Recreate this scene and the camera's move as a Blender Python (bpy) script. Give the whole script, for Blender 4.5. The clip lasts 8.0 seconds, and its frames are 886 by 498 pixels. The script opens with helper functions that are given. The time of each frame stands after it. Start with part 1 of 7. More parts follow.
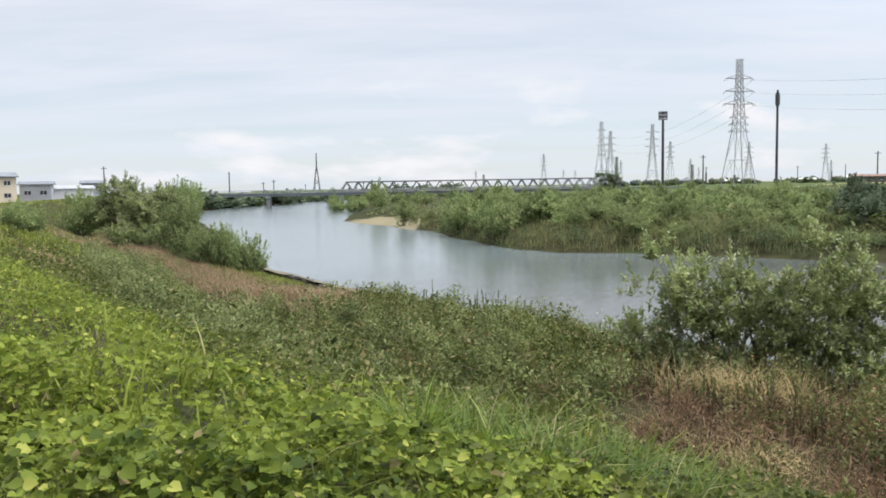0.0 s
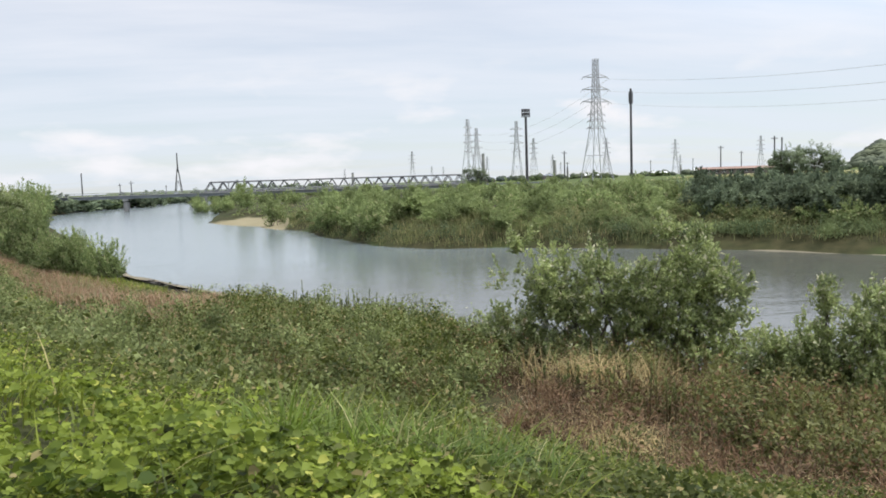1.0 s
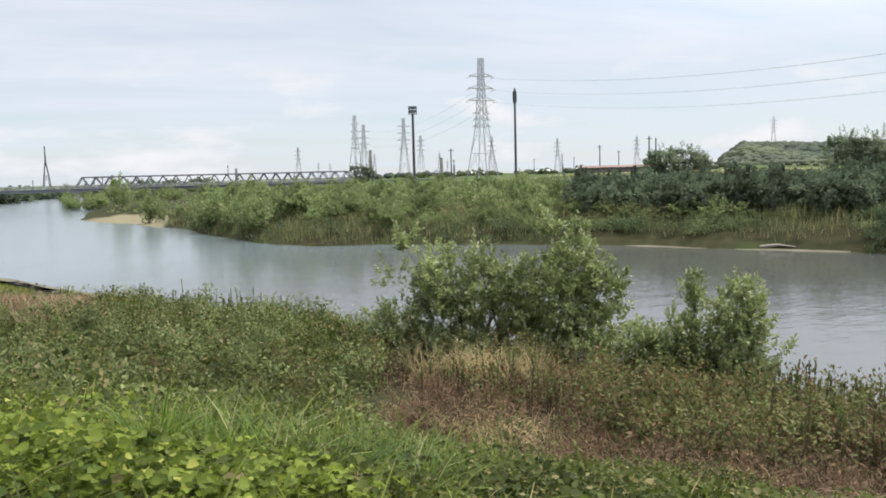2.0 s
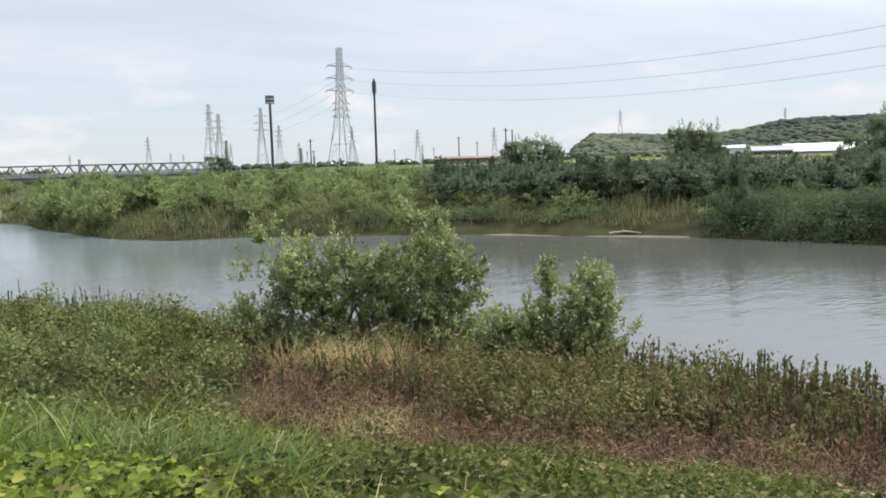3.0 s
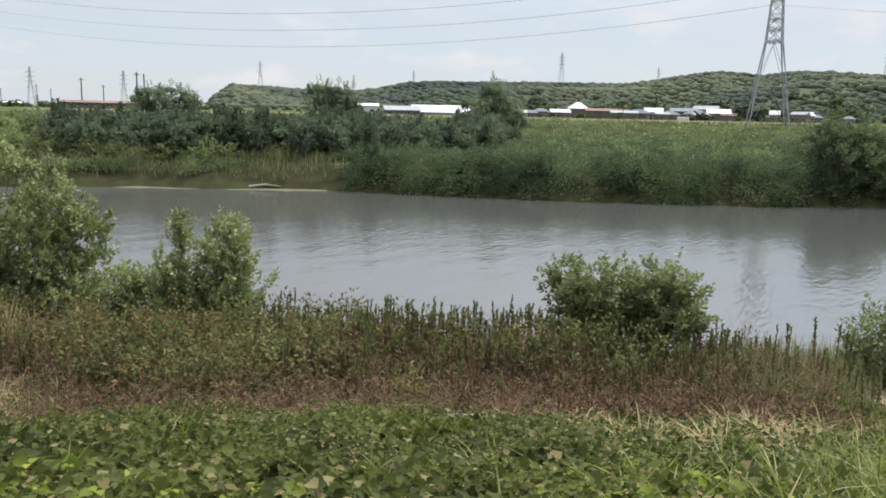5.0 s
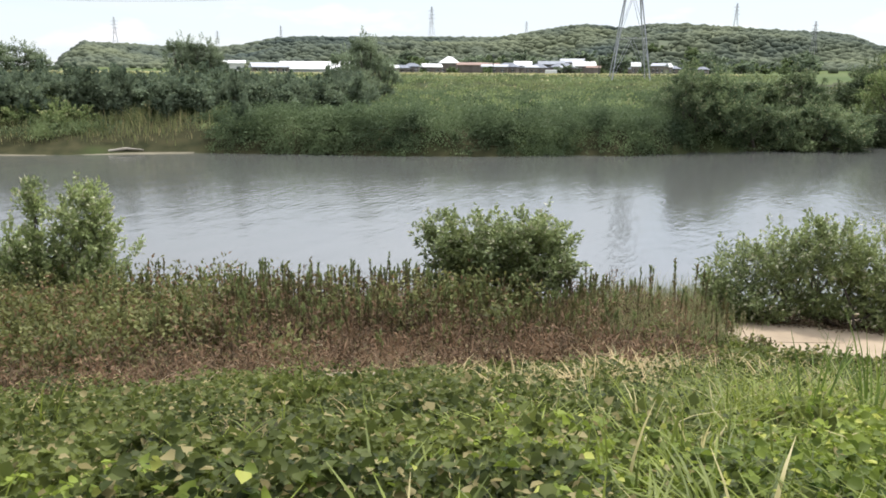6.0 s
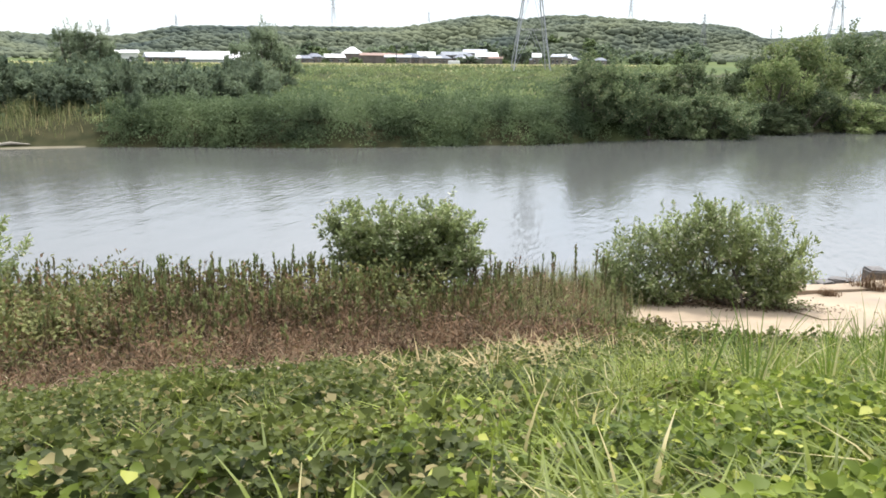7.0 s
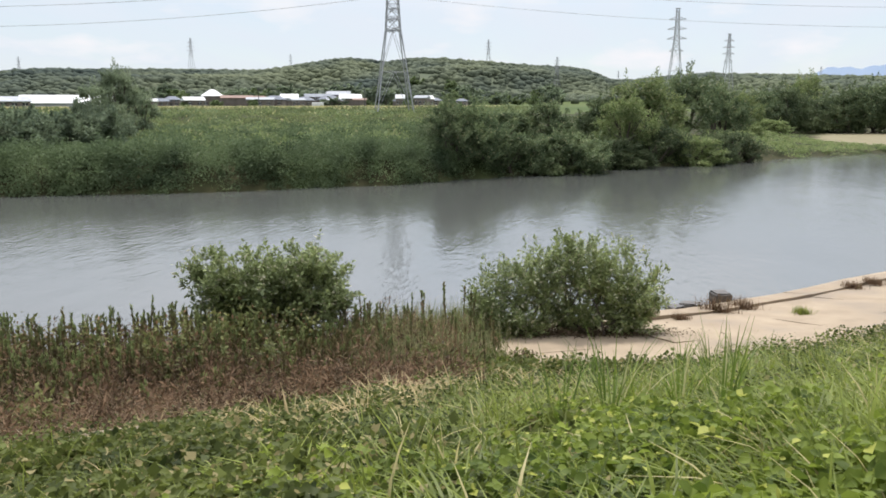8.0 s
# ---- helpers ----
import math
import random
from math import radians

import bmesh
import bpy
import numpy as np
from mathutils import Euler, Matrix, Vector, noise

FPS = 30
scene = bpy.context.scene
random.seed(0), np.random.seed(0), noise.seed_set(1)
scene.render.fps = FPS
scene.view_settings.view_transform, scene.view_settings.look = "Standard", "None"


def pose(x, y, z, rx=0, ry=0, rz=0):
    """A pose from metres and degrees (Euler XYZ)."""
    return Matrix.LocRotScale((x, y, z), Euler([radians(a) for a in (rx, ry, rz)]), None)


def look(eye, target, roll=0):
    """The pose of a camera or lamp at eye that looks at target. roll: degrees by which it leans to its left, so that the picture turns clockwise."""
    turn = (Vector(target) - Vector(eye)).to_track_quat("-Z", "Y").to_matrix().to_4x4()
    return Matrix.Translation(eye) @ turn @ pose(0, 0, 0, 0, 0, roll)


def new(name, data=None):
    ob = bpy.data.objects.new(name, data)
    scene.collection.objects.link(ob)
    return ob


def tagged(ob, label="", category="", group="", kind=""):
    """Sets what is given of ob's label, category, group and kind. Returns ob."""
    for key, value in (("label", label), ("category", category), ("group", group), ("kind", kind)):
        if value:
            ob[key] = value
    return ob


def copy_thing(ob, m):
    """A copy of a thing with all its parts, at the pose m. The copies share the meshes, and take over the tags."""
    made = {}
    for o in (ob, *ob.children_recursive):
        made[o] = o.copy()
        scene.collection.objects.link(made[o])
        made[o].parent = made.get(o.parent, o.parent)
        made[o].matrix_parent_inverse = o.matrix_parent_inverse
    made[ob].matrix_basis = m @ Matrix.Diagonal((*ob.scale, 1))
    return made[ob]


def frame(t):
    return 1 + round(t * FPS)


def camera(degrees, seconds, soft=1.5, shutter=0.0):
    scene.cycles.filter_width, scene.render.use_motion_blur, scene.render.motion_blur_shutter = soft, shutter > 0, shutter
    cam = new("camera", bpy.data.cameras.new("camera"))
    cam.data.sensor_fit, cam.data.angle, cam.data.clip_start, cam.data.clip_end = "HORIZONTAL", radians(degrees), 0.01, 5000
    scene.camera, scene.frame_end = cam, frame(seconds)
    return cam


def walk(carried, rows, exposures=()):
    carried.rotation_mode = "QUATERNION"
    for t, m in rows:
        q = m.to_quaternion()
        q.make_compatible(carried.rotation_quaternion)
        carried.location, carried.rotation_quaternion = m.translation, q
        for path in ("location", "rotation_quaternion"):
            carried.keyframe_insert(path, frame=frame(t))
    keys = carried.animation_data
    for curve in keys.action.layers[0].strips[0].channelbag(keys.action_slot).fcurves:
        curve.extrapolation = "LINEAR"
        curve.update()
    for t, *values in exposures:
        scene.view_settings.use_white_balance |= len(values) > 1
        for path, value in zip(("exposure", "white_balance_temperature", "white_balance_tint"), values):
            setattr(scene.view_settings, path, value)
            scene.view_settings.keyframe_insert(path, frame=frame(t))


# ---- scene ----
# ---------------------------------------------------------------- camera
cam = camera(58.2, 8.0, soft=1.75)
PATH = [
    (0.0, (-0.000, 0.000, 7.500), (-0.001, 19.938, 5.931), -0.93),
    (0.2, (0.008, 0.005, 7.498), (0.453, 19.934, 5.874), -1.04),
    (0.5, (0.020, 0.013, 7.495), (0.896, 19.918, 5.753), -1.58),
    (1.0, (0.081, -0.018, 7.507), (3.289, 19.650, 5.804), -1.85),
    (1.2, (0.098, -0.033, 7.509), (4.280, 19.451, 5.820), -1.79),
    (2.3, (0.160, -0.050, 7.509), (6.663, 18.763, 5.566), -1.49),
    (2.5, (0.171, -0.053, 7.509), (7.263, 18.540, 5.509), -1.57),
    (3.0, (0.218, -0.059, 7.506), (9.316, 17.617, 5.326), -1.58),
    (3.5, (0.239, -0.062, 7.490), (11.162, 16.548, 5.305), -0.44),
    (3.7, (0.252, -0.085, 7.500), (11.806, 16.060, 5.087), -0.17),
    (4.0, (0.271, -0.120, 7.514), (12.777, 15.270, 4.920), 0.16),
    (4.5, (0.317, -0.170, 7.485), (14.475, 13.635, 4.487), 0.48),
    (5.0, (0.340, -0.195, 7.490), (16.041, 11.728, 4.125), 1.20),
    (5.2, (0.354, -0.206, 7.486), (16.391, 11.203, 3.932), 1.21),
    (6.3, (0.430, -0.268, 7.465), (17.893, 8.317, 2.845), 0.10),
    (6.5, (0.414, -0.274, 7.455), (18.018, 7.961, 2.733), 0.08),
    (7.0, (0.433, -0.337, 7.469), (18.542, 6.809, 2.885), 0.44),
    (7.5, (0.433, -0.385, 7.473), (19.167, 5.299, 3.384), 0.11),
    (7.7, (0.431, -0.402, 7.486), (19.358, 4.672, 3.488), 0.00),
    (8.0, (0.427, -0.428, 7.506), (19.663, 3.694, 3.905), -0.06),
]
walk(cam, [(t, look(eye, target, roll)) for t, eye, target, roll in PATH],
     exposures=((0.0, 0.0), (3.0, -0.04), (4.0, -0.18), (4.5, -0.20), (5.2, -0.12), (6.3, 0.38), (7.0, 0.52), (7.5, 0.12), (8.0, 0.0)))

# ---------------------------------------------------------------- sky and sun
SUN_AZ, SUN_EL = radians(84), radians(60)
world = bpy.data.worlds.new("sky")
scene.world = world
world.use_nodes = True
wn, wl = world.node_tree.nodes, world.node_tree.links
wn.clear()
w_out, w_bg = wn.new("ShaderNodeOutputWorld"), wn.new("ShaderNodeBackground")
w_sky = wn.new("ShaderNodeTexSky")
w_sky.sky_type, w_sky.sun_disc = "NISHITA", False
w_sky.sun_elevation, w_sky.sun_rotation = SUN_EL, SUN_AZ
w_sky.air_density, w_sky.dust_density, w_sky.ozone_density = 1.0, 0.35, 1.6
w_gain = wn.new("ShaderNodeVectorMath")
w_gain.operation = "SCALE"
w_gain.inputs["Scale"].default_value = 0.12
w_co = wn.new("ShaderNodeTexCoord")
w_sep = wn.new("ShaderNodeSeparateXYZ")
w_lift = wn.new("ShaderNodeMath")
w_lift.operation, w_lift.inputs[1].default_value = "ADD", 0.13
w_u, w_v = wn.new("ShaderNodeMath"), wn.new("ShaderNodeMath")
w_u.operation = w_v.operation = "DIVIDE"
w_plane = wn.new("ShaderNodeCombineXYZ")
w_map = wn.new("ShaderNodeMapping")
w_map.inputs["Rotation"].default_value = (0, 0, radians(22))
w_map.inputs["Scale"].default_value = (0.35, 1.1, 1.0)
w_noise = wn.new("ShaderNodeTexNoise")
w_noise.inputs["Scale"].default_value, w_noise.inputs["Detail"].default_value = 1.6, 6.0
w_noise.inputs["Roughness"].default_value = 0.55
w_ramp = wn.new("ShaderNodeValToRGB")
w_ramp.color_ramp.elements[0].position, w_ramp.color_ramp.elements[1].position = 0.36, 0.62
w_ramp.color_ramp.elements[0].color, w_ramp.color_ramp.elements[1].color = (0.72, 0.72, 0.72, 1), (1, 1, 1, 1)
w_high = wn.new("ShaderNodeMapRange")          # thin cloud thickens away from the horizon
w_high.inputs["From Min"].default_value, w_high.inputs["From Max"].default_value = 0.02, 0.22
w_high.inputs["To Min"].default_value, w_high.inputs["To Max"].default_value = 0.88, 0.95
w_amount = wn.new("ShaderNodeMath")
w_amount.operation = "MULTIPLY"
w_mix = wn.new("ShaderNodeMix")
w_mix.data_type = "RGBA"
w_mix.inputs["B"].default_value = (0.85, 0.873, 0.985, 1)
# low heaped clouds over the hills and over the town
w_map2 = wn.new("ShaderNodeMapping")
w_map2.inputs["Scale"].default_value = (7.0, 7.0, 22.0)
w_noise2 = wn.new("ShaderNodeTexNoise")
w_noise2.inputs["Scale"].default_value, w_noise2.inputs["Detail"].default_value = 0.9, 5.0
w_ramp2 = wn.new("ShaderNodeValToRGB")
w_ramp2.color_ramp.elements[0].position, w_ramp2.color_ramp.elements[1].position = 0.55, 0.68
w_band = wn.new("ShaderNodeMapRange")
w_band.inputs["From Min"].default_value, w_band.inputs["From Max"].default_value = 0.17, 0.09
w_low = wn.new("ShaderNodeMath")
w_low.operation = "MULTIPLY"
w_mix2 = wn.new("ShaderNodeMix")
w_mix2.data_type = "RGBA"
w_mix2.inputs["B"].default_value = (0.93, 0.93, 0.97, 1)
wl.new(w_sky.outputs["Color"], w_gain.inputs[0])
wl.new(w_co.outputs["Generated"], w_sep.inputs[0])
wl.new(w_sep.outputs["Z"], w_lift.inputs[0])
wl.new(w_sep.outputs["X"], w_u.inputs[0]); wl.new(w_lift.outputs[0], w_u.inputs[1])
wl.new(w_sep.outputs["Y"], w_v.inputs[0]); wl.new(w_lift.outputs[0], w_v.inputs[1])
wl.new(w_u.outputs[0], w_plane.inputs["X"]); wl.new(w_v.outputs[0], w_plane.inputs["Y"])
wl.new(w_plane.outputs[0], w_map.inputs["Vector"])
wl.new(w_map.outputs[0], w_noise.inputs["Vector"])
wl.new(w_noise.outputs["Fac"], w_ramp.inputs["Fac"])
wl.new(w_sep.outputs["Z"], w_high.inputs["Value"])
wl.new(w_ramp.outputs["Color"], w_amount.inputs[0]); wl.new(w_high.outputs["Result"], w_amount.inputs[1])
wl.new(w_amount.outputs[0], w_mix.inputs["Factor"])
w_tone = wn.new("ShaderNodeMapRange")
w_tone.inputs["From Min"].default_value, w_tone.inputs["From Max"].default_value = 0.0, 0.30
w_veil = wn.new("ShaderNodeMix")
w_veil.data_type = "RGBA"
w_veil.inputs["A"].default_value, w_veil.inputs["B"].default_value = (0.755, 0.83, 0.93, 1), (0.90, 0.91, 0.98, 1)
wl.new(w_sep.outputs["Z"], w_tone.inputs["Value"])
wl.new(w_tone.outputs["Result"], w_veil.inputs["Factor"])
wl.new(w_veil.outputs["Result"], w_mix.inputs["B"])
wl.new(w_gain.outputs[0], w_mix.inputs["A"])
wl.new(w_co.outputs["Generated"], w_map2.inputs["Vector"])
wl.new(w_map2.outputs[0], w_noise2.inputs["Vector"])
wl.new(w_noise2.outputs["Fac"], w_ramp2.inputs["Fac"])
wl.new(w_sep.outputs["Z"], w_band.inputs["Value"])
wl.new(w_ramp2.outputs["Color"], w_low.inputs[0]); wl.new(w_band.outputs["Result"], w_low.inputs[1])
wl.new(w_low.outputs[0], w_mix2.inputs["Factor"])
wl.new(w_mix.outputs["Result"], w_mix2.inputs["A"])
# the veil of cloud is brightest high up, round the sun
w_near = wn.new("ShaderNodeVectorMath")
w_near.operation = "DOT_PRODUCT"
w_near.inputs[1].default_value = (math.sin(SUN_AZ) * math.cos(SUN_EL), math.cos(SUN_AZ) * math.cos(SUN_EL), math.sin(SUN_EL))
w_halo, w_rise, w_both = wn.new("ShaderNodeMapRange"), wn.new("ShaderNodeMapRange"), wn.new("ShaderNodeMath")
w_halo.interpolation_type = w_rise.interpolation_type = "SMOOTHSTEP"
w_halo.inputs["From Min"].default_value, w_halo.inputs["From Max"].default_value = 0.30, 0.95
w_rise.inputs["From Min"].default_value, w_rise.inputs["From Max"].default_value = 0.10, 0.30
w_both.operation = "MULTIPLY"
w_bright = wn.new("ShaderNodeMath")
w_bright.operation, w_bright.inputs[1].default_value, w_bright.inputs[2].default_value = "MULTIPLY_ADD", 1.6, 1.0
wl.new(w_co.outputs["Generated"], w_near.inputs[0])
wl.new(w_near.outputs["Value"], w_halo.inputs["Value"])
wl.new(w_sep.outputs["Z"], w_rise.inputs["Value"])
wl.new(w_halo.outputs["Result"], w_both.inputs[0]); wl.new(w_rise.outputs["Result"], w_both.inputs[1])
wl.new(w_both.outputs[0], w_bright.inputs[0])
wl.new(w_bright.outputs[0], w_bg.inputs["Strength"])
wl.new(w_mix2.outputs["Result"], w_bg.inputs["Color"])
wl.new(w_bg.outputs[0], w_out.inputs["Surface"])

sun = new("sun", bpy.data.lights.new("sun", "SUN"))
sun.data.energy, sun.data.angle, sun.data.color = 3.3, radians(1.0), (1.0, 0.95, 0.87)
toward = Vector((math.sin(SUN_AZ) * math.cos(SUN_EL), math.cos(SUN_AZ) * math.cos(SUN_EL), math.sin(SUN_EL)))
sun.matrix_world = look(toward * 50, (0, 0, 0))
scene.view_settings.exposure = 0.0


# ---------------------------------------------------------------- materials
def leafy(name, dark, light, odd=None, odd_share=0.06, rough=0.48, thin=0.3, scale=0.35, gloss=0.34, drift=0.45, vary=0.0):
    """Foliage: each leaf its own shade between dark and light, drifts over the ground, some odd leaves, light through the blade."""
    m = bpy.data.materials.new(name)
    m.use_nodes = True
    n, l = m.node_tree.nodes, m.node_tree.links
    b, out = n["Principled BSDF"], n["Material Output"]
    geo = n.new("ShaderNodeNewGeometry")
    co = n.new("ShaderNodeTexCoord")
    tex = n.new("ShaderNodeTexNoise")
    tex.inputs["Scale"].default_value, tex.inputs["Detail"].default_value = scale, 3.0
    add = n.new("ShaderNodeMath")
    add.operation = "MULTIPLY_ADD"
    add.inputs[1].default_value = 1 - drift
    sub = n.new("ShaderNodeMapRange")
    sub.inputs["From Min"].default_value, sub.inputs["From Max"].default_value = 0.33, 0.67
    sub.inputs["To Min"].default_value, sub.inputs["To Max"].default_value = 0.0, drift
    l.new(co.outputs["Object"], tex.inputs["Vector"])
    l.new(tex.outputs["Fac"], sub.inputs["Value"])
    l.new(geo.outputs["Random Per Island"], add.inputs[0])
    l.new(sub.outputs["Result"], add.inputs[2])
    mix = n.new("ShaderNodeMix")
    mix.data_type = "RGBA"
    mix.inputs["A"].default_value, mix.inputs["B"].default_value = (*dark, 1), (*light, 1)
    l.new(add.outputs[0], mix.inputs["Factor"])
    colour = mix.outputs["Result"]
    if odd:
        scr = n.new("ShaderNodeMath")
        scr.operation, scr.inputs[1].default_value = "MULTIPLY", 37.7
        fr = n.new("ShaderNodeMath")
        fr.operation = "FRACT"
        lt = n.new("ShaderNodeMath")
        lt.operation, lt.inputs[1].default_value = "LESS_THAN", odd_share
        mix2 = n.new("ShaderNodeMix")
        mix2.data_type = "RGBA"
        mix2.inputs["B"].default_value = (*odd, 1)
        l.new(geo.outputs["Random Per Island"], scr.inputs[0])
        l.new(scr.outputs[0], fr.inputs[0])
        l.new(fr.outputs[0], lt.inputs[0])
        l.new(lt.outputs[0], mix2.inputs["Factor"])
        l.new(colour, mix2.inputs["A"])
        colour = mix2.outputs["Result"]
    if vary:
        info, span, tone = n.new("ShaderNodeObjectInfo"), n.new("ShaderNodeMapRange"), n.new("ShaderNodeVectorMath")
        span.inputs["To Min"].default_value, span.inputs["To Max"].default_value = 1 - vary, 1 + vary
        tone.operation = "SCALE"
        l.new(info.outputs["Random"], span.inputs["Value"])
        l.new(colour, tone.inputs[0])
        l.new(span.outputs["Result"], tone.inputs["Scale"])
        colour = tone.outputs[0]
    l.new(colour, b.inputs["Base Color"])
    b.inputs["Roughness"].default_value = rough
    b.inputs["Specular IOR Level"].default_value = gloss
    if thin:
        tr, blend = n.new("ShaderNodeBsdfTranslucent"), n.new("ShaderNodeMixShader")
        blend.inputs["Fac"].default_value = thin * 0.85
        l.new(colour, tr.inputs["Color"])
        l.new(b.outputs[0], blend.inputs[1])
        l.new(tr.outputs[0], blend.inputs[2])
        l.new(blend.outputs[0], out.inputs["Surface"])
    return m


def surface(name, low, high, scale=1.0, rough=0.9, metal=0.0, bump=0.0, bump_scale=None, stain=None, stain_scale=0.3):
    """A solid surface: two shades in a noise of the given scale, wear in a second one, fine relief."""
    m = bpy.data.materials.new(name)
    m.use_nodes = True
    n, l = m.node_tree.nodes, m.node_tree.links
    b = n["Principled BSDF"]
    co = n.new("ShaderNodeTexCoord")
    tex = n.new("ShaderNodeTexNoise")
    tex.inputs["Scale"].default_value, tex.inputs["Detail"].default_value = scale, 6.0
    sub = n.new("ShaderNodeMapRange")
    sub.inputs["From Min"].default_value, sub.inputs["From Max"].default_value = 0.3, 0.7
    mix = n.new("ShaderNodeMix")
    mix.data_type = "RGBA"
    mix.inputs["A"].default_value, mix.inputs["B"].default_value = (*low, 1), (*high, 1)
    l.new(co.outputs["Object"], tex.inputs["Vector"])
    l.new(tex.outputs["Fac"], sub.inputs["Value"])
    l.new(sub.outputs["Result"], mix.inputs["Factor"])
    colour = mix.outputs["Result"]
    if stain:
        t2 = n.new("ShaderNodeTexNoise")
        t2.inputs["Scale"].default_value, t2.inputs["Detail"].default_value = stain_scale, 5.0
        s2 = n.new("ShaderNodeMapRange")
        s2.inputs["From Min"].default_value, s2.inputs["From Max"].default_value = 0.5, 0.68
        mix2 = n.new("ShaderNodeMix")
        mix2.data_type = "RGBA"
        mix2.inputs["B"].default_value = (*stain, 1)
        l.new(co.outputs["Object"], t2.inputs["Vector"])
        l.new(t2.outputs["Fac"], s2.inputs["Value"])
        l.new(s2.outputs["Result"], mix2.inputs["Factor"])
        l.new(colour, mix2.inputs["A"])
        colour = mix2.outputs["Result"]
    l.new(colour, b.inputs["Base Color"])
    b.inputs["Roughness"].default_value, b.inputs["Metallic"].default_value = rough, metal
    if rough > 0.9:
        b.inputs["Specular IOR Level"].default_value = 0.12
    if bump:
        t3, bp = n.new("ShaderNodeTexNoise"), n.new("ShaderNodeBump")
        t3.inputs["Scale"].default_value, t3.inputs["Detail"].default_value = bump_scale or scale * 6, 4.0
        bp.inputs["Strength"].default_value, bp.inputs["Distance"].default_value = bump, 0.05
        l.new(co.outputs["Object"], t3.inputs["Vector"])
        l.new(t3.outputs["Fac"], bp.inputs["Height"])
        l.new(bp.outputs[0], b.inputs["Normal"])
    return m


M_far_field = surface("far_field", (0.055, 0.085, 0.025), (0.10, 0.125, 0.04), 0.02, 0.95)
M_far_sand = surface("wet_sand", (0.14, 0.125, 0.088), (0.21, 0.19, 0.135), 0.4, 0.95, bump=0.3)
M_concrete = surface("concrete", (0.265, 0.205, 0.138), (0.365, 0.29, 0.198), 0.9, 0.9, bump=0.35, bump_scale=6, stain=(0.23, 0.185, 0.135), stain_scale=0.45)
M_steel = surface("galvanised_steel", (0.30, 0.31, 0.33), (0.42, 0.43, 0.45), 0.4, 0.55, 0.4)
M_dark_steel = surface("dark_steel", (0.05, 0.05, 0.055), (0.09, 0.09, 0.095), 0.6, 0.6, 0.2)
M_truss = surface("truss_paint", (0.07, 0.075, 0.08), (0.13, 0.135, 0.145), 0.3, 0.6, 0.1)
M_girder = surface("girder_paint", (0.16, 0.18, 0.20), (0.24, 0.26, 0.28), 0.2, 0.7)
M_bark = surface("bark", (0.05, 0.04, 0.03), (0.11, 0.09, 0.07), 5, 0.9, bump=0.5)
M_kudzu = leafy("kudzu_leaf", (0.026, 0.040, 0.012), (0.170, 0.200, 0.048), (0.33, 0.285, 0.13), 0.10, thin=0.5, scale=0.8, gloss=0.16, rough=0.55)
# brighter copy of the vine leaf, with sunlight put into its colour
M_kudzu_sunlit = leafy("kudzu_leaf_sunlit", (0.046, 0.080, 0.015), (0.32, 0.395, 0.062), (0.46, 0.48, 0.11), 0.05, thin=0.52, scale=0.8, gloss=0.18, rough=0.55)
M_olive = leafy("olive_weed_leaf", (0.036, 0.043, 0.016), (0.255, 0.265, 0.092), (0.24, 0.15, 0.08), 0.14, thin=0.4, scale=0.7, rough=0.6, gloss=0.2)
M_redreed = leafy("red_reed_blade", (0.22, 0.135, 0.085), (0.46, 0.32, 0.19), (0.19, 0.20, 0.09), 0.2, thin=0.3, scale=0.15)
M_meadow = leafy("meadow_blade", (0.088, 0.118, 0.055), (0.255, 0.288, 0.130), thin=0.4, scale=0.09, drift=0.85, rough=0.65, gloss=0.12)
M_pale_meadow = leafy("pale_meadow_blade", (0.40, 0.37, 0.19), (0.62, 0.57, 0.28), thin=0.3, scale=0.03)
# pale blue stands for the air's haze before the ridge
M_mountain = surface("far_mountain", (0.33, 0.42, 0.56), (0.38, 0.47, 0.60), 0.002, 1.0)
M_grass = leafy("grass_blade", (0.055, 0.082, 0.014), (0.31, 0.365, 0.055), (0.50, 0.44, 0.20), 0.06, thin=0.48, scale=0.8, gloss=0.26)
M_deep_grass = leafy("deep_grass_blade", (0.045, 0.082, 0.016), (0.215, 0.30, 0.05), (0.44, 0.42, 0.20), 0.06, thin=0.45, scale=0.8, gloss=0.26)
M_weed = leafy("weed_leaf", (0.050, 0.070, 0.026), (0.335, 0.39, 0.155), (0.36, 0.31, 0.17), 0.04, thin=0.42, scale=0.9, drift=0.62, rough=0.6, gloss=0.16)
M_dry = leafy("dry_weed", (0.048, 0.030, 0.020), (0.32, 0.208, 0.124), (0.15, 0.13, 0.06), 0.06, rough=0.8, thin=0.25, gloss=0.15, scale=0.9, drift=0.55)
M_mat = leafy("dead_grass_mat", (0.074, 0.050, 0.031), (0.315, 0.222, 0.136), (0.52, 0.43, 0.30), 0.06, rough=0.8, thin=0.25, gloss=0.15, scale=0.7, drift=0.6)
M_rust = leafy("rusty_weed", (0.036, 0.027, 0.018), (0.17, 0.122, 0.075), (0.12, 0.10, 0.05), 0.15, rough=0.8, thin=0.15, gloss=0.1, scale=0.9)
M_straw = leafy("straw_blade", (0.28, 0.215, 0.10), (0.54, 0.43, 0.215), (0.24, 0.24, 0.11), 0.2, rough=0.6, thin=0.25, gloss=0.2)
M_stalk = leafy("stalk", (0.055, 0.046, 0.027), (0.15, 0.12, 0.065), rough=0.8, thin=0.1, gloss=0.1)
M_stalk_leaf = leafy("stalk_leaf", (0.062, 0.056, 0.028), (0.31, 0.265, 0.125), (0.16, 0.17, 0.07), 0.2, rough=0.7, thin=0.25, gloss=0.15, scale=0.7)
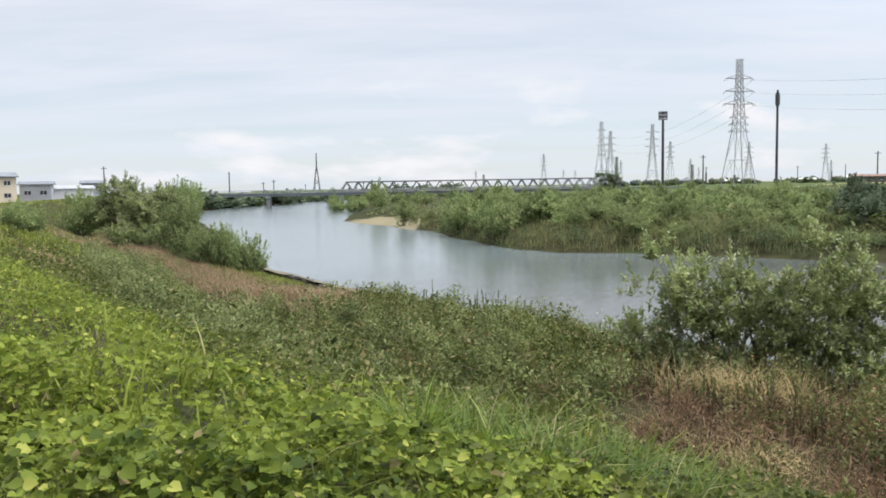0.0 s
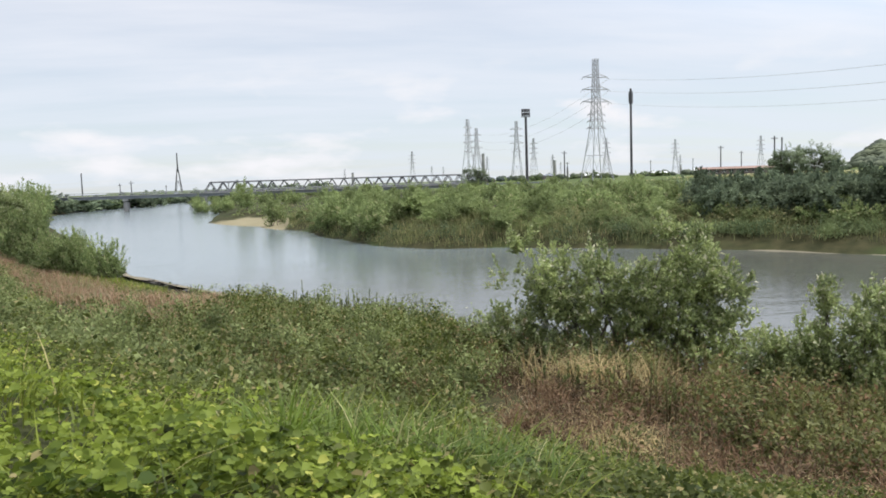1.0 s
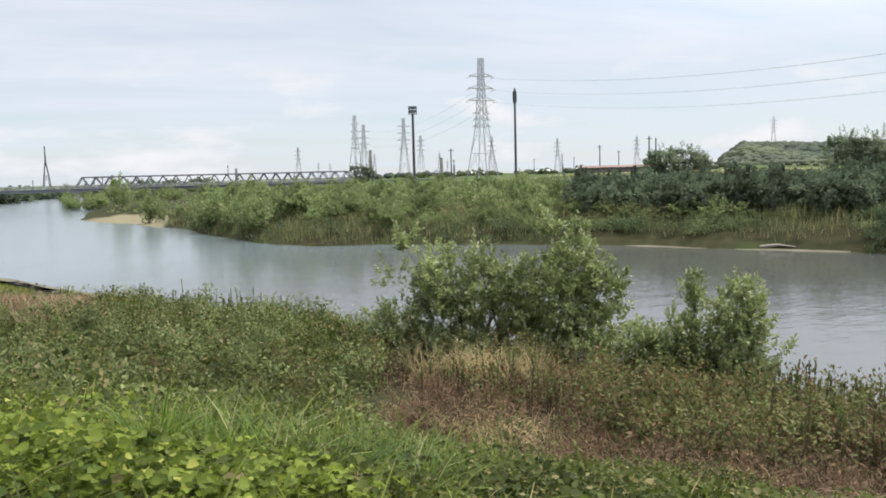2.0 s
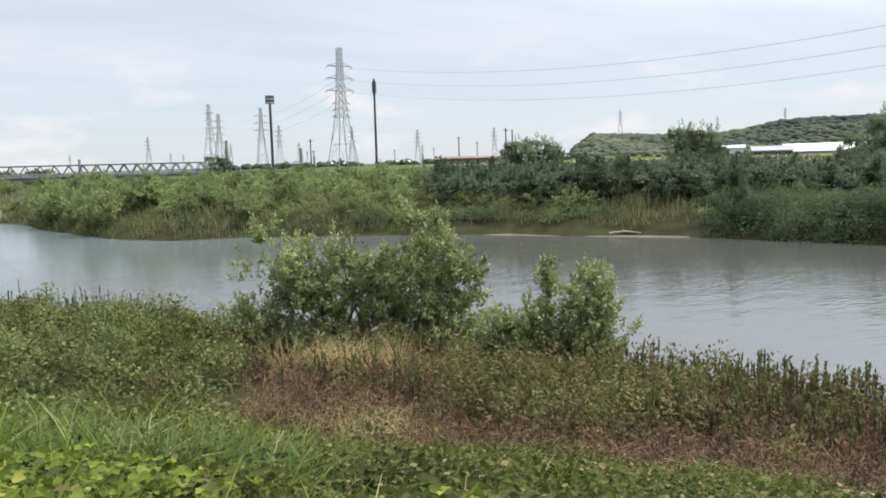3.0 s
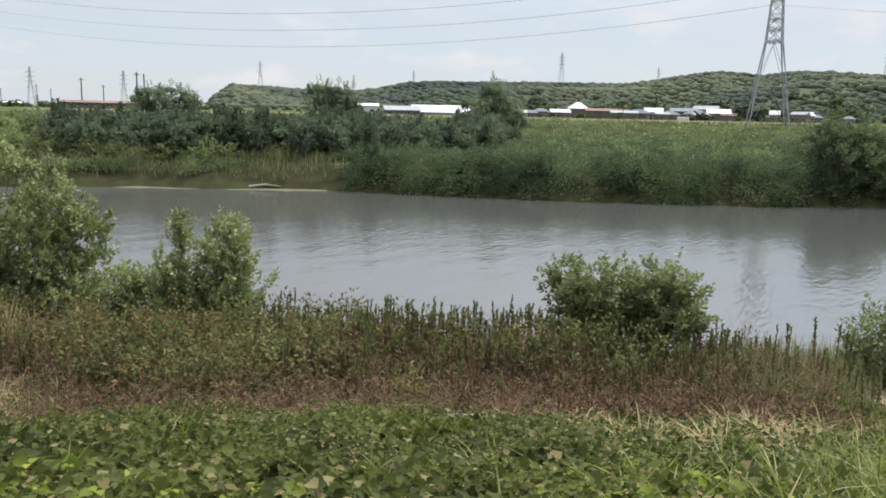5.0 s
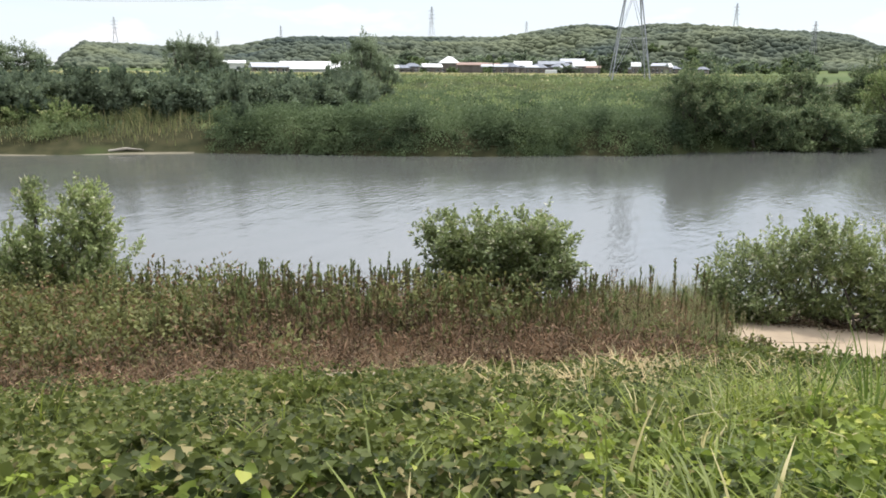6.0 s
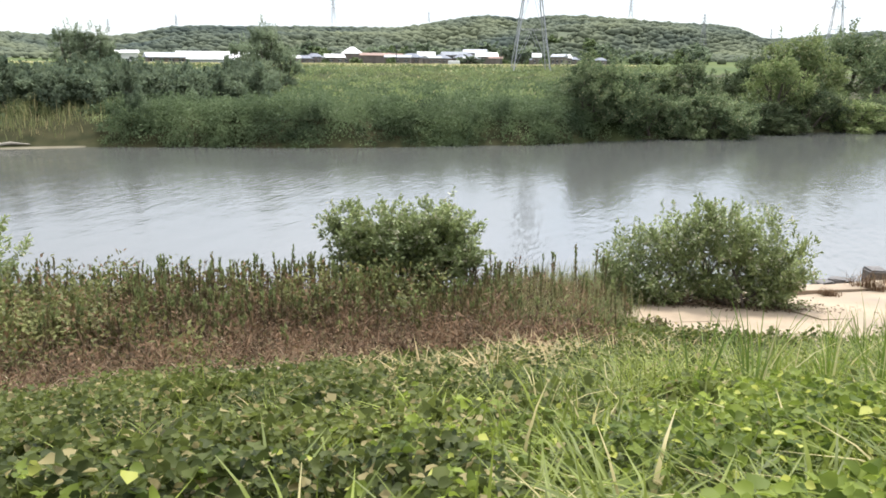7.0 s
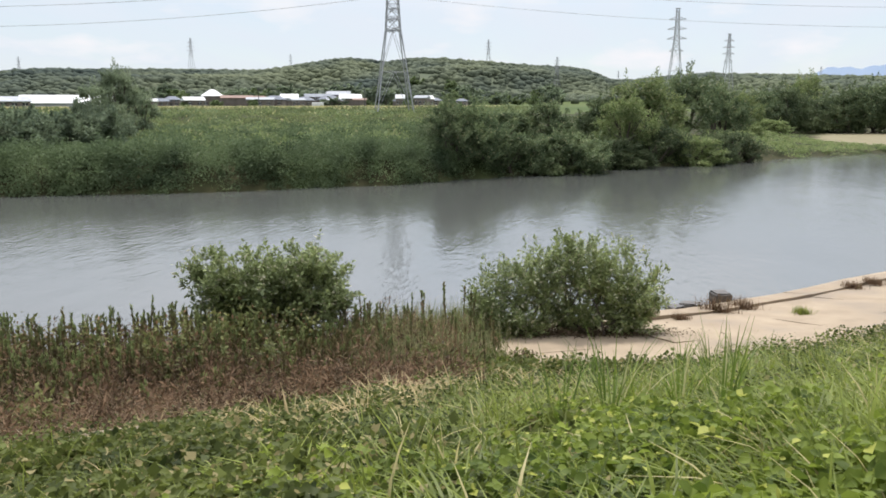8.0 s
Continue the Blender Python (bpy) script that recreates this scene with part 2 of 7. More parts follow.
M_willow = leafy("willow_leaf", (0.075, 0.108, 0.040), (0.53, 0.61, 0.25), (0.60, 0.58, 0.40), 0.08, thin=0.42)
M_bush = leafy("bush_leaf", (0.080, 0.112, 0.044), (0.42, 0.485, 0.20), (0.52, 0.50, 0.35), 0.07, thin=0.38)
M_far_willow = leafy("far_willow_leaf", (0.12, 0.17, 0.07), (0.43, 0.50, 0.22), thin=0.5, rough=0.7, gloss=0.1, vary=0.22, drift=0.72)
M_shrub = leafy("shrub_leaf", (0.10, 0.15, 0.06), (0.36, 0.43, 0.175), (0.38, 0.38, 0.2), 0.1, thin=0.45, rough=0.65, gloss=0.12, vary=0.2)
M_vine = leafy("vine_shrub_leaf", (0.085, 0.125, 0.06), (0.28, 0.345, 0.155), thin=0.42, rough=0.65, gloss=0.12, scale=0.2, drift=0.8)
M_thicket = leafy("thicket_leaf", (0.055, 0.082, 0.058), (0.275, 0.335, 0.20), thin=0.45, rough=0.65, gloss=0.12, vary=0.25, drift=0.72)
M_bank = leafy("bank_vine_leaf", (0.045, 0.072, 0.038), (0.200, 0.262, 0.125), thin=0.42, rough=0.65, gloss=0.12, scale=0.22, drift=0.8)
M_tall = leafy("tall_tree_leaf", (0.10, 0.14, 0.09), (0.335, 0.395, 0.235), thin=0.48, rough=0.65, gloss=0.12, drift=0.72, vary=0.15)
M_riverside = leafy("riverside_leaf", (0.055, 0.085, 0.046), (0.23, 0.285, 0.135), (0.28, 0.29, 0.16), 0.06, thin=0.42, rough=0.65, gloss=0.12, vary=0.3, drift=0.72)
M_reed = leafy("reed_blade", (0.12, 0.14, 0.062), (0.31, 0.325, 0.145), (0.42, 0.36, 0.19), 0.12, thin=0.4, scale=0.3, drift=0.7, rough=0.65, gloss=0.12)
# bluish and low in contrast: distance haze put into the crown colour
M_forest = leafy("forest_crown", (0.062, 0.080, 0.072), (0.150, 0.168, 0.104), thin=0.0, rough=0.95, scale=0.012, gloss=0.02, drift=0.86)

M_wet_stone = surface("wet_stone", (0.05, 0.045, 0.04), (0.11, 0.10, 0.09), 3, 0.6, bump=0.5)
M_driftwood = surface("driftwood", (0.30, 0.27, 0.22), (0.42, 0.38, 0.32), 6, 0.9, bump=0.4)
M_wire = surface("cable", (0.48, 0.49, 0.50), (0.58, 0.59, 0.60), 0.2, 0.6, 0.4)
M_old_concrete = surface("old_concrete", (0.26, 0.26, 0.25), (0.38, 0.38, 0.36), 0.6, 0.9, stain=(0.2, 0.2, 0.19))
M_cream_wall = surface("cream_wall", (0.58, 0.50, 0.38), (0.66, 0.58, 0.45), 0.4, 0.85)
M_grey_wall = surface("grey_wall", (0.36, 0.38, 0.41), (0.46, 0.48, 0.50), 0.3, 0.8)
M_white_wall = surface("white_wall", (0.66, 0.66, 0.66), (0.78, 0.78, 0.77), 0.3, 0.8)
M_brown_wall = surface("brown_wall", (0.12, 0.10, 0.09), (0.22, 0.185, 0.165), 0.3, 0.85)
M_grey_roof = surface("grey_roof", (0.16, 0.18, 0.205), (0.24, 0.265, 0.295), 0.5, 0.75)
M_pale_roof = surface("pale_roof", (0.32, 0.34, 0.37), (0.42, 0.44, 0.47), 0.5, 0.7)
M_white_roof = surface("white_roof", (0.72, 0.73, 0.74), (0.82, 0.82, 0.82), 0.3, 0.5)
M_tile_roof = surface("tile_roof", (0.12, 0.135, 0.16), (0.24, 0.26, 0.30), 0.8, 0.8)
M_rust_roof = surface("rust_roof", (0.21, 0.135, 0.105), (0.29, 0.195, 0.155), 0.2, 0.8)
M_glass_dark = surface("window_glass", (0.03, 0.035, 0.04), (0.06, 0.065, 0.07), 0.5, 0.08)


def water_material():
    m = bpy.data.materials.new("river_water")
    m.use_nodes = True
    n, l = m.node_tree.nodes, m.node_tree.links
    b = n["Principled BSDF"]
    b.inputs["IOR"].default_value = 1.36
    co, mp = n.new("ShaderNodeTexCoord"), n.new("ShaderNodeMapping")
    mp.inputs["Rotation"].default_value = (0, 0, radians(-32))
    mp.inputs["Scale"].default_value = (0.55, 1.5, 1.0)
    t1, t2, t3 = (n.new("ShaderNodeTexNoise") for _ in range(3))
    t1.inputs["Scale"].default_value, t1.inputs["Detail"].default_value = 2.0, 2.0        # ripples
    t2.inputs["Scale"].default_value, t2.inputs["Detail"].default_value = 0.05, 3.0       # gusts, where the ripples stand higher
    t3.inputs["Scale"].default_value, t3.inputs["Detail"].default_value = 0.35, 3.0       # slow swell
    gust = n.new("ShaderNodeMapRange")
    gust.inputs["From Min"].default_value, gust.inputs["From Max"].default_value = 0.35, 0.65
    gust.inputs["To Min"].default_value, gust.inputs["To Max"].default_value = 0.6, 1.7
    mul, add = n.new("ShaderNodeMath"), n.new("ShaderNodeMath")
    mul.operation, add.operation = "MULTIPLY", "MULTIPLY_ADD"
    add.inputs[1].default_value = 1.6
    bp = n.new("ShaderNodeBump")
    bp.inputs["Strength"].default_value, bp.inputs["Distance"].default_value = 1.0, 0.021
    l.new(co.outputs["Object"], mp.inputs["Vector"])
    for t in (t1, t3):
        l.new(mp.outputs[0], t.inputs["Vector"])
    l.new(co.outputs["Object"], t2.inputs["Vector"])
    l.new(t2.outputs["Fac"], gust.inputs["Value"])
    l.new(t1.outputs["Fac"], mul.inputs[0])
    where, reach, wind = n.new("ShaderNodeSeparateXYZ"), n.new("ShaderNodeMapRange"), n.new("ShaderNodeMath")       # the open reach upstream has finer, evener ripples
    reach.inputs["From Min"].default_value, reach.inputs["From Max"].default_value = 50.0, 100.0
    reach.inputs["To Min"].default_value, reach.inputs["To Max"].default_value = 1.0, 0.35
    wind.operation = "MULTIPLY"
    l.new(co.outputs["Object"], where.inputs[0])
    l.new(where.outputs["Y"], reach.inputs["Value"])
    l.new(gust.outputs["Result"], wind.inputs[0])
    l.new(reach.outputs["Result"], wind.inputs[1])
    l.new(wind.outputs[0], mul.inputs[1])
    sky_tint, sky_span = n.new("ShaderNodeMix"), n.new("ShaderNodeMapRange")       # paler and bluer upstream: the sky's reflection put into the base colour
    sky_tint.data_type = "RGBA"
    sky_tint.inputs["A"].default_value, sky_tint.inputs["B"].default_value = (0.085, 0.090, 0.082, 1), (0.155, 0.188, 0.198, 1)
    sky_span.inputs["From Min"].default_value, sky_span.inputs["From Max"].default_value = 48.0, 82.0
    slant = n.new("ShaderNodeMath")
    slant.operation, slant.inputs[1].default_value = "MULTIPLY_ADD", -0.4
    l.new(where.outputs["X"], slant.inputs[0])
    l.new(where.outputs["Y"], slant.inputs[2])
    l.new(slant.outputs[0], sky_span.inputs["Value"])
    l.new(sky_span.outputs["Result"], sky_tint.inputs["Factor"])
    l.new(sky_tint.outputs["Result"], b.inputs["Base Color"])
    fine = n.new("ShaderNodeMapRange")
    fine.inputs["From Min"].default_value, fine.inputs["From Max"].default_value = 48.0, 90.0
    fine.inputs["To Min"].default_value, fine.inputs["To Max"].default_value = 0.11, 0.17
    l.new(slant.outputs[0], fine.inputs["Value"])
    l.new(fine.outputs["Result"], b.inputs["Roughness"])
    l.new(t3.outputs["Fac"], add.inputs[0])
    l.new(mul.outputs[0], add.inputs[2])
    l.new(add.outputs[0], bp.inputs["Height"])
    l.new(bp.outputs[0], b.inputs["Normal"])
    return m


M_water = water_material()

# ---------------------------------------------------------------- the lie of the land
NEAR_SHORE = [(-70, 900), (-100, 520), (-90, 330), (-79, 249), (-35, 127), (-16.4, 72.8), (-7.8, 58.5), (-1.3, 49), (6, 38.5), (11, 30),
              (17, 20), (21.7, 11.6), (25.4, 4.3), (28.2, -2.0), (32.7, -7.2), (37.6, -12.0), (60, -41), (90, -100), (120, -220), (130, -500)]
FAR_SHORE = [(-10, 900), (-52, 480), (-39, 430), (-27, 250), (-22.5, 180), (-10, 148), (-1, 133), (1.4, 117), (7.8, 94.5), (13.4, 87),
             (20.5, 85), (39.5, 72), (55.6, 51.5), (60, 41), (64.1, 33), (72, 20), (77.5, 15.7), (89.4, 4.6), (102.9, -8.2), (111.9, -18.2), (118.7, -24.6), (124, -31.4), (132.5, -40.4), (150, -60), (230, -150), (420, -500)]
CREST = [(70, -104), (16.7, -25), (0, 0), (-15, 20), (-40, 66), (-58, 100), (-68, 134), (-85, 190), (-112, 270), (-135, 400), (-110, 900)]
RIDGE_AZ = [30.5, 36.3, 37.0, 38.1, 40.7, 43.7, 46.2, 48.2, 50.2, 52.2, 56.0, 60.5, 65.0, 67.5, 70.6, 72.3, 73.8, 75.7, 78.2, 80.8, 83.3, 86.5, 88.0, 89.6, 91.0, 93.3, 96.2, 98.0, 101.0, 110.0, 120.0]      # bearings of the hills' skyline
RIDGE_UP = [0, 0, 13, 24, 22.5, 20, 20.5, 24, 31, 33, 32, 33, 33, 38.5, 43.5, 45, 42.5, 46.5, 46, 41.5, 39, 36.5, 32, 22.5, 22.5, 26.5, 30, 27, 26, 22, 20]                 # and their rise in metres


def path_distance(x, y, line):
    """Distance to a line of points, and the side (+1 to the right of its run)."""
    best, side = np.full(np.shape(x), 1e12), np.ones(np.shape(x))
    for (ax, ay), (bx, by) in zip(line, line[1:]):
        dx, dy = bx - ax, by - ay
        k = np.clip(((x - ax) * dx + (y - ay) * dy) / (dx * dx + dy * dy), 0, 1)
        ex, ey = x - ax - k * dx, y - ay - k * dy
        d = ex * ex + ey * ey
        s = np.where(dx * ey - dy * ex > 0, -1.0, 1.0)
        side = np.where(d < best - 1e-9, s, side)
        best = np.minimum(best, d)
    return np.sqrt(best), side


def step(a, b, v):
    k = np.clip((v - a) / (b - a), 0, 1)
    return k * k * (3 - 2 * k)


def wobble(x, y, size, seed=0.0):
    """A cheap smooth unevenness between -1 and 1."""
    a, b = x / size + seed * 1.7, y / size - seed * 2.3
    return (np.sin(a * 1.3 + 2.1 * np.sin(b * 0.9 + seed)) + np.sin(b * 1.7 - 1.6 * np.sin(a * 0.7)) + np.sin((a + b) * 2.3 + seed * 5) * 0.5) / 2.5


def land(x, y):
    """Metres from the water's edge: bank of the near side, bank of the far side (negative in the river), and metres from the dike's crest towards the river."""
    dn, sn = path_distance(x, y, NEAR_SHORE)
    df, sf = path_distance(x, y, FAR_SHORE)
    dc, sc = path_distance(x, y, CREST)
    return dn * sn, -df * sf, dc * sc


def sand_bar(x, y):
    u, v = (x - 176) * 0.966 - (y + 53) * 0.26, (x - 176) * 0.26 + (y + 53) * 0.966
    return np.exp(-((u / 34) ** 2 + (v / 13) ** 2))


def height(x, y):
    x, y = np.asarray(x, float), np.asarray(y, float)
    near, far, crest = land(x, y)
    left = step(-3, -14, x * 0.557 - y * 0.83)
    bench = 1.0 * step(0, 2.2, near) + 0.6 * step(2, 12, near) + 0.12 * wobble(x, y, 3.0)
    low = step(42, 52, y)
    bench = bench * (1 - low) + low * (0.075 * np.clip(near, 0, 6) + 1.1 * step(6, 14, near))
    slope, start = 0.33 + 0.17 * left + 0.030 * step(78, 96, np.degrees(np.arctan2(x, y))) * (x > 0), 1.8 + 0.5 * left
    ramp = 5.9 - (crest - start) * slope
    dike = np.minimum(5.9, ramp)
    dike = np.where(crest < -6, 5.9 - (-6 - crest) * 0.45, dike)
    shore = np.maximum(bench * (near > 0), np.maximum(dike, 1.5 * (crest < 0)))
    paved = step(80, 84, np.degrees(np.arctan2(x, y))) * (y < 12) * (x > 0)
    apron = np.where(near > 0.3, 0.02 + 0.125 * np.clip(near, 0, 9), -0.6)
    shore = np.where((paved > 0) & (near < 9), shore * (1 - paved) + np.maximum(apron, dike) * paved, shore)
    spit = np.exp(-(((x + 14) / 12) ** 2 + ((y - 160) / 26) ** 2))
    steep = step(50, 60, x)
    bank = ((1.3 + 0.9 * steep) * step(0.5 * steep, 2.5 - 0.5 * steep, far) + (1.3 - 0.9 * steep) * step(2, 9, far)) * (1 - 0.9 * np.clip(spit * 1.6, 0, 1)) + 0.15 * wobble(x, y, 9.0)
    bar = np.maximum(sand_bar(x, y) * 1.5, step(98.5, 102, np.degrees(np.arctan2(x, y))) * (np.hypot(x, y) < 280) * (x > 0))
    bank = bank * (1 - 0.75 * np.clip(bar, 0, 1))
    z = np.where(far > 0, bank, np.where(near > 0, shore, -0.9 * step(0, 3, np.minimum(-near, -far))))
    z = z + np.where(far > 60, 2.9 * step(125, 205, far) + 0.6 * step(100, 130, far), 0)
    az, r = np.degrees(np.arctan2(x, y)), np.hypot(x, y)
    rise = np.interp(az, RIDGE_AZ, RIDGE_UP)
    hill = rise * (0.55 * np.exp(-((r - 730) / 70) ** 2) * (0.7 + 0.4 * wobble(x, y, 55.0, 1.0)) + step(690, 870, r) * (1 - 0.8 * step(950, 1500, r)))
    hill = hill * (1 + 0.03 * wobble(x, y, 40.0, 3.0))
    return z + np.where(far > 100, hill, 0)


def mesh_of(name, verts, faces, material, smooth=False):
    me = bpy.data.meshes.new(name)
    me.from_pydata(verts, [], faces)
    me.materials.append(material)
    if smooth:
        me.polygons.foreach_set("use_smooth", [True] * len(me.polygons))
    me.update()
    return me


def quick_mesh(name, verts, quads, materials, index=None, smooth=True):
    """A mesh straight from arrays; quads whose last two corners agree are triangles."""
    verts, quads = np.asarray(verts, np.float32), np.asarray(quads, np.int32)
    me = bpy.data.meshes.new(name)
    me.vertices.add(len(verts))
    me.vertices.foreach_set("co", verts.ravel())
    k = quads.shape[1]
    me.loops.add(quads.size)
    me.loops.foreach_set("vertex_index", quads.ravel())
    me.polygons.add(len(quads))
    me.polygons.foreach_set("loop_start", np.arange(len(quads), dtype=np.int32) * k)
    for m in materials:
        me.materials.append(m)
    if index is not None:
        me.polygons.foreach_set("material_index", np.asarray(index, np.int32))
    me.polygons.foreach_set("use_smooth", np.full(len(quads), smooth))
    me.update(calc_edges=True)
    return me


def bank_ground():
    """Dark soil under the plants, with the sandy spit and the bar downstream."""
    m = surface("bank_soil", (0.026, 0.030, 0.012), (0.060, 0.056, 0.026), 0.8, 0.95, bump=0.5, stain=(0.045, 0.065, 0.02), stain_scale=0.12)
    n, l = m.node_tree.nodes, m.node_tree.links
    b = n["Principled BSDF"]
    soil = b.inputs["Base Color"].links[0].from_socket
    co, ragged, tone = n.new("ShaderNodeTexCoord"), n.new("ShaderNodeTexNoise"), n.new("ShaderNodeTexNoise")
    ragged.inputs["Scale"].default_value, tone.inputs["Scale"].default_value = 0.25, 0.4
    shade = n.new("ShaderNodeMix")
    shade.data_type = "RGBA"
    shade.inputs["A"].default_value, shade.inputs["B"].default_value = (0.18, 0.16, 0.095, 1), (0.275, 0.245, 0.155, 1)
    l.new(co.outputs["Object"], ragged.inputs["Vector"])
    l.new(co.outputs["Object"], tone.inputs["Vector"])
    l.new(tone.outputs["Fac"], shade.inputs["Factor"])
    colour = soil
    for cx, cy, turn, rx, ry in ((-13, 158, 0.0, 12.5, 24.0), (176, -53, 15.07, 32.5, 12.4)):
        off, mp, div, ln = n.new("ShaderNodeVectorMath"), n.new("ShaderNodeMapping"), n.new("ShaderNodeVectorMath"), n.new("ShaderNodeVectorMath")
        off.operation, div.operation, ln.operation = "SUBTRACT", "MULTIPLY", "LENGTH"
        off.inputs[1].default_value, div.inputs[1].default_value = (cx, cy, 0), (1 / rx, 1 / ry, 0)
        mp.inputs["Rotation"].default_value = (0, 0, radians(turn))
        jag, cut, mix = n.new("ShaderNodeMath"), n.new("ShaderNodeMapRange"), n.new("ShaderNodeMix")
        jag.operation, jag.inputs[1].default_value = "MULTIPLY_ADD", 0.5
        cut.inputs["From Min"].default_value, cut.inputs["From Max"].default_value = 1.32, 1.16
        mix.data_type = "RGBA"
        l.new(co.outputs["Object"], off.inputs[0])
        l.new(off.outputs[0], mp.inputs["Vector"])
        l.new(mp.outputs[0], div.inputs[0])
        l.new(div.outputs[0], ln.inputs[0])
        l.new(ragged.outputs["Fac"], jag.inputs[0])
        l.new(ln.outputs["Value"], jag.inputs[2])
        l.new(jag.outputs[0], cut.inputs["Value"])
        l.new(cut.outputs["Result"], mix.inputs["Factor"])
        l.new(colour, mix.inputs["A"])
        l.new(shade.outputs["Result"], mix.inputs["B"])
        colour = mix.outputs["Result"]
    l.new(colour, b.inputs["Base Color"])
    return m


def build_ground():
    fine = np.arange(-48, 128, 0.55)
    az = np.radians(np.concatenate([fine, np.arange(128, 312, 4.0)]))
    rad = np.concatenate([[0.02], np.geomspace(0.8, 4600, 200)])
    A, R = np.meshgrid(az, rad)
    X, Y = np.sin(A) * R, np.cos(A) * R
    Z = height(X, Y)
    na, nr = len(az), len(rad)
    i, j = np.meshgrid(np.arange(nr - 1), np.arange(na), indexing="ij")
    j2 = (j + 1) % na
    quads = np.stack([i * na + j, (i + 1) * na + j, (i + 1) * na + j2, i * na + j2], -1).reshape(-1, 4)[:, ::-1]
    near, far, crest = land(X, Y)
    wooded = (R > 600) & (Z > 7.5) & (far > 100)
    kind = np.where(wooded, 2, np.where((far > 150) | (R > 400), 1, 0))
    kind = kind[:-1].ravel()
    ob = new("ground", quick_mesh("ground", np.stack([X, Y, Z], -1).reshape(-1, 3), quads, [bank_ground(), M_far_field, M_forest], kind))
    return tagged(ob, "grassy dike, river banks, flat fields and wooded hills", "ground", kind="structure")


build_ground()
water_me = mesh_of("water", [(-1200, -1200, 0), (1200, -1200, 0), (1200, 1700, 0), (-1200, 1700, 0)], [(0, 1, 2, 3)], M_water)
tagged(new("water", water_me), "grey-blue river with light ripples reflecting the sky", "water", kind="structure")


# ---------------------------------------------------------------- builders of plants
def unit(v):
    return v / np.maximum(np.linalg.norm(v, axis=-1, keepdims=True), 1e-9)


def leaves(p, d, up, length, width, full=False, fold=0.18):
    """Leaves that start at p and point along d; full ones have six corners and a fold along the rib, others are kites."""
    d, s = unit(d), unit(np.cross(d, up))
    nrm = np.cross(s, d)
    L, W = np.asarray(length)[:, None], np.asarray(width)[:, None]
    n = len(p)
    if full:
        v = np.stack([p, p + d * L * 0.2 - s * W * 0.42 + nrm * W * fold, p + d * L * 0.62 - s * W * 0.45 + nrm * W * fold, p + d * L - nrm * L * 0.12,
                      p + d * L * 0.62 + s * W * 0.45 + nrm * W * fold, p + d * L * 0.2 + s * W * 0.42 + nrm * W * fold], 1)
        k = np.arange(n)[:, None] * 6
        q = np.concatenate([k + [0, 1, 2, 3], k + [0, 3, 4, 5]])
        return v.reshape(-1, 3), q
    v = np.stack([p, p + d * L * 0.45 - s * W * 0.5 + nrm * W * fold, p + d * L - nrm * L * 0.1, p + d * L * 0.45 + s * W * 0.5 + nrm * W * fold], 1)
    return v.reshape(-1, 3), np.arange(n)[:, None] * 4 + np.arange(4)


def blades(p, lean, length, width, segments=3, bend=0.9):
    """Blades of grass that rise from p and bend over along lean."""
    n = len(p)
    lean = unit(lean * [1, 1, 0])
    s = np.cross(lean, [0, 0, 1.0])
    L, W, B = np.asarray(length)[:, None], np.asarray(width)[:, None], np.broadcast_to(np.asarray(bend), (n,))[:, None]
    rows = []
    for i in range(segments + 1):
        k = i / segments
        c = p + lean * L * B * k * k * 0.75 + np.array([0, 0, 1.0]) * L * (k - 0.42 * B * k * k)
        w = W * (1 - k) ** 0.7 * 0.5 + 0.001
        rows += [c - s * w, c + s * w]
    v = np.stack(rows, 1)
    m = 2 * (segments + 1)
    base = np.arange(n)[:, None] * m
    q = np.concatenate([base + [2 * i, 2 * i + 1, 2 * i + 3, 2 * i + 2] for i in range(segments)])
    return v.reshape(-1, 3), q


def stems(p, top, r0, r1, sides=3):
    """Straight tapered stems from p to top."""
    n = len(p)
    d = unit(top - p)
    a = unit(np.cross(d, np.array([0.3, 1.0, 0.2])))
    b = np.cross(d, a)
    rows = []
    for c, r in ((p, r0), (top, r1)):
        r = np.broadcast_to(np.asarray(r, float), (n,))[:, None]
        for i in range(sides):
            t = 2 * math.pi * i / sides
            rows.append(c + (a * math.cos(t) + b * math.sin(t)) * r)
    v = np.stack(rows, 1)
    base = np.arange(n)[:, None] * 2 * sides
    q = np.concatenate([base + [i, (i + 1) % sides, sides + (i + 1) % sides, sides + i] for i in range(sides)])
    return v.reshape(-1, 3), q


def joined(blocks):
    vs, qs, off = [], [], 0
    for v, q in blocks:
        vs.append(v)
        qs.append(q + off)
        off += len(v)
    return np.concatenate(vs), np.concatenate(qs)


def stuff(name, blocks, material, label, category):
    v, q = joined(blocks)
    return tagged(new(name, quick_mesh(name, v, q, [material])), label, category, kind="stuff")


def on_land(x, y, lift=0.0):
    return np.stack([x, y, height(x, y) + lift], -1)


def polar(rng, n, az0, az1, d0, d1, power=1.0):
    """Places between two bearings and two distances; a power of 1 thins them out with distance, 0 spreads them evenly."""
    az = np.radians(rng.uniform(az0, az1, n))
    u = rng.uniform(0, 1, n)
    e = 2 - power
    d = (d0 ** e + u * (d1 ** e - d0 ** e)) ** (1 / e) if e > 0.01 else d0 * (d1 / d0) ** u
    return np.sin(az) * d, np.cos(az) * d


def ball(rng, n):
    return unit(rng.normal(size=(n, 3)))


def bearing(x, y):
    return np.degrees(np.arctan2(x, y))


def part(name, me, parent, label=""):
    ob = new(name, me)
    ob.parent = parent
    return tagged(ob, label) if label else ob


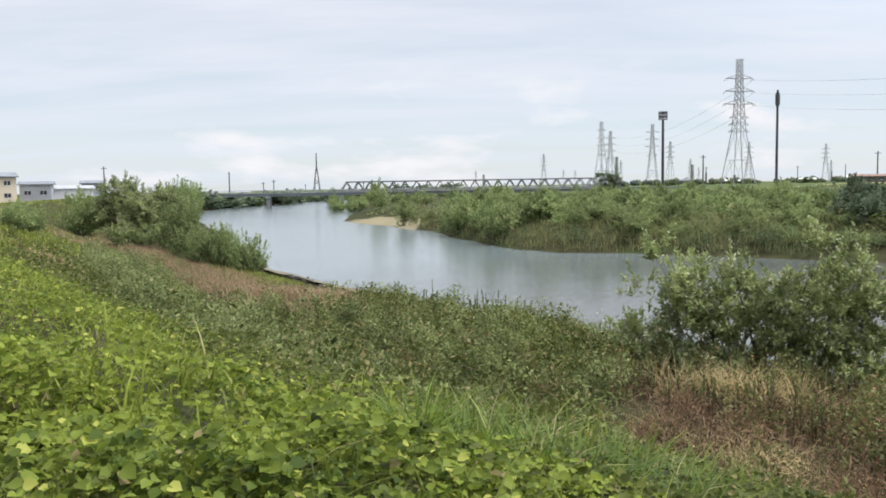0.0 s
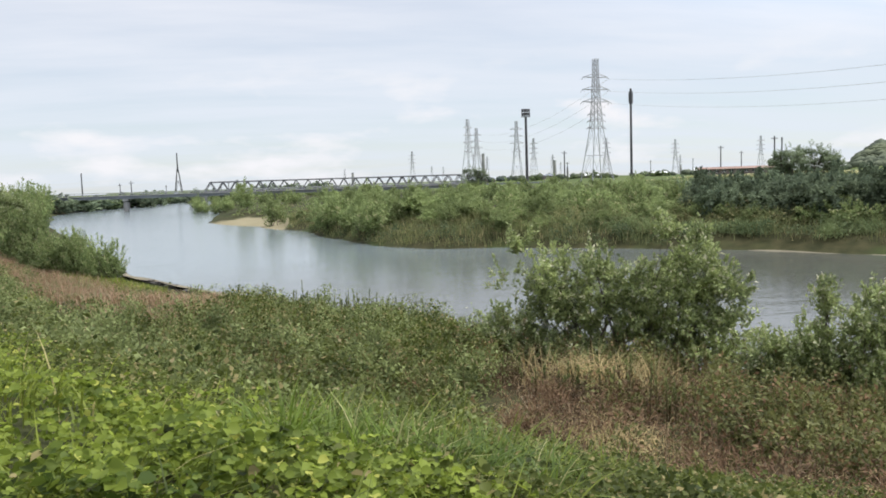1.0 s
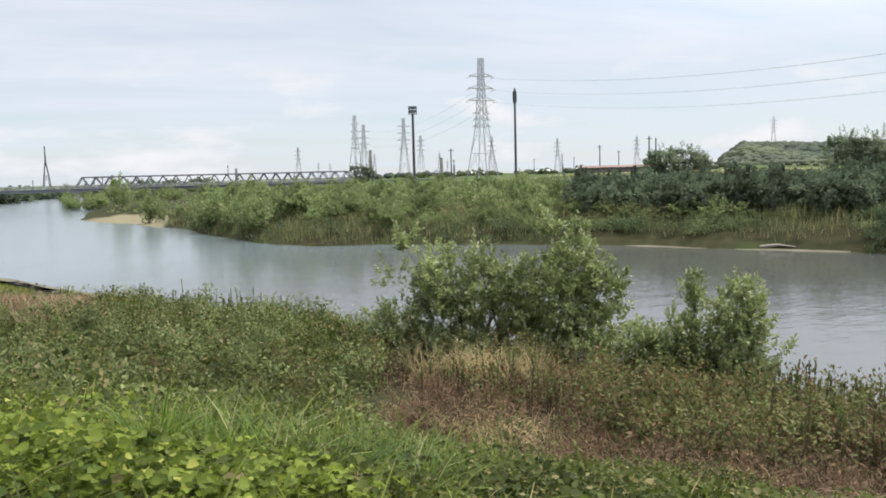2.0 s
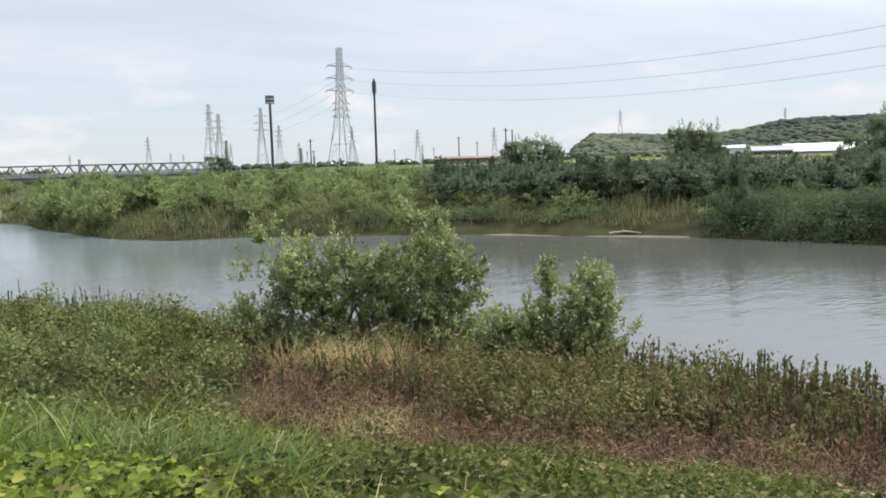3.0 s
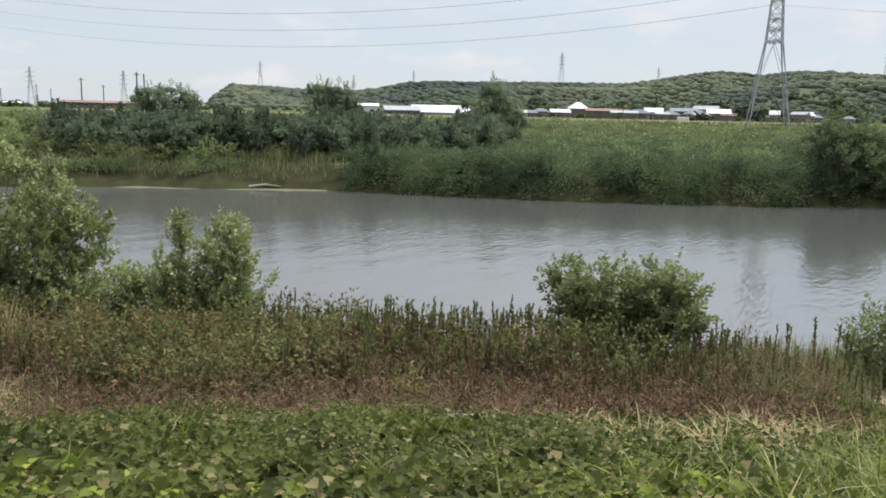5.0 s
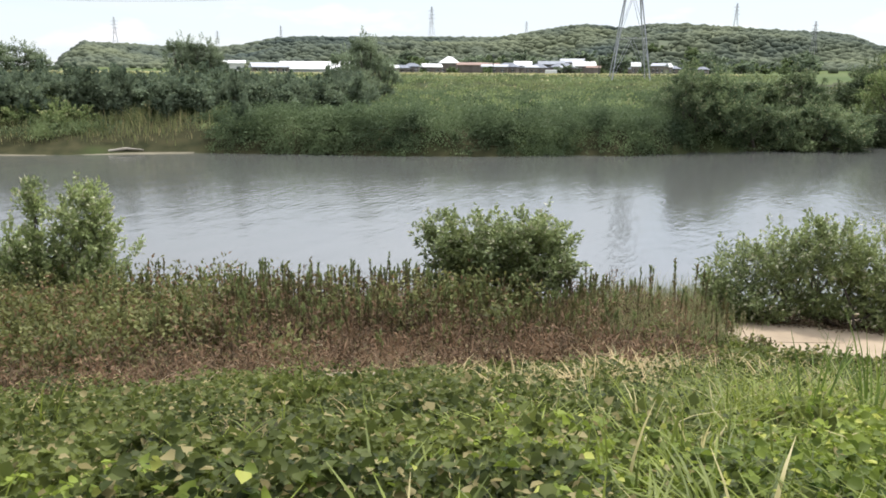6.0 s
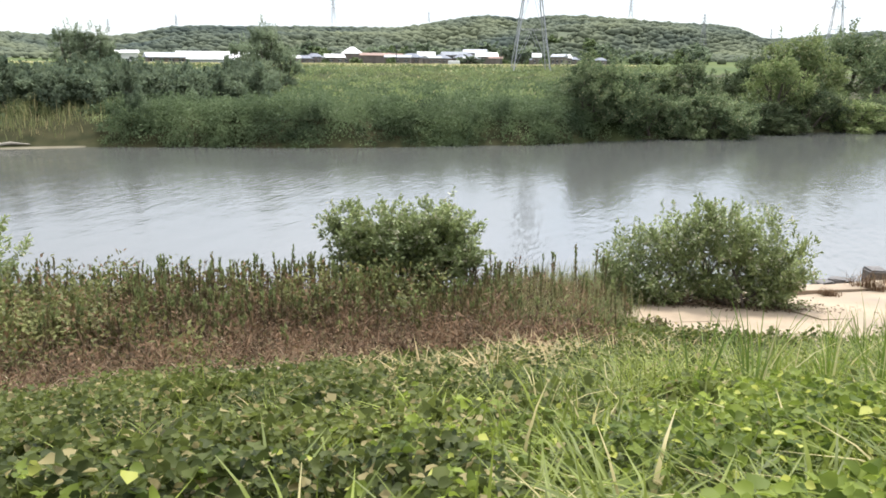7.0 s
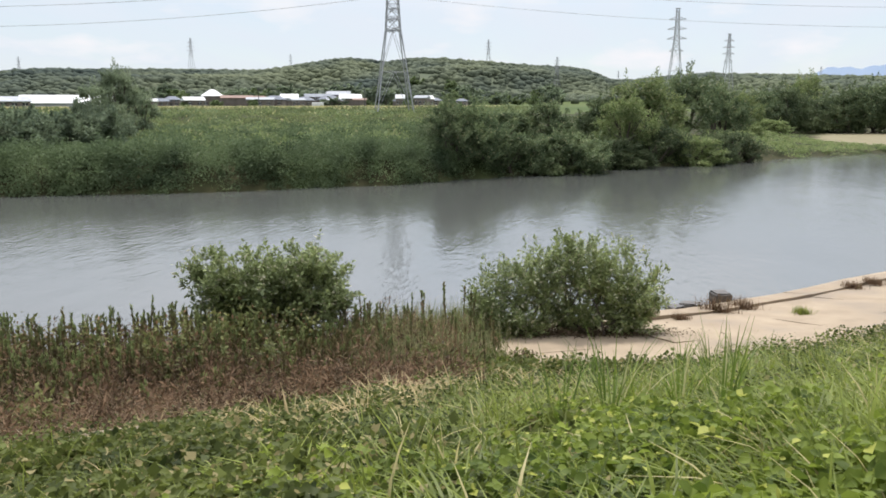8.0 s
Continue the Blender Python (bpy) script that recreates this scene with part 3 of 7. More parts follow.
def tapered(points, radii, sides=6):
    """One limb through points with the given radii."""
    pts = [Vector(p) for p in points]
    v, q = [], []
    for i, (p, r) in enumerate(zip(pts, radii)):
        d = (pts[min(i + 1, len(pts) - 1)] - pts[max(i - 1, 0)]).normalized()
        a = d.cross(Vector((0.31, 0.9, 0.2))).normalized()
        b = d.cross(a)
        for k in range(sides):
            t = 2 * math.pi * k / sides
            v.append(p + (a * math.cos(t) + b * math.sin(t)) * r)
    for i in range(len(pts) - 1):
        for k in range(sides):
            q.append((i * sides + k, i * sides + (k + 1) % sides, (i + 1) * sides + (k + 1) % sides, (i + 1) * sides + k))
    return np.array(v), np.array(q)


def tree(name, label, category, seed, lobes, count, leaf, leaf_material, stems_n=4, spread=0.35, droop=0.1, clump=0.35, per=55, trunk_r=0.05, group="", full=False, shoots=60, spray=1.0):
    """A many-stemmed bush or tree round its own foot: lobes are (x, y, z, rx, ry, rz, share) from the foot up.
    Clumps of leaves sit at the ends of twigs inside the lobes, so that the outline stays uneven and light comes through."""
    rng = np.random.default_rng(seed)
    root = new(name)
    tagged(root, label, category, group)
    share = np.array([l[6] for l in lobes], float)
    which = rng.choice(len(lobes), max(8, count // per), p=share / share.sum())
    lob = np.array(lobes)[which]
    out0 = ball(rng, len(which))
    k = rng.uniform(0.2, 1.0, len(which)) ** 0.45 * rng.uniform(0.85, 1.1, len(which))
    k = k * (0.86 + 0.3 * wobble(out0[:, 0] * 2 + out0[:, 2] + which * 1.7, out0[:, 1] * 2 - out0[:, 2], 0.6, seed * 0.37))
    centre = lob[:, :3] + out0 * lob[:, 3:6] * k[:, None]
    axis = unit(out0 * [1, 1, 0.6] + rng.normal(size=(len(which), 3)) * 0.35 + [0, 0, 0.75])
    centre[:, 2] = np.maximum(centre[:, 2], 0.15)
    size = clump * rng.uniform(0.55, 1.3, len(which))
    n = len(which) * per
    own = np.repeat(np.arange(len(which)), per)
    way = ball(rng, n)
    along = rng.uniform(-1.0, 1.5, n) * spray
    pos = centre[own] + axis[own] * (size[own] * along)[:, None] + way * (size[own] * 0.55 * (1.15 - 0.5 * np.abs(along - 0.1)) * rng.uniform(0.1, 1.0, n) ** 0.6)[:, None]
    d = way * 0.7 + axis[own] * 0.45 + rng.normal(size=(n, 3)) * 0.45 + [0, 0, 0.2 - droop]
    up = out0[own] * 0.8 + way * 0.55 + rng.normal(size=(n, 3)) * 0.4 + [0, 0, 0.55]
    ln = leaf[0] * rng.uniform(0.6, 1.35, n)
    foliage = [leaves(pos, d, up, ln, ln * leaf[1] * rng.uniform(0.8, 1.2, n), full)]
    m = shoots * 26
    if m:
        l = np.array(lobes)[rng.choice(len(lobes), shoots, p=share / share.sum())]
        out = ball(rng, shoots) * [0.8, 0.8, 1.0]
        out[:, 2] = np.abs(out[:, 2]) + 0.25
        root_p = l[:, :3] + out * l[:, 3:6] * 0.75
        rise = unit(out * [0.5, 0.5, 1.0]) * (rng.uniform(0.35, 1.0, shoots) * clump * 2.6)[:, None]
        k2 = np.tile(np.linspace(0.1, 1.0, 26), shoots)[:, None]
        own2 = np.repeat(np.arange(shoots), 26)
        d2 = rng.normal(size=(m, 3)) * 0.6 + unit(rise)[own2]
        l2 = leaf[0] * rng.uniform(0.6, 1.2, m)
        foliage.append(leaves(root_p[own2] + rise[own2] * k2 + rng.normal(size=(m, 3)) * clump * 0.12, d2, rng.normal(size=(m, 3)) + [0, 0, 0.6], l2, l2 * leaf[1]))
    crown = quick_mesh("crown", *joined(foliage), [leaf_material])
    blocks = []
    for i in range(stems_n):
        l = lobes[i % len(lobes)]
        foot = np.array([rng.uniform(-1, 1) * spread, rng.uniform(-1, 1) * spread, -0.15])
        tip = np.array(l[:3]) + rng.uniform(-0.4, 0.4, 3) * np.array(l[3:6])
        mid = foot * 0.55 + tip * 0.45 + rng.uniform(-0.15, 0.15, 3) * np.array(l[3:6])
        blocks.append(tapered([foot, mid, tip], [trunk_r * 1.3, trunk_r * 0.85, trunk_r * 0.35], 5))
    near = rng.choice(len(which), min(len(which), 90 if count > 12000 else 24), replace=False)
    feet = np.array(lobes)[which[near], :3] * [0.6, 0.6, 0.45]
    blocks.append(stems(feet, centre[near], trunk_r * 0.3, trunk_r * 0.1))
    part("trunk", quick_mesh("trunk", *joined(blocks), [M_bark]), root)
    part("crown", crown, root)
    return root


def stand(ob, az, d, lift=0.0, scale=(1, 1, 1), turn=0.0):
    """Sets a thing on the land at a bearing and a distance from the start of the walk."""
    x, y = math.sin(radians(az)) * d, math.cos(radians(az)) * d
    m = pose(x, y, float(height(x, y)) + lift, 0, 0, turn) @ Matrix.Diagonal((*scale, 1))
    ob.matrix_basis = m
    return ob


def spot(az, d, lift=0.0, scale=(1, 1, 1), turn=0.0):
    x, y = math.sin(radians(az)) * d, math.cos(radians(az)) * d
    return pose(x, y, float(max(height(x, y), 0.0)) + lift, 0, 0, turn) @ Matrix.Diagonal((*scale, 1))


# ---------------------------------------------------------------- bushes on the near bank
b = tree("willow_bush", "large bushy green willow on the weedy river bank", "bush", 11,
         [(-2.2, 0, 2.5, 1.0, 1.2, 1.45, 1.7), (-0.75, 0.2, 2.6, 0.95, 1.2, 1.5, 1.7), (-3.6, 0, 1.3, 1.1, 1.0, 0.85, 0.9), (0.55, 0, 2.3, 0.9, 1.2, 1.4, 1.4), (2.45, 0, 3.1, 0.95, 1.0, 1.35, 1.6), (3.25, 0.1, 2.3, 0.85, 1.0, 1.25, 1.3),
          (1.5, -0.3, 2.2, 1.1, 1.1, 1.4, 1.7), (-0.2, 0.4, 1.2, 3.6, 0.9, 1.0, 2.6), (3.2, -0.2, 1.0, 1.3, 0.9, 0.9, 1.0), (2.2, -0.7, 0.5, 2.0, 0.7, 0.5, 1.3), (-1.8, -0.7, 0.5, 2.2, 0.7, 0.5, 1.2), (-3.4, 0, 4.2, 0.5, 0.4, 0.42, 0.2), (-3.8, 0, 3.0, 0.6, 0.4, 0.6, 0.1), (1.5, -0.2, 4.6, 0.55, 0.45, 0.28, 0.3), (2.5, 0, 4.5, 0.25, 0.25, 0.3, 0.1)], 46000, (0.14, 0.46), M_willow, 11, 1.6, clump=0.25, per=52, shoots=170)
stand(b, 21.9, 27.0, 0, (1, 1, 1), -21.5)
b = tree("willow_bush", "rounded green willow with a thin bare sprig", "bush", 12,
         [(-1.0, 0, 1.5, 0.85, 0.9, 0.95, 1.0), (-1.9, 0, 1.2, 0.7, 0.8, 0.8, 0.8), (0.8, 0, 1.9, 0.95, 1.0, 1.4, 2.0), (-0.42, 0, 3.0, 0.2, 0.3, 0.85, 0.24), (-0.2, 0, 1.5, 0.6, 0.8, 0.9, 1.0), (0.95, 0, 3.1, 0.3, 0.3, 0.35, 0.12), (2.0, 0, 1.6, 0.2, 0.2, 0.2, 0.03), (0.9, 0, 0.7, 1.1, 1, 0.7, 1.0), (-1.2, 0, 0.7, 1.1, 0.8, 0.7, 0.9)],
         29000, (0.132, 0.44), M_willow, 5, 0.9, clump=0.23, per=50, shoots=100)
stand(b, 36.24, 23.6, -0.1, (1, 1, 1), -35.6)
b = tree("willow_bush", "round green bush among brown dry stalks", "bush", 13,
         [(-1.6, 0, 2.0, 0.75, 0.8, 0.85, 1.0), (-0.9, 0.2, 1.4, 1.0, 1.0, 1.2, 1.3), (0.2, 0, 1.9, 1.1, 1.1, 1.0, 1.8), (-0.5, 0, 1.7, 0.9, 1.0, 1.0, 1.2), (0.9, -0.1, 1.2, 1.1, 1.0, 0.95, 1.3), (1.5, 0.1, 1.5, 0.75, 0.9, 1.0, 1.0), (1.0, -0.1, 2.4, 0.7, 0.7, 0.5, 0.6), (-1.3, -0.2, 0.8, 0.9, 0.8, 0.7, 0.7)],
         25000, (0.13, 0.45), M_bush, 6, 0.7, clump=0.23, per=50, shoots=110)
stand(b, 67.09, 21.8, 0.0, (1, 1, 0.9), -65.9)
b = tree("willow_bush", "spreading green bush with bare stems by concrete", "bush", 14,
         [(-2.0, 0, 1.25, 1.0, 1.0, 0.85, 1.2), (-1.0, 0.2, 1.7, 1.0, 1.0, 0.85, 1.3), (0.3, 0, 2.1, 1.1, 1.0, 0.85, 1.7), (1.4, 0.1, 1.75, 1.0, 1.0, 0.9, 1.4), (2.3, 0, 1.35, 0.8, 0.9, 0.9, 1.0), (0.1, 0, 2.75, 0.4, 0.4, 0.35, 0.3),
          (-1.3, -0.6, 0.5, 1.1, 0.6, 0.45, 1.0), (-2.6, 0, 0.6, 0.6, 0.7, 0.5, 0.6), (0.4, 0.3, 0.7, 1.3, 0.8, 0.6, 1.5), (1.9, 0.1, 0.6, 0.9, 0.8, 0.55, 1.1)], 31000, (0.12, 0.45), M_bush, 20, 1.5, clump=0.27, per=44, trunk_r=0.04, shoots=90)
stand(b, 87.96, 24.4, 0.0, (1.0, 1, 1.04), -86.4)

# bushes further up the near bank
b = tree("willow_tree", "big rounded willow standing below the dike", "tree", 21,
         [(-1.6, 1.5, 5.3, 3.2, 2.6, 2.7, 3), (-3.6, 1, 3.2, 1.9, 2.2, 2.6, 1.6), (0.6, -2.2, 3.2, 2.7, 2.2, 2.6, 2.6), (2.6, 1.0, 4.4, 2.3, 2.4, 2.4, 2), (4.7, 0.5, 3.0, 1.7, 2, 2.4, 1.4)],
         46000, (0.21, 0.42), M_bush, 6, 1.2, clump=0.42, per=50, spray=0.5, shoots=30, trunk_r=0.16)
stand(b, -21.0, 114, 0, (1.12, 1.1, 1.05), 21)
near_bush = tree("shrub", "leafy green shrub on the river bank", "bush", 22,
                 [(-0.9, 0, 1.1, 1.0, 1.0, 1.0, 1), (0.8, 0.2, 1.3, 1.1, 1.0, 1.1, 1), (0.1, -0.5, 0.8, 1.0, 0.8, 0.7, 1)], 4200, (0.19, 0.45), M_shrub, 6, 0.6, clump=0.36, per=36, shoots=44, group="shrubs on the near bank")
stand(near_bush, -16.3, 78, 0, (1.15, 1.15, 1.35), 30)
for az, d, s, h in ((-13.7, 71, 0.75, 1.0), (-14.7, 74, 0.6, 0.55), (-15.4, 76, 0.85, 1.1), (-17.5, 84, 1.0, 0.95), (-18.4, 90, 1.2, 1.65), (-18.7, 132, 1.5, 2.3), (-18.1, 150, 1.6, 2.2), (-19.6, 98, 1.2, 0.8), (-21.3, 92, 1.3, 0.75), (-28.2, 58, 0.8, 0.55), (-27.4, 64, 0.7, 0.5),
                    (-17.9, 185, 2.0, 2.3), (-18.2, 215, 2.2, 2.4), (-16.8, 79, 0.9, 0.8), (-20.0, 118, 1.5, 1.4), (-24.4, 118, 1.5, 1.7)):
    copy_thing(near_bush, spot(az, d, -0.1, (s, s, h), az * 41))

# ---------------------------------------------------------------- shrubs, thickets and trees over the river
thick = tree("shrub", "dark green vine-covered shrub over the river", "bush", 31,
             [(-1.0, 0, 1.3, 1.3, 1.2, 1.3, 1), (1.0, 0, 1.5, 1.2, 1.2, 1.4, 1), (0, 0.2, 2.3, 1.2, 1.2, 0.9, 1)], 1500, (0.28, 0.65), M_thicket, 4, 0.7, clump=0.42, per=25, shoots=8, spray=0.7, group="vine-covered shrubs")
thick2 = tree("shrub", "dark green vine-covered shrub over the river", "bush", 32,
              [(-0.7, 0, 1.5, 1.2, 1.2, 1.5, 1), (0.9, 0, 1.1, 1.3, 1.2, 1.1, 1), (-0.6, 0.1, 2.6, 0.8, 0.9, 0.7, 0.6)], 1450, (0.28, 0.65), M_thicket, 4, 0.7, clump=0.42, per=25, shoots=8, spray=0.7, group="vine-covered shrubs")
stand(thick, 26.98, 95, 0, (1, 1, 1), 10)
stand(thick2, 28.1, 96, 0, (1, 1, 1.1), 70)
rng = np.random.default_rng(5)
for az in np.arange(27.2, 56.0, 0.62):
    for row in range(3):
        a, d = az + rng.uniform(-0.35, 0.35), np.interp(az, [26, 43, 56], [92, 86, 92]) + row * 7.0 + rng.uniform(-2, 2)
        s, h = rng.uniform(0.9, 1.35), (1.02 + 0.12 * row) * rng.uniform(0.8, 1.18)
        copy_thing(thick if rng.random() < 0.5 else thick2, spot(a, d, -0.2, (s, s, h), rng.uniform(0, 360)))
willow = tree("willow_shrub", "light green willow shrub in the river meadow", "bush", 33,
              [(-0.8, 0, 1.1, 1.1, 1.1, 1.1, 1), (0.8, 0.1, 1.2, 1.1, 1.1, 1.2, 1), (0.1, 0, 1.9, 0.9, 0.9, 0.8, 0.7)], 1100, (0.29, 0.48), M_far_willow, 4, 0.6, clump=0.4, per=22, shoots=14, group="willows in the meadow")
willow2 = tree("willow_shrub", "low green willow shrub in the river meadow", "bush", 34,
               [(-0.6, 0, 0.9, 1.2, 1.1, 0.9, 1), (0.9, 0.1, 1.0, 1.0, 1.1, 1.0, 1)], 1100, (0.28, 0.5), M_shrub, 4, 0.6, clump=0.4, per=22, shoots=12, group="willows in the meadow")
stand(willow, 3.26, 112, 0, (1.2, 1.2, 1.2), 0)
stand(willow2, 5.29, 104, 0, (1.3, 1.3, 1.3), 0)
for i in range(170):
    az = rng.uniform(-8, 26)
    d0 = np.interp(az, [-8, -5, -4, 0, 1.5, 4, 8, 14, 26], [260, 205, 175, 146, 122, 108, 100, 94, 98])
    d = d0 * (1 + rng.uniform(0.0, 1.0) ** 1.7 * 1.9)
    s = rng.uniform(0.8, 1.5)
    if az < 0.3 and d < 215:
        continue
    copy_thing(willow if rng.random() < 0.6 else willow2, spot(az, d, -0.15, (s, s, s * rng.uniform(0.62, 0.95)), rng.uniform(0, 360)))
for az, d, s, h, w in ((1.22, 120, 1.5, 1.35, 0), (2.24, 116, 1.4, 1.2, 1), (3.66, 104, 0.9, 1.5, 0), (4.68, 102, 1.3, 1.1, 1), (6.92, 105, 1.2, 1.3, 0), (-2.54, 152, 1.4, 1.5, 0), (-4.58, 195, 1.6, 1.8, 0)):
    copy_thing((willow, willow2)[w], spot(az, d, -0.15, (s, s, h), az * 50))
for az, d, sc, h in ((48.3, 78.5, 0.55, 0.8), (47.6, 79.5, 0.45, 0.6)):
    copy_thing(thick2, spot(az, d, -0.3, (sc, sc, h), az * 50))
big = tree("tree", "broad green riverside tree leaning over water", "tree", 41,
           [(-2.6, 0, 2.2, 1.4, 1.5, 1.6, 1.3), (-1.5, 0.4, 4.0, 1.5, 1.5, 1.4, 1.4), (0.2, 0, 5.0, 1.6, 1.5, 1.3, 1.6), (1.7, 0.2, 3.9, 1.4, 1.5, 1.4, 1.4), (2.8, 0, 2.3, 1.3, 1.5, 1.6, 1.3), (0.6, -1.3, 3.1, 1.5, 1.1, 1.2, 1.3), (-1.0, -1.6, 2.0, 1.4, 1.1, 1.2, 1.2), (1.5, -1.7, 1.3, 1.5, 1.1, 1.1, 1.2), (-2.2, -1.4, 0.9, 1.4, 1.0, 0.9, 0.9)], 11000, (0.24, 0.55), M_riverside, 5, 0.9, clump=0.55, per=44, shoots=24, spray=0.6, trunk_r=0.14, group="riverside trees")
big2 = tree("tree", "yellowish green riverside willow", "tree", 42,
            [(-2.0, 0, 2.6, 1.4, 1.5, 1.7, 1.4), (-0.8, 0, 4.6, 1.4, 1.4, 1.3, 1.3), (1.2, 0, 4.3, 1.5, 1.5, 1.5, 1.5), (2.2, 0.2, 2.6, 1.3, 1.4, 1.6, 1.3), (0.2, -1.3, 2.9, 1.4, 1.1, 1.2, 1.2), (-0.9, -1.5, 1.4, 1.5, 1.1, 1.2, 1.2), (1.4, -1.5, 1.2, 1.3, 1.0, 1.0, 1.0), (0.1, 0, 5.6, 0.9, 0.9, 0.8, 0.5)], 9500, (0.24, 0.48), M_shrub, 5, 0.9, clump=0.55, per=44, shoots=24, spray=0.6, trunk_r=0.14, group="riverside trees")
stand(big, 78.89, 83, -0.5, (1.1, 1.1, 0.95), 20)
stand(big2, 91.11, 99, -0.5, (1.15, 1.15, 1.05), 80)
for az, d, s, h, w in ((80.73, 92, 1.1, 1.0, 0), (82.87, 93, 1.15, 0.98, 0), (84.9, 95, 1.1, 0.95, 0), (86.84, 97, 1.1, 0.93, 0), (88.77, 100, 1.1, 0.96, 0), (90.19, 104, 1.0, 0.85, 0), (93.15, 109, 1.15, 1.0, 0), (95.08, 112, 1.1, 0.85, 1), (96.71, 116, 1.1, 0.9, 0),
                       (98.03, 119, 1.0, 0.9, 0), (77.67, 96, 0.9, 0.75, 0), (78.39, 108, 1.1, 1.05, 0), (92.23, 122, 1.5, 1.4, 1), (89.38, 125, 1.3, 1.2, 0), (94.47, 135, 1.8, 1.75, 0), (96.91, 150, 1.8, 1.6, 0), (99.25, 190, 2.2, 1.7, 0), (100.99, 205, 2.4, 1.9, 0), (102.82, 215, 2.4, 2.0, 0),
                       (104.45, 210, 2.2, 1.9, 0), (106.08, 215, 2.4, 2.2, 0), (107.7, 210, 2.4, 2.3, 0), (100.07, 240, 2.6, 2.2, 0), (102, 250, 2.6, 2.2, 1), (105.26, 260, 2.6, 2.3, 0), (109.44, 215, 2.4, 2.2, 0), (98.34, 165, 1.6, 1.1, 1), (100.0, 175, 1.2, 0.6, 1), (99.36, 140, 0.6, 0.4, 1), (85.51, 112, 1.2, 1.1, 0), (82.46, 110, 1.2, 1.05, 0)):
    copy_thing((big, big2)[w], spot(az, d - (8.0 if d < 130 else 2.0), -0.7, (s * (0.9 + 0.25 * math.sin(az * 9)), s, h * (0.9 + 0.14 * math.sin(az * 5))), az * 67))
dark = tree("tree", "tall dark tree with an open crown", "tree", 43,
            [(-1.5, 0, 3.6, 1.9, 1.8, 2.6, 2), (0.8, 0, 6.4, 1.9, 1.8, 2.4, 2.2), (2.4, 0, 5.2, 1.5, 1.6, 1.8, 1.4), (0.2, 0, 2.0, 2.6, 2.0, 1.8, 2), (-1.5, 0, 7.0, 1.1, 1.0, 1.0, 0.8)], 7000, (0.28, 0.5), M_tall, 5, 0.8, clump=0.55, per=36, shoots=16, spray=0.6, trunk_r=0.16, group="tall trees over the river")
stand(dark, 56.3, 116, 0, (1.15, 1.15, 1.12), 0)
for az, d, s, h in ((32.78, 205, 1.5, 1.15), (34.2, 207, 1.5, 1.18), (35.32, 210, 1.2, 1.0), (32.17, 208, 1.2, 0.9), (43.98, 190, 1.3, 1.35), (45.4, 188, 1.3, 1.3), (46.12, 192, 1.0, 1.0), (54.87, 128, 1.0, 0.95), (57.62, 124, 0.9, 0.8), (55.58, 112, 0.9, 0.6), (11.4, 425, 1.6, 1.3), (12.11, 424, 1.4, 1.2), (-7.74, 430, 1.1, 0.9)):
    copy_thing(dark, spot(az, d, -0.3, (s * 0.88, s * 0.88, h * 0.9), az * 31))
# far tree rows under and beyond the bridge, and along the far fields
far_a = tree("tree", "distant rounded green tree in a row", "tree", 44, [(-1.6, 0, 2.8, 2.2, 2.2, 2.5, 2), (0.9, 0, 4.0, 2.3, 2.2, 2.3, 2.4), (2.4, 0.3, 2.4, 1.9, 2.0, 2.2, 1.6)], 620, (0.8, 0.7), M_thicket, 4, 0.9, clump=0.7, per=20, trunk_r=0.16, group="distant trees", shoots=4)
far_b = tree("tree", "distant dark low tree on the plain", "tree", 45, [(-1.4, 0, 2.4, 2.2, 2.2, 2.2, 2), (1.3, 0, 3.2, 2.3, 2.2, 2.4, 2.4)], 520, (1.0, 0.7), M_vine, 4, 0.9, clump=0.7, per=20, trunk_r=0.16, group="distant trees", shoots=4)
stand(far_a, -18.6, 300, -0.3, (1.5, 1.5, 1.0), 0)
stand(far_b, 20.0, 500, -0.3, (1.0, 1.0, 0.8), 0)
for az in np.arange(-18.2, 1.5, 0.45):
    d = np.interp(az, [-19, -13, -7, -3, 2], [300, 360, 520, 560, 560]) * rng.uniform(0.97, 1.08)
    s = rng.uniform(1.2, 2.0)
    copy_thing(far_a if rng.random() < 0.7 else far_b, spot(az, d, -0.3, (s, s, rng.uniform(0.7, 1.15)), rng.uniform(0, 360)))
for i in range(60):
    az, d = rng.uniform(57, 86), rng.uniform(560, 680)
    s = rng.uniform(1.2, 2.4)
    copy_thing(far_a if rng.random() < 0.6 else far_b, spot(az, d, -0.3, (s, s, s * 0.8), rng.uniform(0, 360)))
for i in range(30):
    az, d = rng.uniform(-1, 34), rng.uniform(420, 600)
    s = rng.uniform(0.7, 1.3)
    copy_thing(far_b, spot(az, d, -0.3, (s, s, s * 0.5), rng.uniform(0, 360)))
for i in range(46):
    az, d = rng.uniform(58, 80.5), rng.uniform(415, 560)
    s = rng.uniform(0.45, 0.9)
    copy_thing(far_b if rng.random() < 0.6 else far_a, spot(az, d, -0.3, (s * 1.4, s * 1.4, s * 0.8), rng.uniform(0, 360)))


# ---------------------------------------------------------------- plants of the near bank
def right_of(x, y):
    return x * 0.557 - y * 0.83


def patch(x, y, cx, cy, r):
    return np.exp(-((x - cx) ** 2 + (y - cy) ** 2) / (r * r))


def on_apron(x, y, near):
    """The bare concrete apron by the water."""
    edge = 8.6 + 0.7 * wobble(x, y, 1.6, 2.0) - 3.2 * step(96, 84.5, bearing(x, y)) - 2.4 * step(98.5, 106, bearing(x, y))
    return (bearing(x, y) > 83.8) & (near < edge)


rng = np.random.default_rng(71)
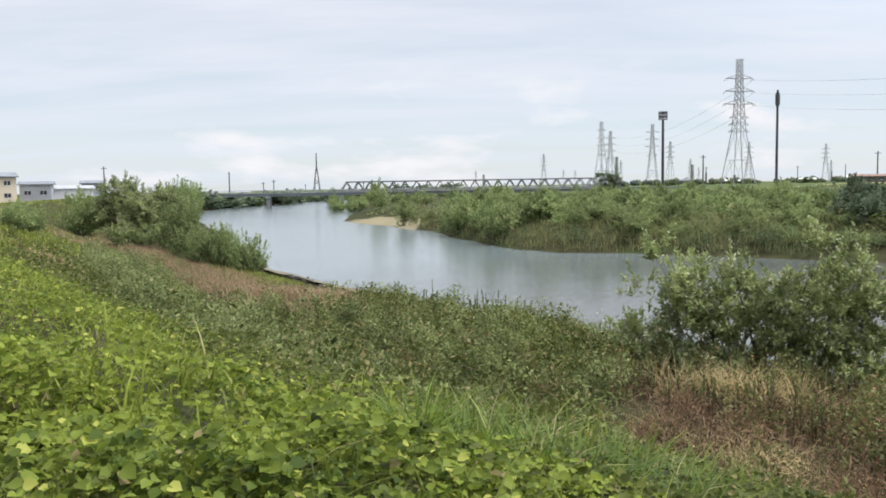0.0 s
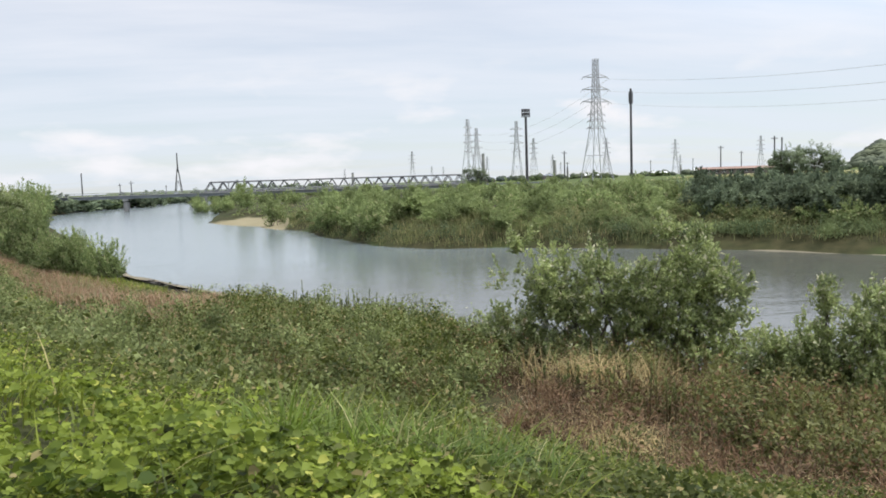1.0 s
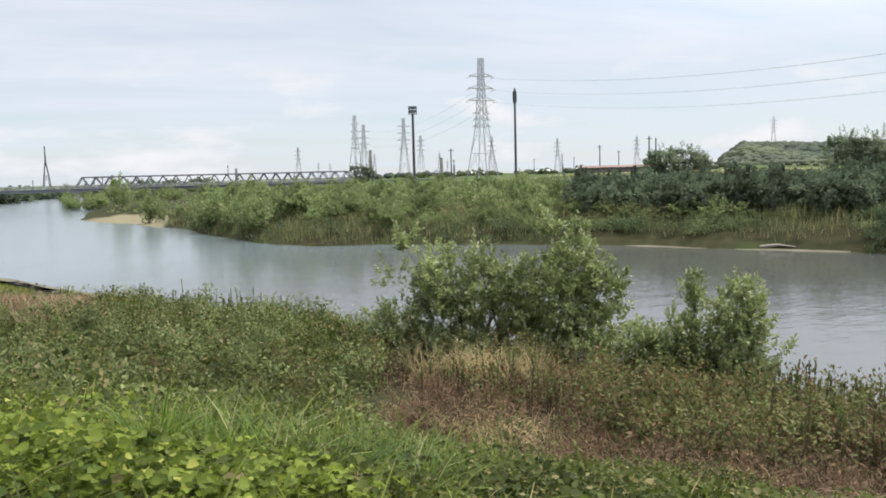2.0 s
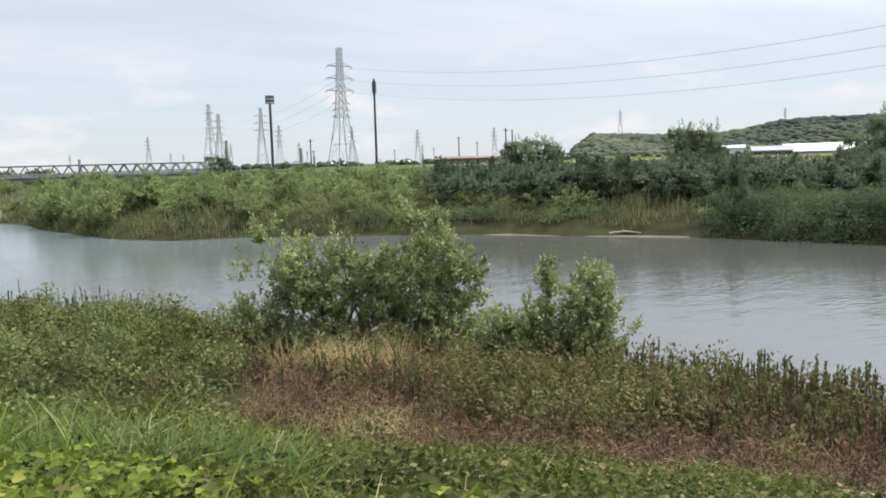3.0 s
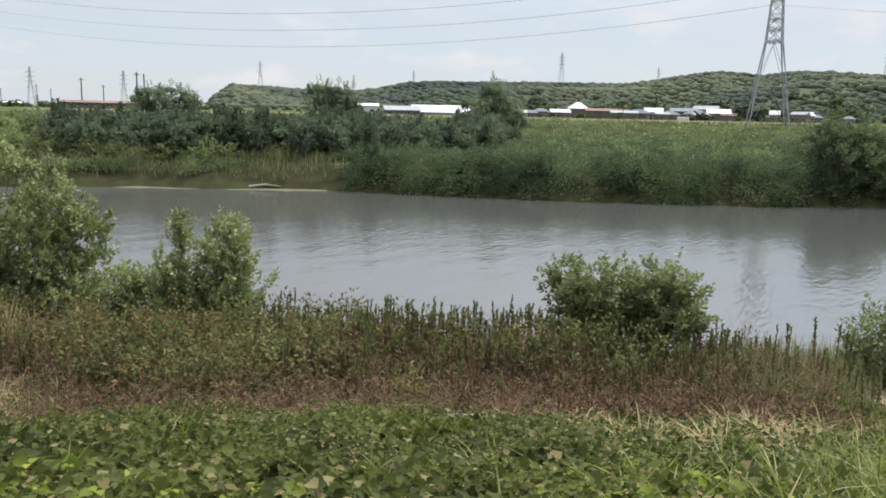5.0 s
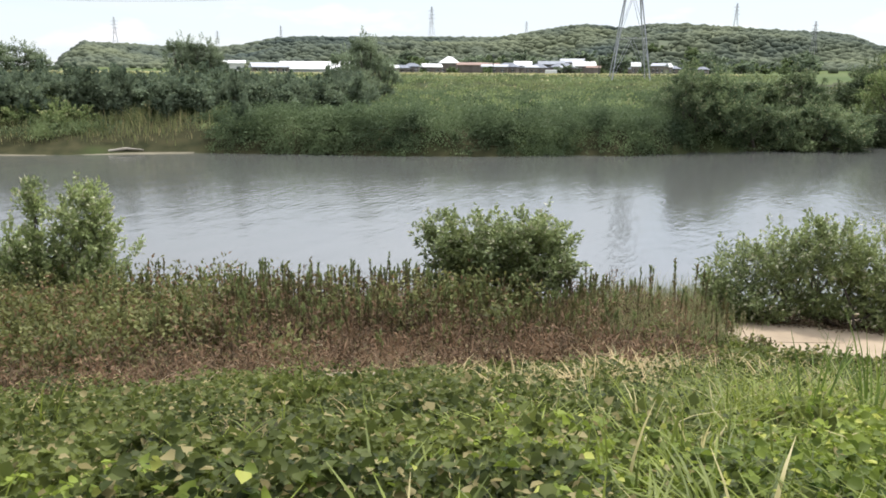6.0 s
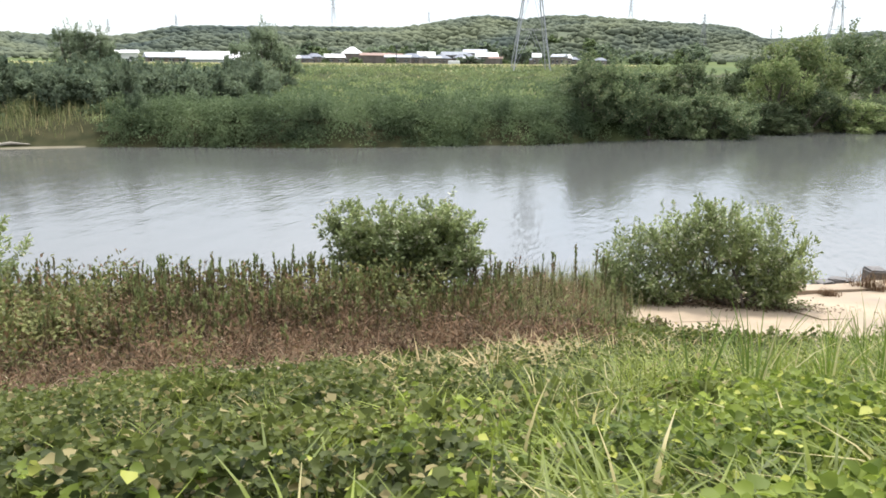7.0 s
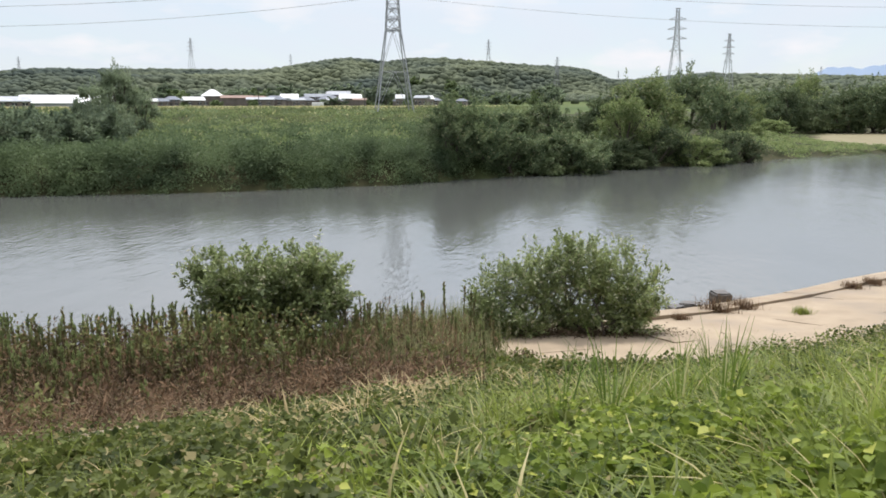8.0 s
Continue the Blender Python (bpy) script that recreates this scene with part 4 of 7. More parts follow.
# creeping leaves over the dike's slope
x, y = polar(rng, 430000, -36, 116, 1.9, 46, 1.12)
near, far, crest = land(x, y)
lump = np.clip(0.5 + 0.45 * wobble(x, y, 0.9, 1.0) + 0.3 * wobble(x, y, 0.32, 4.0), 0, 1)
green = np.where(right_of(x, y) < -7, step(13.0, 6.5, crest + 2.6 * wobble(x, y, 3.2, 4.0) + 0.8 * wobble(x, y, 0.9, 2.0)), step(13.9, 12.0, crest + 1.0 * wobble(x, y, 1.7, 2.0) - 0.5 * step(58, 66, bearing(x, y))))
green = np.maximum(green, step(79, 86, bearing(x, y)) * step(20.5, 19.5, crest))
worn = 0.85 * patch(x, y, 0.6, 6.3, 0.95) + patch(x, y, 10.35, 6.8, 0.6) + patch(x, y, -16.5, 34.0, 2.0) + patch(x, y, -14.0, 33.0, 1.6)
keep = (crest > -1.5) & (near > 1) & (rng.random(len(x)) < green * (1 - 0.9 * np.clip(worn, 0, 1))) & ~on_apron(x, y, near)
keep &= rng.random(len(x)) < 0.35 + 0.65 * step(-0.45, 0.25, wobble(x, y, 0.8, 7.0) + 0.5 * wobble(x, y, 0.3, 2.0))
x, y, lump, crest = x[keep], y[keep], lump[keep], crest[keep]
n = len(x)
d = np.hypot(x, y)
p = on_land(x, y) + np.stack([0 * x, 0 * x, 0.03 + (0.10 + 0.48 * lump) * rng.random(n) ** 0.7], -1)
ln = (0.030 + 0.046 * rng.random(n) ** 1.5) * (1 + 0.75 * step(10, 32, d))
way = np.stack([rng.normal(size=n), rng.normal(size=n), rng.uniform(-0.35, 0.45, n)], -1)
up = np.stack([rng.normal(size=n) * 0.75 + 0.1, rng.normal(size=n) * 0.75, np.ones(n)], -1)
# where the slope's vine takes the leaf colour brightened as if sunlit
sunlit = np.maximum(1.0 * step(62, 98, bearing(x, y) + 9 * wobble(x, y, 1.7, 2.0)) * step(7.2, 4.4, crest), step(0.05, -0.35, right_of(x, y) / 20 + 0.25 * wobble(x, y, 3.0, 9.0)) * step(4.2, 2.5, crest + 0.9 * wobble(x, y, 1.6, 13.0))) > rng.random(n)
close = d < 7.0


def turned(way, angle):
    c, s = np.cos(angle), np.sin(angle)
    return np.stack([way[:, 0] * c - way[:, 1] * s, way[:, 0] * s + way[:, 1] * c, way[:, 2] - 0.1], -1)


def vine(pick, material, label):
    """Near the path the leaves stand in threes on a stalk, further off singly."""
    one, two = pick & close, pick & ~close
    one = one & (rng.random(n) < 0.62)
    a, w, u, k = p[one], way[one], up[one], ln[one] * 1.05
    tilt = rng.uniform(1.0, 1.6, len(a))
    jut = unit(w) * (k * 0.25)[:, None]
    blocks = [leaves(a + jut, w, u, k, k * 1.02, True, 0.14), leaves(a, turned(w, tilt), u + rng.normal(size=a.shape) * 0.35, k * 0.85, k * 0.85, True, 0.14), leaves(a, turned(w, -tilt), u + rng.normal(size=a.shape) * 0.35, k * 0.85, k * 0.85, True, 0.14)]
    stuff("creeping_vine", blocks, material, label, "vine")
    stuff("creeping_vine", [leaves(p[two], way[two], up[two], ln[two], ln[two] * 0.95, True)], material, label + " further off", "vine")


vine(sunlit, M_kudzu_sunlit, "broad-leaved vine covering the dike slope, coloured as sunlit")
vine(~sunlit, M_kudzu, "dark green broad-leaved vine covering the dike slope")

# grass on the slope, thick on the right and in tussocks
x, y = polar(rng, 120000, -36, 116, 1.9, 40, 1.25)
near, far, crest = land(x, y)
az = bearing(x, y)
thick_grass = 0.08 + 0.4 * step(78, 94, az) * step(12.5, 8, crest) + 0.08 * patch(x, y, 0.9, 11.5, 3.0) + 0.1 * patch(x, y, 3.4, 8.5, 1.5) + 0.35 * step(-8, -24, az) * step(5, 2, crest) + 0.4 * patch(x, y, 9.7, -0.5, 0.9) + 0.6 * patch(x, y, 0.8, 7.6, 1.5) + 0.4 * patch(x, y, 2.4, 8.8, 1.0)
thick_grass = thick_grass * (0.4 + 0.6 * step(-0.3, 0.4, wobble(x, y, 0.8, 5.0)))
keep = (crest > -1.5) & (crest < 15.5) & (rng.random(len(x)) < thick_grass) & ~on_apron(x, y, near) & (near > 2)
x, y = x[keep], y[keep]
n = len(x)
tall = rng.uniform(0.25, 0.72, n) * (0.75 + 0.35 * (wobble(x, y, 0.7, 3.0)) + 0.5 * np.clip(patch(x, y, 0.8, 7.6, 1.6) + patch(x, y, 9.7, -0.5, 0.8), 0, 1))
stuff("grass", [blades(on_land(x, y), rng.normal(size=(n, 3)) + [0.5, 0, 0], np.maximum(tall, 0.15) * 1.15, rng.uniform(0.010, 0.026, n), 4, rng.uniform(0.3, 1.25, n))], M_grass, "long green grass blades on the dike slope", "grass")

# yellowed grass at the foot of the slope
x, y = polar(rng, 60000, 8, 92, 8, 28, 0.6)
near, far, crest = land(x, y)
az = bearing(x, y)
dry_share = (1.2 * patch(x, y, 6.2, 15.6, 0.9) + 1.2 * patch(x, y, 8.4, 22.6, 1.0) + 0.7 * patch(x, y, 7.0, 21.4, 1.0) + 0.4 * patch(x, y, 6.6, 17.0, 1.2)
             + 0.08 * np.exp(-((crest - 13.8) / 1.6) ** 2) + 0.4 * patch(x, y, 4.2, 17.2, 1.0) + 0.4 * patch(x, y, 7.6, 13.0, 0.7))
keep = (rng.random(len(x)) < dry_share) & (crest > 8) & (near > 2)
x, y = x[keep], y[keep]
n = len(x)
stuff("dry_grass", [blades(on_land(x, y), rng.normal(size=(n, 3)), rng.uniform(0.35, 0.85, n), rng.uniform(0.012, 0.028, n), 4, rng.uniform(0.8, 2.1, n))], M_straw, "straw-yellow dry grass at the foot of the slope", "grass")


def tufts(count, az0, az1, d0, d1, share, per, tall, wide, radius, bend=(0.4, 1.4)):
    """Tufts of grass: blades that lean away from the middle of each."""
    x, y = polar(rng, count, az0, az1, d0, d1, 0.9)
    near, far, crest = land(x, y)
    keep = (rng.random(count) < share(x, y, near, crest, bearing(x, y))) & ~on_apron(x, y, near)
    x, y, m = x[keep], y[keep], keep.sum()
    size = rng.uniform(0.55, 1.15, m)
    own = np.repeat(np.arange(m), per)
    out = rng.normal(size=(len(own), 3))
    k = rng.uniform(0, radius, len(own)) * size[own]
    f = unit(out * [1, 1, 0]) * k[:, None]
    return [blades(on_land(x[own] + f[:, 0], y[own] + f[:, 1]), out, rng.uniform(*tall, len(own)) * size[own], rng.uniform(*wide, len(own)), 4, rng.uniform(*bend, len(own)))]


toe = lambda x, y, near, crest, az: np.clip(0.5 * patch(x, y, 9.2, 2.9, 1.0) + 0.6 * patch(x, y, 11.3, 3.5, 1.5) + 0.6 * patch(x, y, 12.2, 2.2, 1.5) + 0.4 * patch(x, y, 13.4, 2.6, 1.5), 0, 1) * step(-0.3, 0.2, wobble(x, y, 0.8, 6.0))
stuff("dry_grass", tufts(1500, 50, 92, 7.5, 18, toe, 18, (0.45, 0.9), (0.013, 0.028), 0.24, (0.8, 2.1)), M_straw, "bright straw-coloured grass tufts on the slope", "grass")
stuff("grass", tufts(90, 50, 86, 8, 20, lambda x, y, near, crest, az: toe(x, y, near, crest - 0.4, az), 16, (0.4, 0.95), (0.015, 0.035), 0.16), M_grass, "green grass tufts among straw-coloured ones", "grass")
stuff("dry_grass", tufts(240, -6, 60, 6, 20, lambda x, y, near, crest, az: 0.35 * step(-0.1, 0.5, wobble(x, y, 1.4, 12.0)) * step(15.5, 14, crest) * step(5, 8, crest), 12, (0.3, 0.7), (0.012, 0.026), 0.14), M_straw, "scattered yellowed grass tufts among the vines", "grass")
stuff("dry_grass", tufts(330, 12, 28, 19, 27, lambda x, y, near, crest, az: np.clip(1.6 * patch(x, y, 8.1, 22.0, 1.2) + 0.8 * patch(x, y, 9.6, 21.2, 0.9), 0, 1), 26, (1.0, 1.7), (0.018, 0.042), 0.25, (0.3, 1.2)), M_straw, "tall clump of golden dry grass before the willow", "grass")
stuff("grass", tufts(70, 84, 104, 6.5, 17, lambda x, y, near, crest, az: np.clip(1.5 * patch(x, y, 7.7, -0.5, 0.7) + 0.8 * patch(x, y, 15.9, -2.6, 0.9), 0, 1), 26, (0.8, 1.35), (0.014, 0.034), 0.2, (0.15, 0.8)), M_deep_grass, "tall dark green grass tufts by the path", "grass")
stuff("grass", tufts(60, 84, 106, 8, 15, lambda x, y, near, crest, az: np.clip(1.4 * patch(x, y, 12.3, 0.2, 0.5) + 0.8 * patch(x, y, 11.4, -2.2, 0.6), 0, 1), 30, (0.6, 1.05), (0.016, 0.036), 0.2, (0.2, 1.0)), M_deep_grass, "upright dark green grass tufts among the vines", "grass")
stuff("grass", tufts(620, -12, 26, 5.3, 12.5, lambda x, y, near, crest, az: np.clip(1.3 * patch(x, y, 0.2, 6.3, 0.65) + 1.3 * patch(x, y, 0.95, 6.3, 0.65) + 0.3 * patch(x, y, 2.6, 8.4, 0.8), 0, 1), 30, (0.45, 0.85), (0.016, 0.036), 0.25, (0.3, 1.3)), M_deep_grass, "tall deep green grass tufts on the slope", "grass")
near_grass = lambda x, y, near, crest, az: 0.95 * step(54, 68, az + 6 * wobble(x, y, 1.5, 8.0)) * step(8.6, 5.2, crest + 1.3 * wobble(x, y, 1.2, 4.0)) * (0.25 + 0.75 * step(-0.3, 0.3, wobble(x, y, 0.9, 15.0)))
stuff("grass", tufts(1050, 50, 114, 2.4, 10, near_grass, 20, (0.25, 0.62), (0.016, 0.034), 0.2, (0.7, 2.0)), M_grass, "arching bright green grass tufts on the upper slope", "grass")
stuff("grass", tufts(1900, 70, 114, 4.0, 13, lambda x, y, near, crest, az: 0.85 * step(78, 92, az) * step(10.5, 7.5, crest) * step(-0.35, 0.2, wobble(x, y, 1.3, 5.0)), 24, (0.35, 0.8), (0.012, 0.028), 0.22, (0.4, 1.4)), M_grass, "long yellow-green grass tufts by the path", "grass")


# weeds of the bench between dike and river
def weeds(n, az0, az1, d0, d1, power, share, tall, per, leaf, narrow, thin_out=1.0, flat=0.3, stem=True):
    """Plants with leafy stems, where share(x, y, near, crest, az) lets them grow."""
    x, y = polar(rng, n, az0, az1, d0, d1, power)
    near, far, crest = land(x, y)
    keep = (rng.random(n) < share(x, y, near, crest, bearing(x, y))) & (near > 0.25 + 1.9 * step(43, 49, y)) & ~on_apron(x, y, near)
    x, y = x[keep], y[keep]
    m = len(x)
    h = (tall[0] + (tall[1] - tall[0]) * rng.random(m) ** 1.4) * (0.85 + 0.45 * wobble(x, y, 1.3, 4.0) + 0.2 * wobble(x, y, 0.5, 1.0)) * (0.35 + 0.65 * step(1.0, 8.0, near[keep])) * (1 - 0.7 * step(40, 48, y) * step(8, 5, near[keep]))
    foot = on_land(x, y)
    lean = rng.normal(size=(m, 3)) * [0.12, 0.12, 0] * h[:, None]
    top = foot + lean + np.stack([0 * h, 0 * h, h], -1)
    own = np.repeat(np.arange(m), per)
    k = rng.uniform(0.12, 1.02, len(own)) ** thin_out
    way = rng.normal(size=(len(own), 3)) * [1, 1, flat] + [0, 0, 0.25]
    r = rng.uniform(0, 0.22, len(own)) * (1.15 - k)
    base = foot[own] * (1 - k[:, None]) + top[own] * k[:, None] + unit(way) * r[:, None]
    ln = leaf * rng.uniform(0.6, 1.4, len(own))
    block = [leaves(base, way, rng.normal(size=(len(own), 3)) * 0.5 + [0, 0, 1], ln, ln * narrow)]
    return block, stems(foot, top, 0.008, 0.004) if stem else None


def green_bench(x, y, near, crest, az):
    left = step(14.5, 11.0, az + 3 * wobble(x, y, 4.0, 2.0))
    reeds = step(-4, -7, az) * step(-20, -17.5, az) * step(33, 37, np.hypot(x, y))
    return left * step(4.0, 8, crest) * (1 - 0.95 * reeds) * np.where(right_of(x, y) < -7, 1, step(12.0, 14.0, crest))


block, st = weeds(4200, -31, 17, 13, 115, 1.0, green_bench, (0.2, 0.7), 18, 0.125, 0.55)
stuff("weeds", block, M_weed, "dense mixed green weeds on the river bank", "weeds")
block, st = weeds(2600, -20, 15, 20, 70, 0.9, lambda x, y, near, crest, az: green_bench(x, y, near, crest, az) * step(-0.1, 0.35, wobble(x, y, 3.0, 6.0)), (0.6, 1.5), 26, 0.17, 0.6)
stuff("weeds", block, M_kudzu, "taller leafy green weeds on the river bank", "weeds")


# half-green bushy weeds before the willows
mixed = lambda x, y, near, crest, az: np.clip(1.0 * patch(x, y, 10.6, 23.4, 1.5) + 0.9 * patch(x, y, 6.2, 25.2, 1.5) + 1.0 * patch(x, y, 12.6, 23.0, 1.6) + 1.2 * patch(x, y, 13.3, 18.4, 1.7) + 0.9 * patch(x, y, 19.4, 8.4, 1.2) + 1.3 * patch(x, y, 11.0, 15.2, 2.6) + 1.0 * patch(x, y, 13.4, 16.8, 2.4) + 0.7 * patch(x, y, 9.4, 14.2, 1.6) + 0.5 * patch(x, y, 5.0, 24.0, 1.6) + 0.4 * patch(x, y, 16.8, 8.8, 1.5) + 0.2 * step(16, 20, az) * step(48, 42, az) * step(0.1, 0.5, wobble(x, y, 1.6, 9.0)), 0, 1) * step(14.0, 15.2, crest) * step(85, 80, az)


def brown_bench(x, y, near, crest, az):
    bare = np.clip(1.6 * patch(x, y, 6.2, 15.5, 1.0) + 1.3 * patch(x, y, 8.3, 22.0, 1.1), 0, 1)
    return step(11, 17, az + 4.5 * wobble(x, y, 2.2, 8.0)) * step(85, 77, az + 2.5 * wobble(x, y, 1.2, 6.0)) * step(11.3, 12.7, crest - 0.6 * step(58, 66, az) + 0.5 * wobble(x, y, 1.4, 5.0)) * step(1.0, 3.0, near) * (1 - bare) * (1 - 0.8 * mixed(x, y, near, crest, az))


block, st = weeds(6500, 11, 86, 13, 33, 0.8, lambda x, y, near, crest, az: brown_bench(x, y, near, crest, az) * step(0.0, 0.35, wobble(x, y, 1.3, 3.0)), (0.3, 1.2), 18, 0.11, 0.26, flat=0.9)
block2, st2 = weeds(6000, 11, 86, 13, 33, 0.8, brown_bench, (0.3, 0.95), 3, 0.3, 0.06, flat=1.2)
stuff("dry_weeds", block + block2, M_dry, "brown withered weeds on the river bank", "weeds")
x, y = polar(rng, 44000, 11, 86, 13, 32, 0.8)
near, far, crest = land(x, y)
keep = rng.random(len(x)) < brown_bench(x, y, near, crest, bearing(x, y)) * 0.8
x, y = x[keep], y[keep]
n = len(x)
stuff("dry_weeds", [blades(on_land(x, y), rng.normal(size=(n, 3)), rng.uniform(0.3, 0.95, n), rng.uniform(0.008, 0.02, n), 3, rng.uniform(0.5, 1.9, n))], M_mat, "matted brown dead grass on the river bank", "weeds")
block, st = weeds(3200, 8, 84, 14, 31, 0.8, mixed, (0.7, 1.7), 44, 0.10, 0.5)
stuff("weeds", block, M_olive, "olive-green half-dry bushy weeds on the bank", "weeds")


# mounds of leafy weeds, with gaps between them
def mounds(count, az0, az1, d0, d1, share, radius, tall, per, leaf, narrow):
    x, y = polar(rng, count, az0, az1, d0, d1, 0.9)
    near, far, crest = land(x, y)
    keep = (rng.random(count) < share(x, y, near, crest, bearing(x, y))) & (near > 1.2) & ~on_apron(x, y, near)
    x, y, m = x[keep], y[keep], int(keep.sum())
    r, h = rng.uniform(*radius, m), rng.uniform(*tall, m)
    own = np.repeat(np.arange(m), per)
    b = ball(rng, len(own))
    b[:, 2] = np.abs(b[:, 2])
    k = rng.uniform(0.55, 1.08, len(own))
    pos = on_land(x, y)[own] + b * np.stack([r, r, h], -1)[own] * k[:, None]
    ln = leaf * rng.uniform(0.6, 1.4, len(own))
    return [leaves(pos, b + rng.normal(size=b.shape) * 0.7, rng.normal(size=b.shape) * 0.4 + b * 1.0 + [0, 0, 0.35], ln, ln * narrow)]


lush = lambda k: (lambda x, y, near, crest, az: green_bench(x, y, near, crest, az) * step(3, 6, near) * step(-0.55, 0.1, wobble(x, y, 3.4, k)))
stuff("weeds", mounds(560, -24, 16, 15, 75, lush(2.0), (0.4, 1.5), (0.5, 1.7), 520, 0.118, 0.6), M_weed, "mounds of leafy green weeds on the bank", "weeds")
stuff("weeds", mounds(420, -12, 16, 15, 60, lush(11.0), (0.4, 1.2), (0.5, 1.6), 420, 0.115, 0.7), M_kudzu, "mounds of darker weeds on the bank", "weeds")
small = lambda x, y, near, crest, az: green_bench(x, y, near, crest, az) * step(3, 6, near) * step(-0.5, 0.0, wobble(x, y, 0.9, 5.0))
stuff("weeds", mounds(2400, -16, 17, 14, 48, small, (0.2, 0.55), (0.35, 1.0), 120, 0.12, 0.6), M_weed, "clumps of broad-leaved green weeds on the bank", "weeds")
stuff("weeds", mounds(260, -14, 17, 15, 56, lush(23.0), (0.35, 0.9), (0.6, 1.6), 380, 0.095, 0.5), M_olive, "olive half-dry clumps of weeds on the bank", "weeds")
stuff("weeds", mounds(1500, -23, 0, 40, 130, lambda x, y, near, crest, az: step(2.2, 3.5, near) * step(13, 9, near) * step(44, 50, y), (0.4, 1.2), (0.15, 0.5), 110, 0.14, 0.5), M_weed, "low grey-green weeds on the open shore", "weeds")
stuff("weeds", mounds(130, -8, 16, 24, 52, lambda x, y, near, crest, az: step(8, 5, near) * step(1.5, 3, near), (0.4, 1.0), (0.7, 1.6), 300, 0.12, 0.5), M_bush, "bushy green weeds close to the water", "weeds")
stuff("weeds", mounds(520, 12, 80, 14, 30, lambda x, y, near, crest, az: mixed(x, y, near, crest, az) + 0.06 * brown_bench(x, y, near, crest, az), (0.35, 0.9), (0.75, 1.65), 300, 0.12, 0.5), M_olive, "olive-green rounded weeds among brown ones", "weeds")
stuff("weeds", mounds(260, 78, 97, 14, 22, lambda x, y, near, crest, az: np.clip(patch(x, y, 17.8, 2.2, 2.0) + patch(x, y, 18.2, 0.0, 1.4), 0, 1), (0.3, 0.7), (0.3, 0.6), 200, 0.09, 0.9), M_kudzu, "dark vine hump beside the concrete", "weeds")
stuff("weeds", mounds(620, 48, 88, 9, 19, lambda x, y, near, crest, az: 0.8 * step(13.4, 12.2, crest) * step(8.5, 10.0, crest), (0.2, 0.45), (0.15, 0.35), 100, 0.10, 0.85), M_kudzu, "leafy vine mounds at the slope foot", "weeds")
heaps = lambda x, y, near, crest, az: step(2.0, 3.5, crest) * step(13.0, 12.0, crest) * step(-0.2, 0.3, wobble(x, y, 1.1, 17.0))
stuff("weeds", mounds(900, 24, 92, 4.5, 15, heaps, (0.2, 0.5), (0.2, 0.42), 120, 0.088, 0.85), M_kudzu, "heaps of dark vine leaves over the slope", "weeds")
border = lambda x, y, near, crest, az: step(3.5, 6.0, crest + 1.5 * wobble(x, y, 2.6, 3.0)) * step(15.5, 12.5, crest) * step(18, 12, az) * (0.3 + 0.7 * step(-0.2, 0.3, wobble(x, y, 2.2, 8.0)))
stuff("weeds", mounds(1000, -30, 18, 8, 48, border, (0.25, 0.8), (0.25, 0.8), 150, 0.085, 0.8), M_kudzu, "leafy mounds of vine on the slope", "weeds")
stuff("weeds", mounds(240, -26, 18, 8, 40, border, (0.25, 0.6), (0.3, 0.75), 120, 0.10, 0.5), M_weed, "grey-green weeds scattered over the slope foot", "weeds")
rusty = lambda x, y, near, crest, az: brown_bench(x, y, near, crest, az) + 0.3 * step(-3, 2, az) * step(16, 12, az) * step(14, 16, crest) * step(0.45, 0.6, wobble(x, y, 2.8, 14.0))
stuff("dry_weeds", mounds(480, -2, 86, 13, 32, rusty, (0.25, 0.65), (0.5, 1.2), 150, 0.12, 0.25), M_rust, "dark reddish brown withered clumps of weeds", "weeds")
stuff("dry_weeds", mounds(520, 12, 86, 13, 30, brown_bench, (0.3, 0.7), (0.45, 1.15), 150, 0.14, 0.2), M_dry, "brown withered clumps of weeds", "weeds")


# upright leafy stalks along the water's edge
def stalk_row(x, y, near, crest, az):
    return np.clip(step(37.5, 42, az) * (0.15 * step(86, 82, az) + 0.85 * step(77, 72, az)) * step(8.8, 6.5, near) * step(1.0, 2.0, near) + (0.2 - 0.15 * step(38, 44, az)) * step(13, 18, az) * step(80, 70, az) * step(14.8, 16.5, crest), 0, 1)


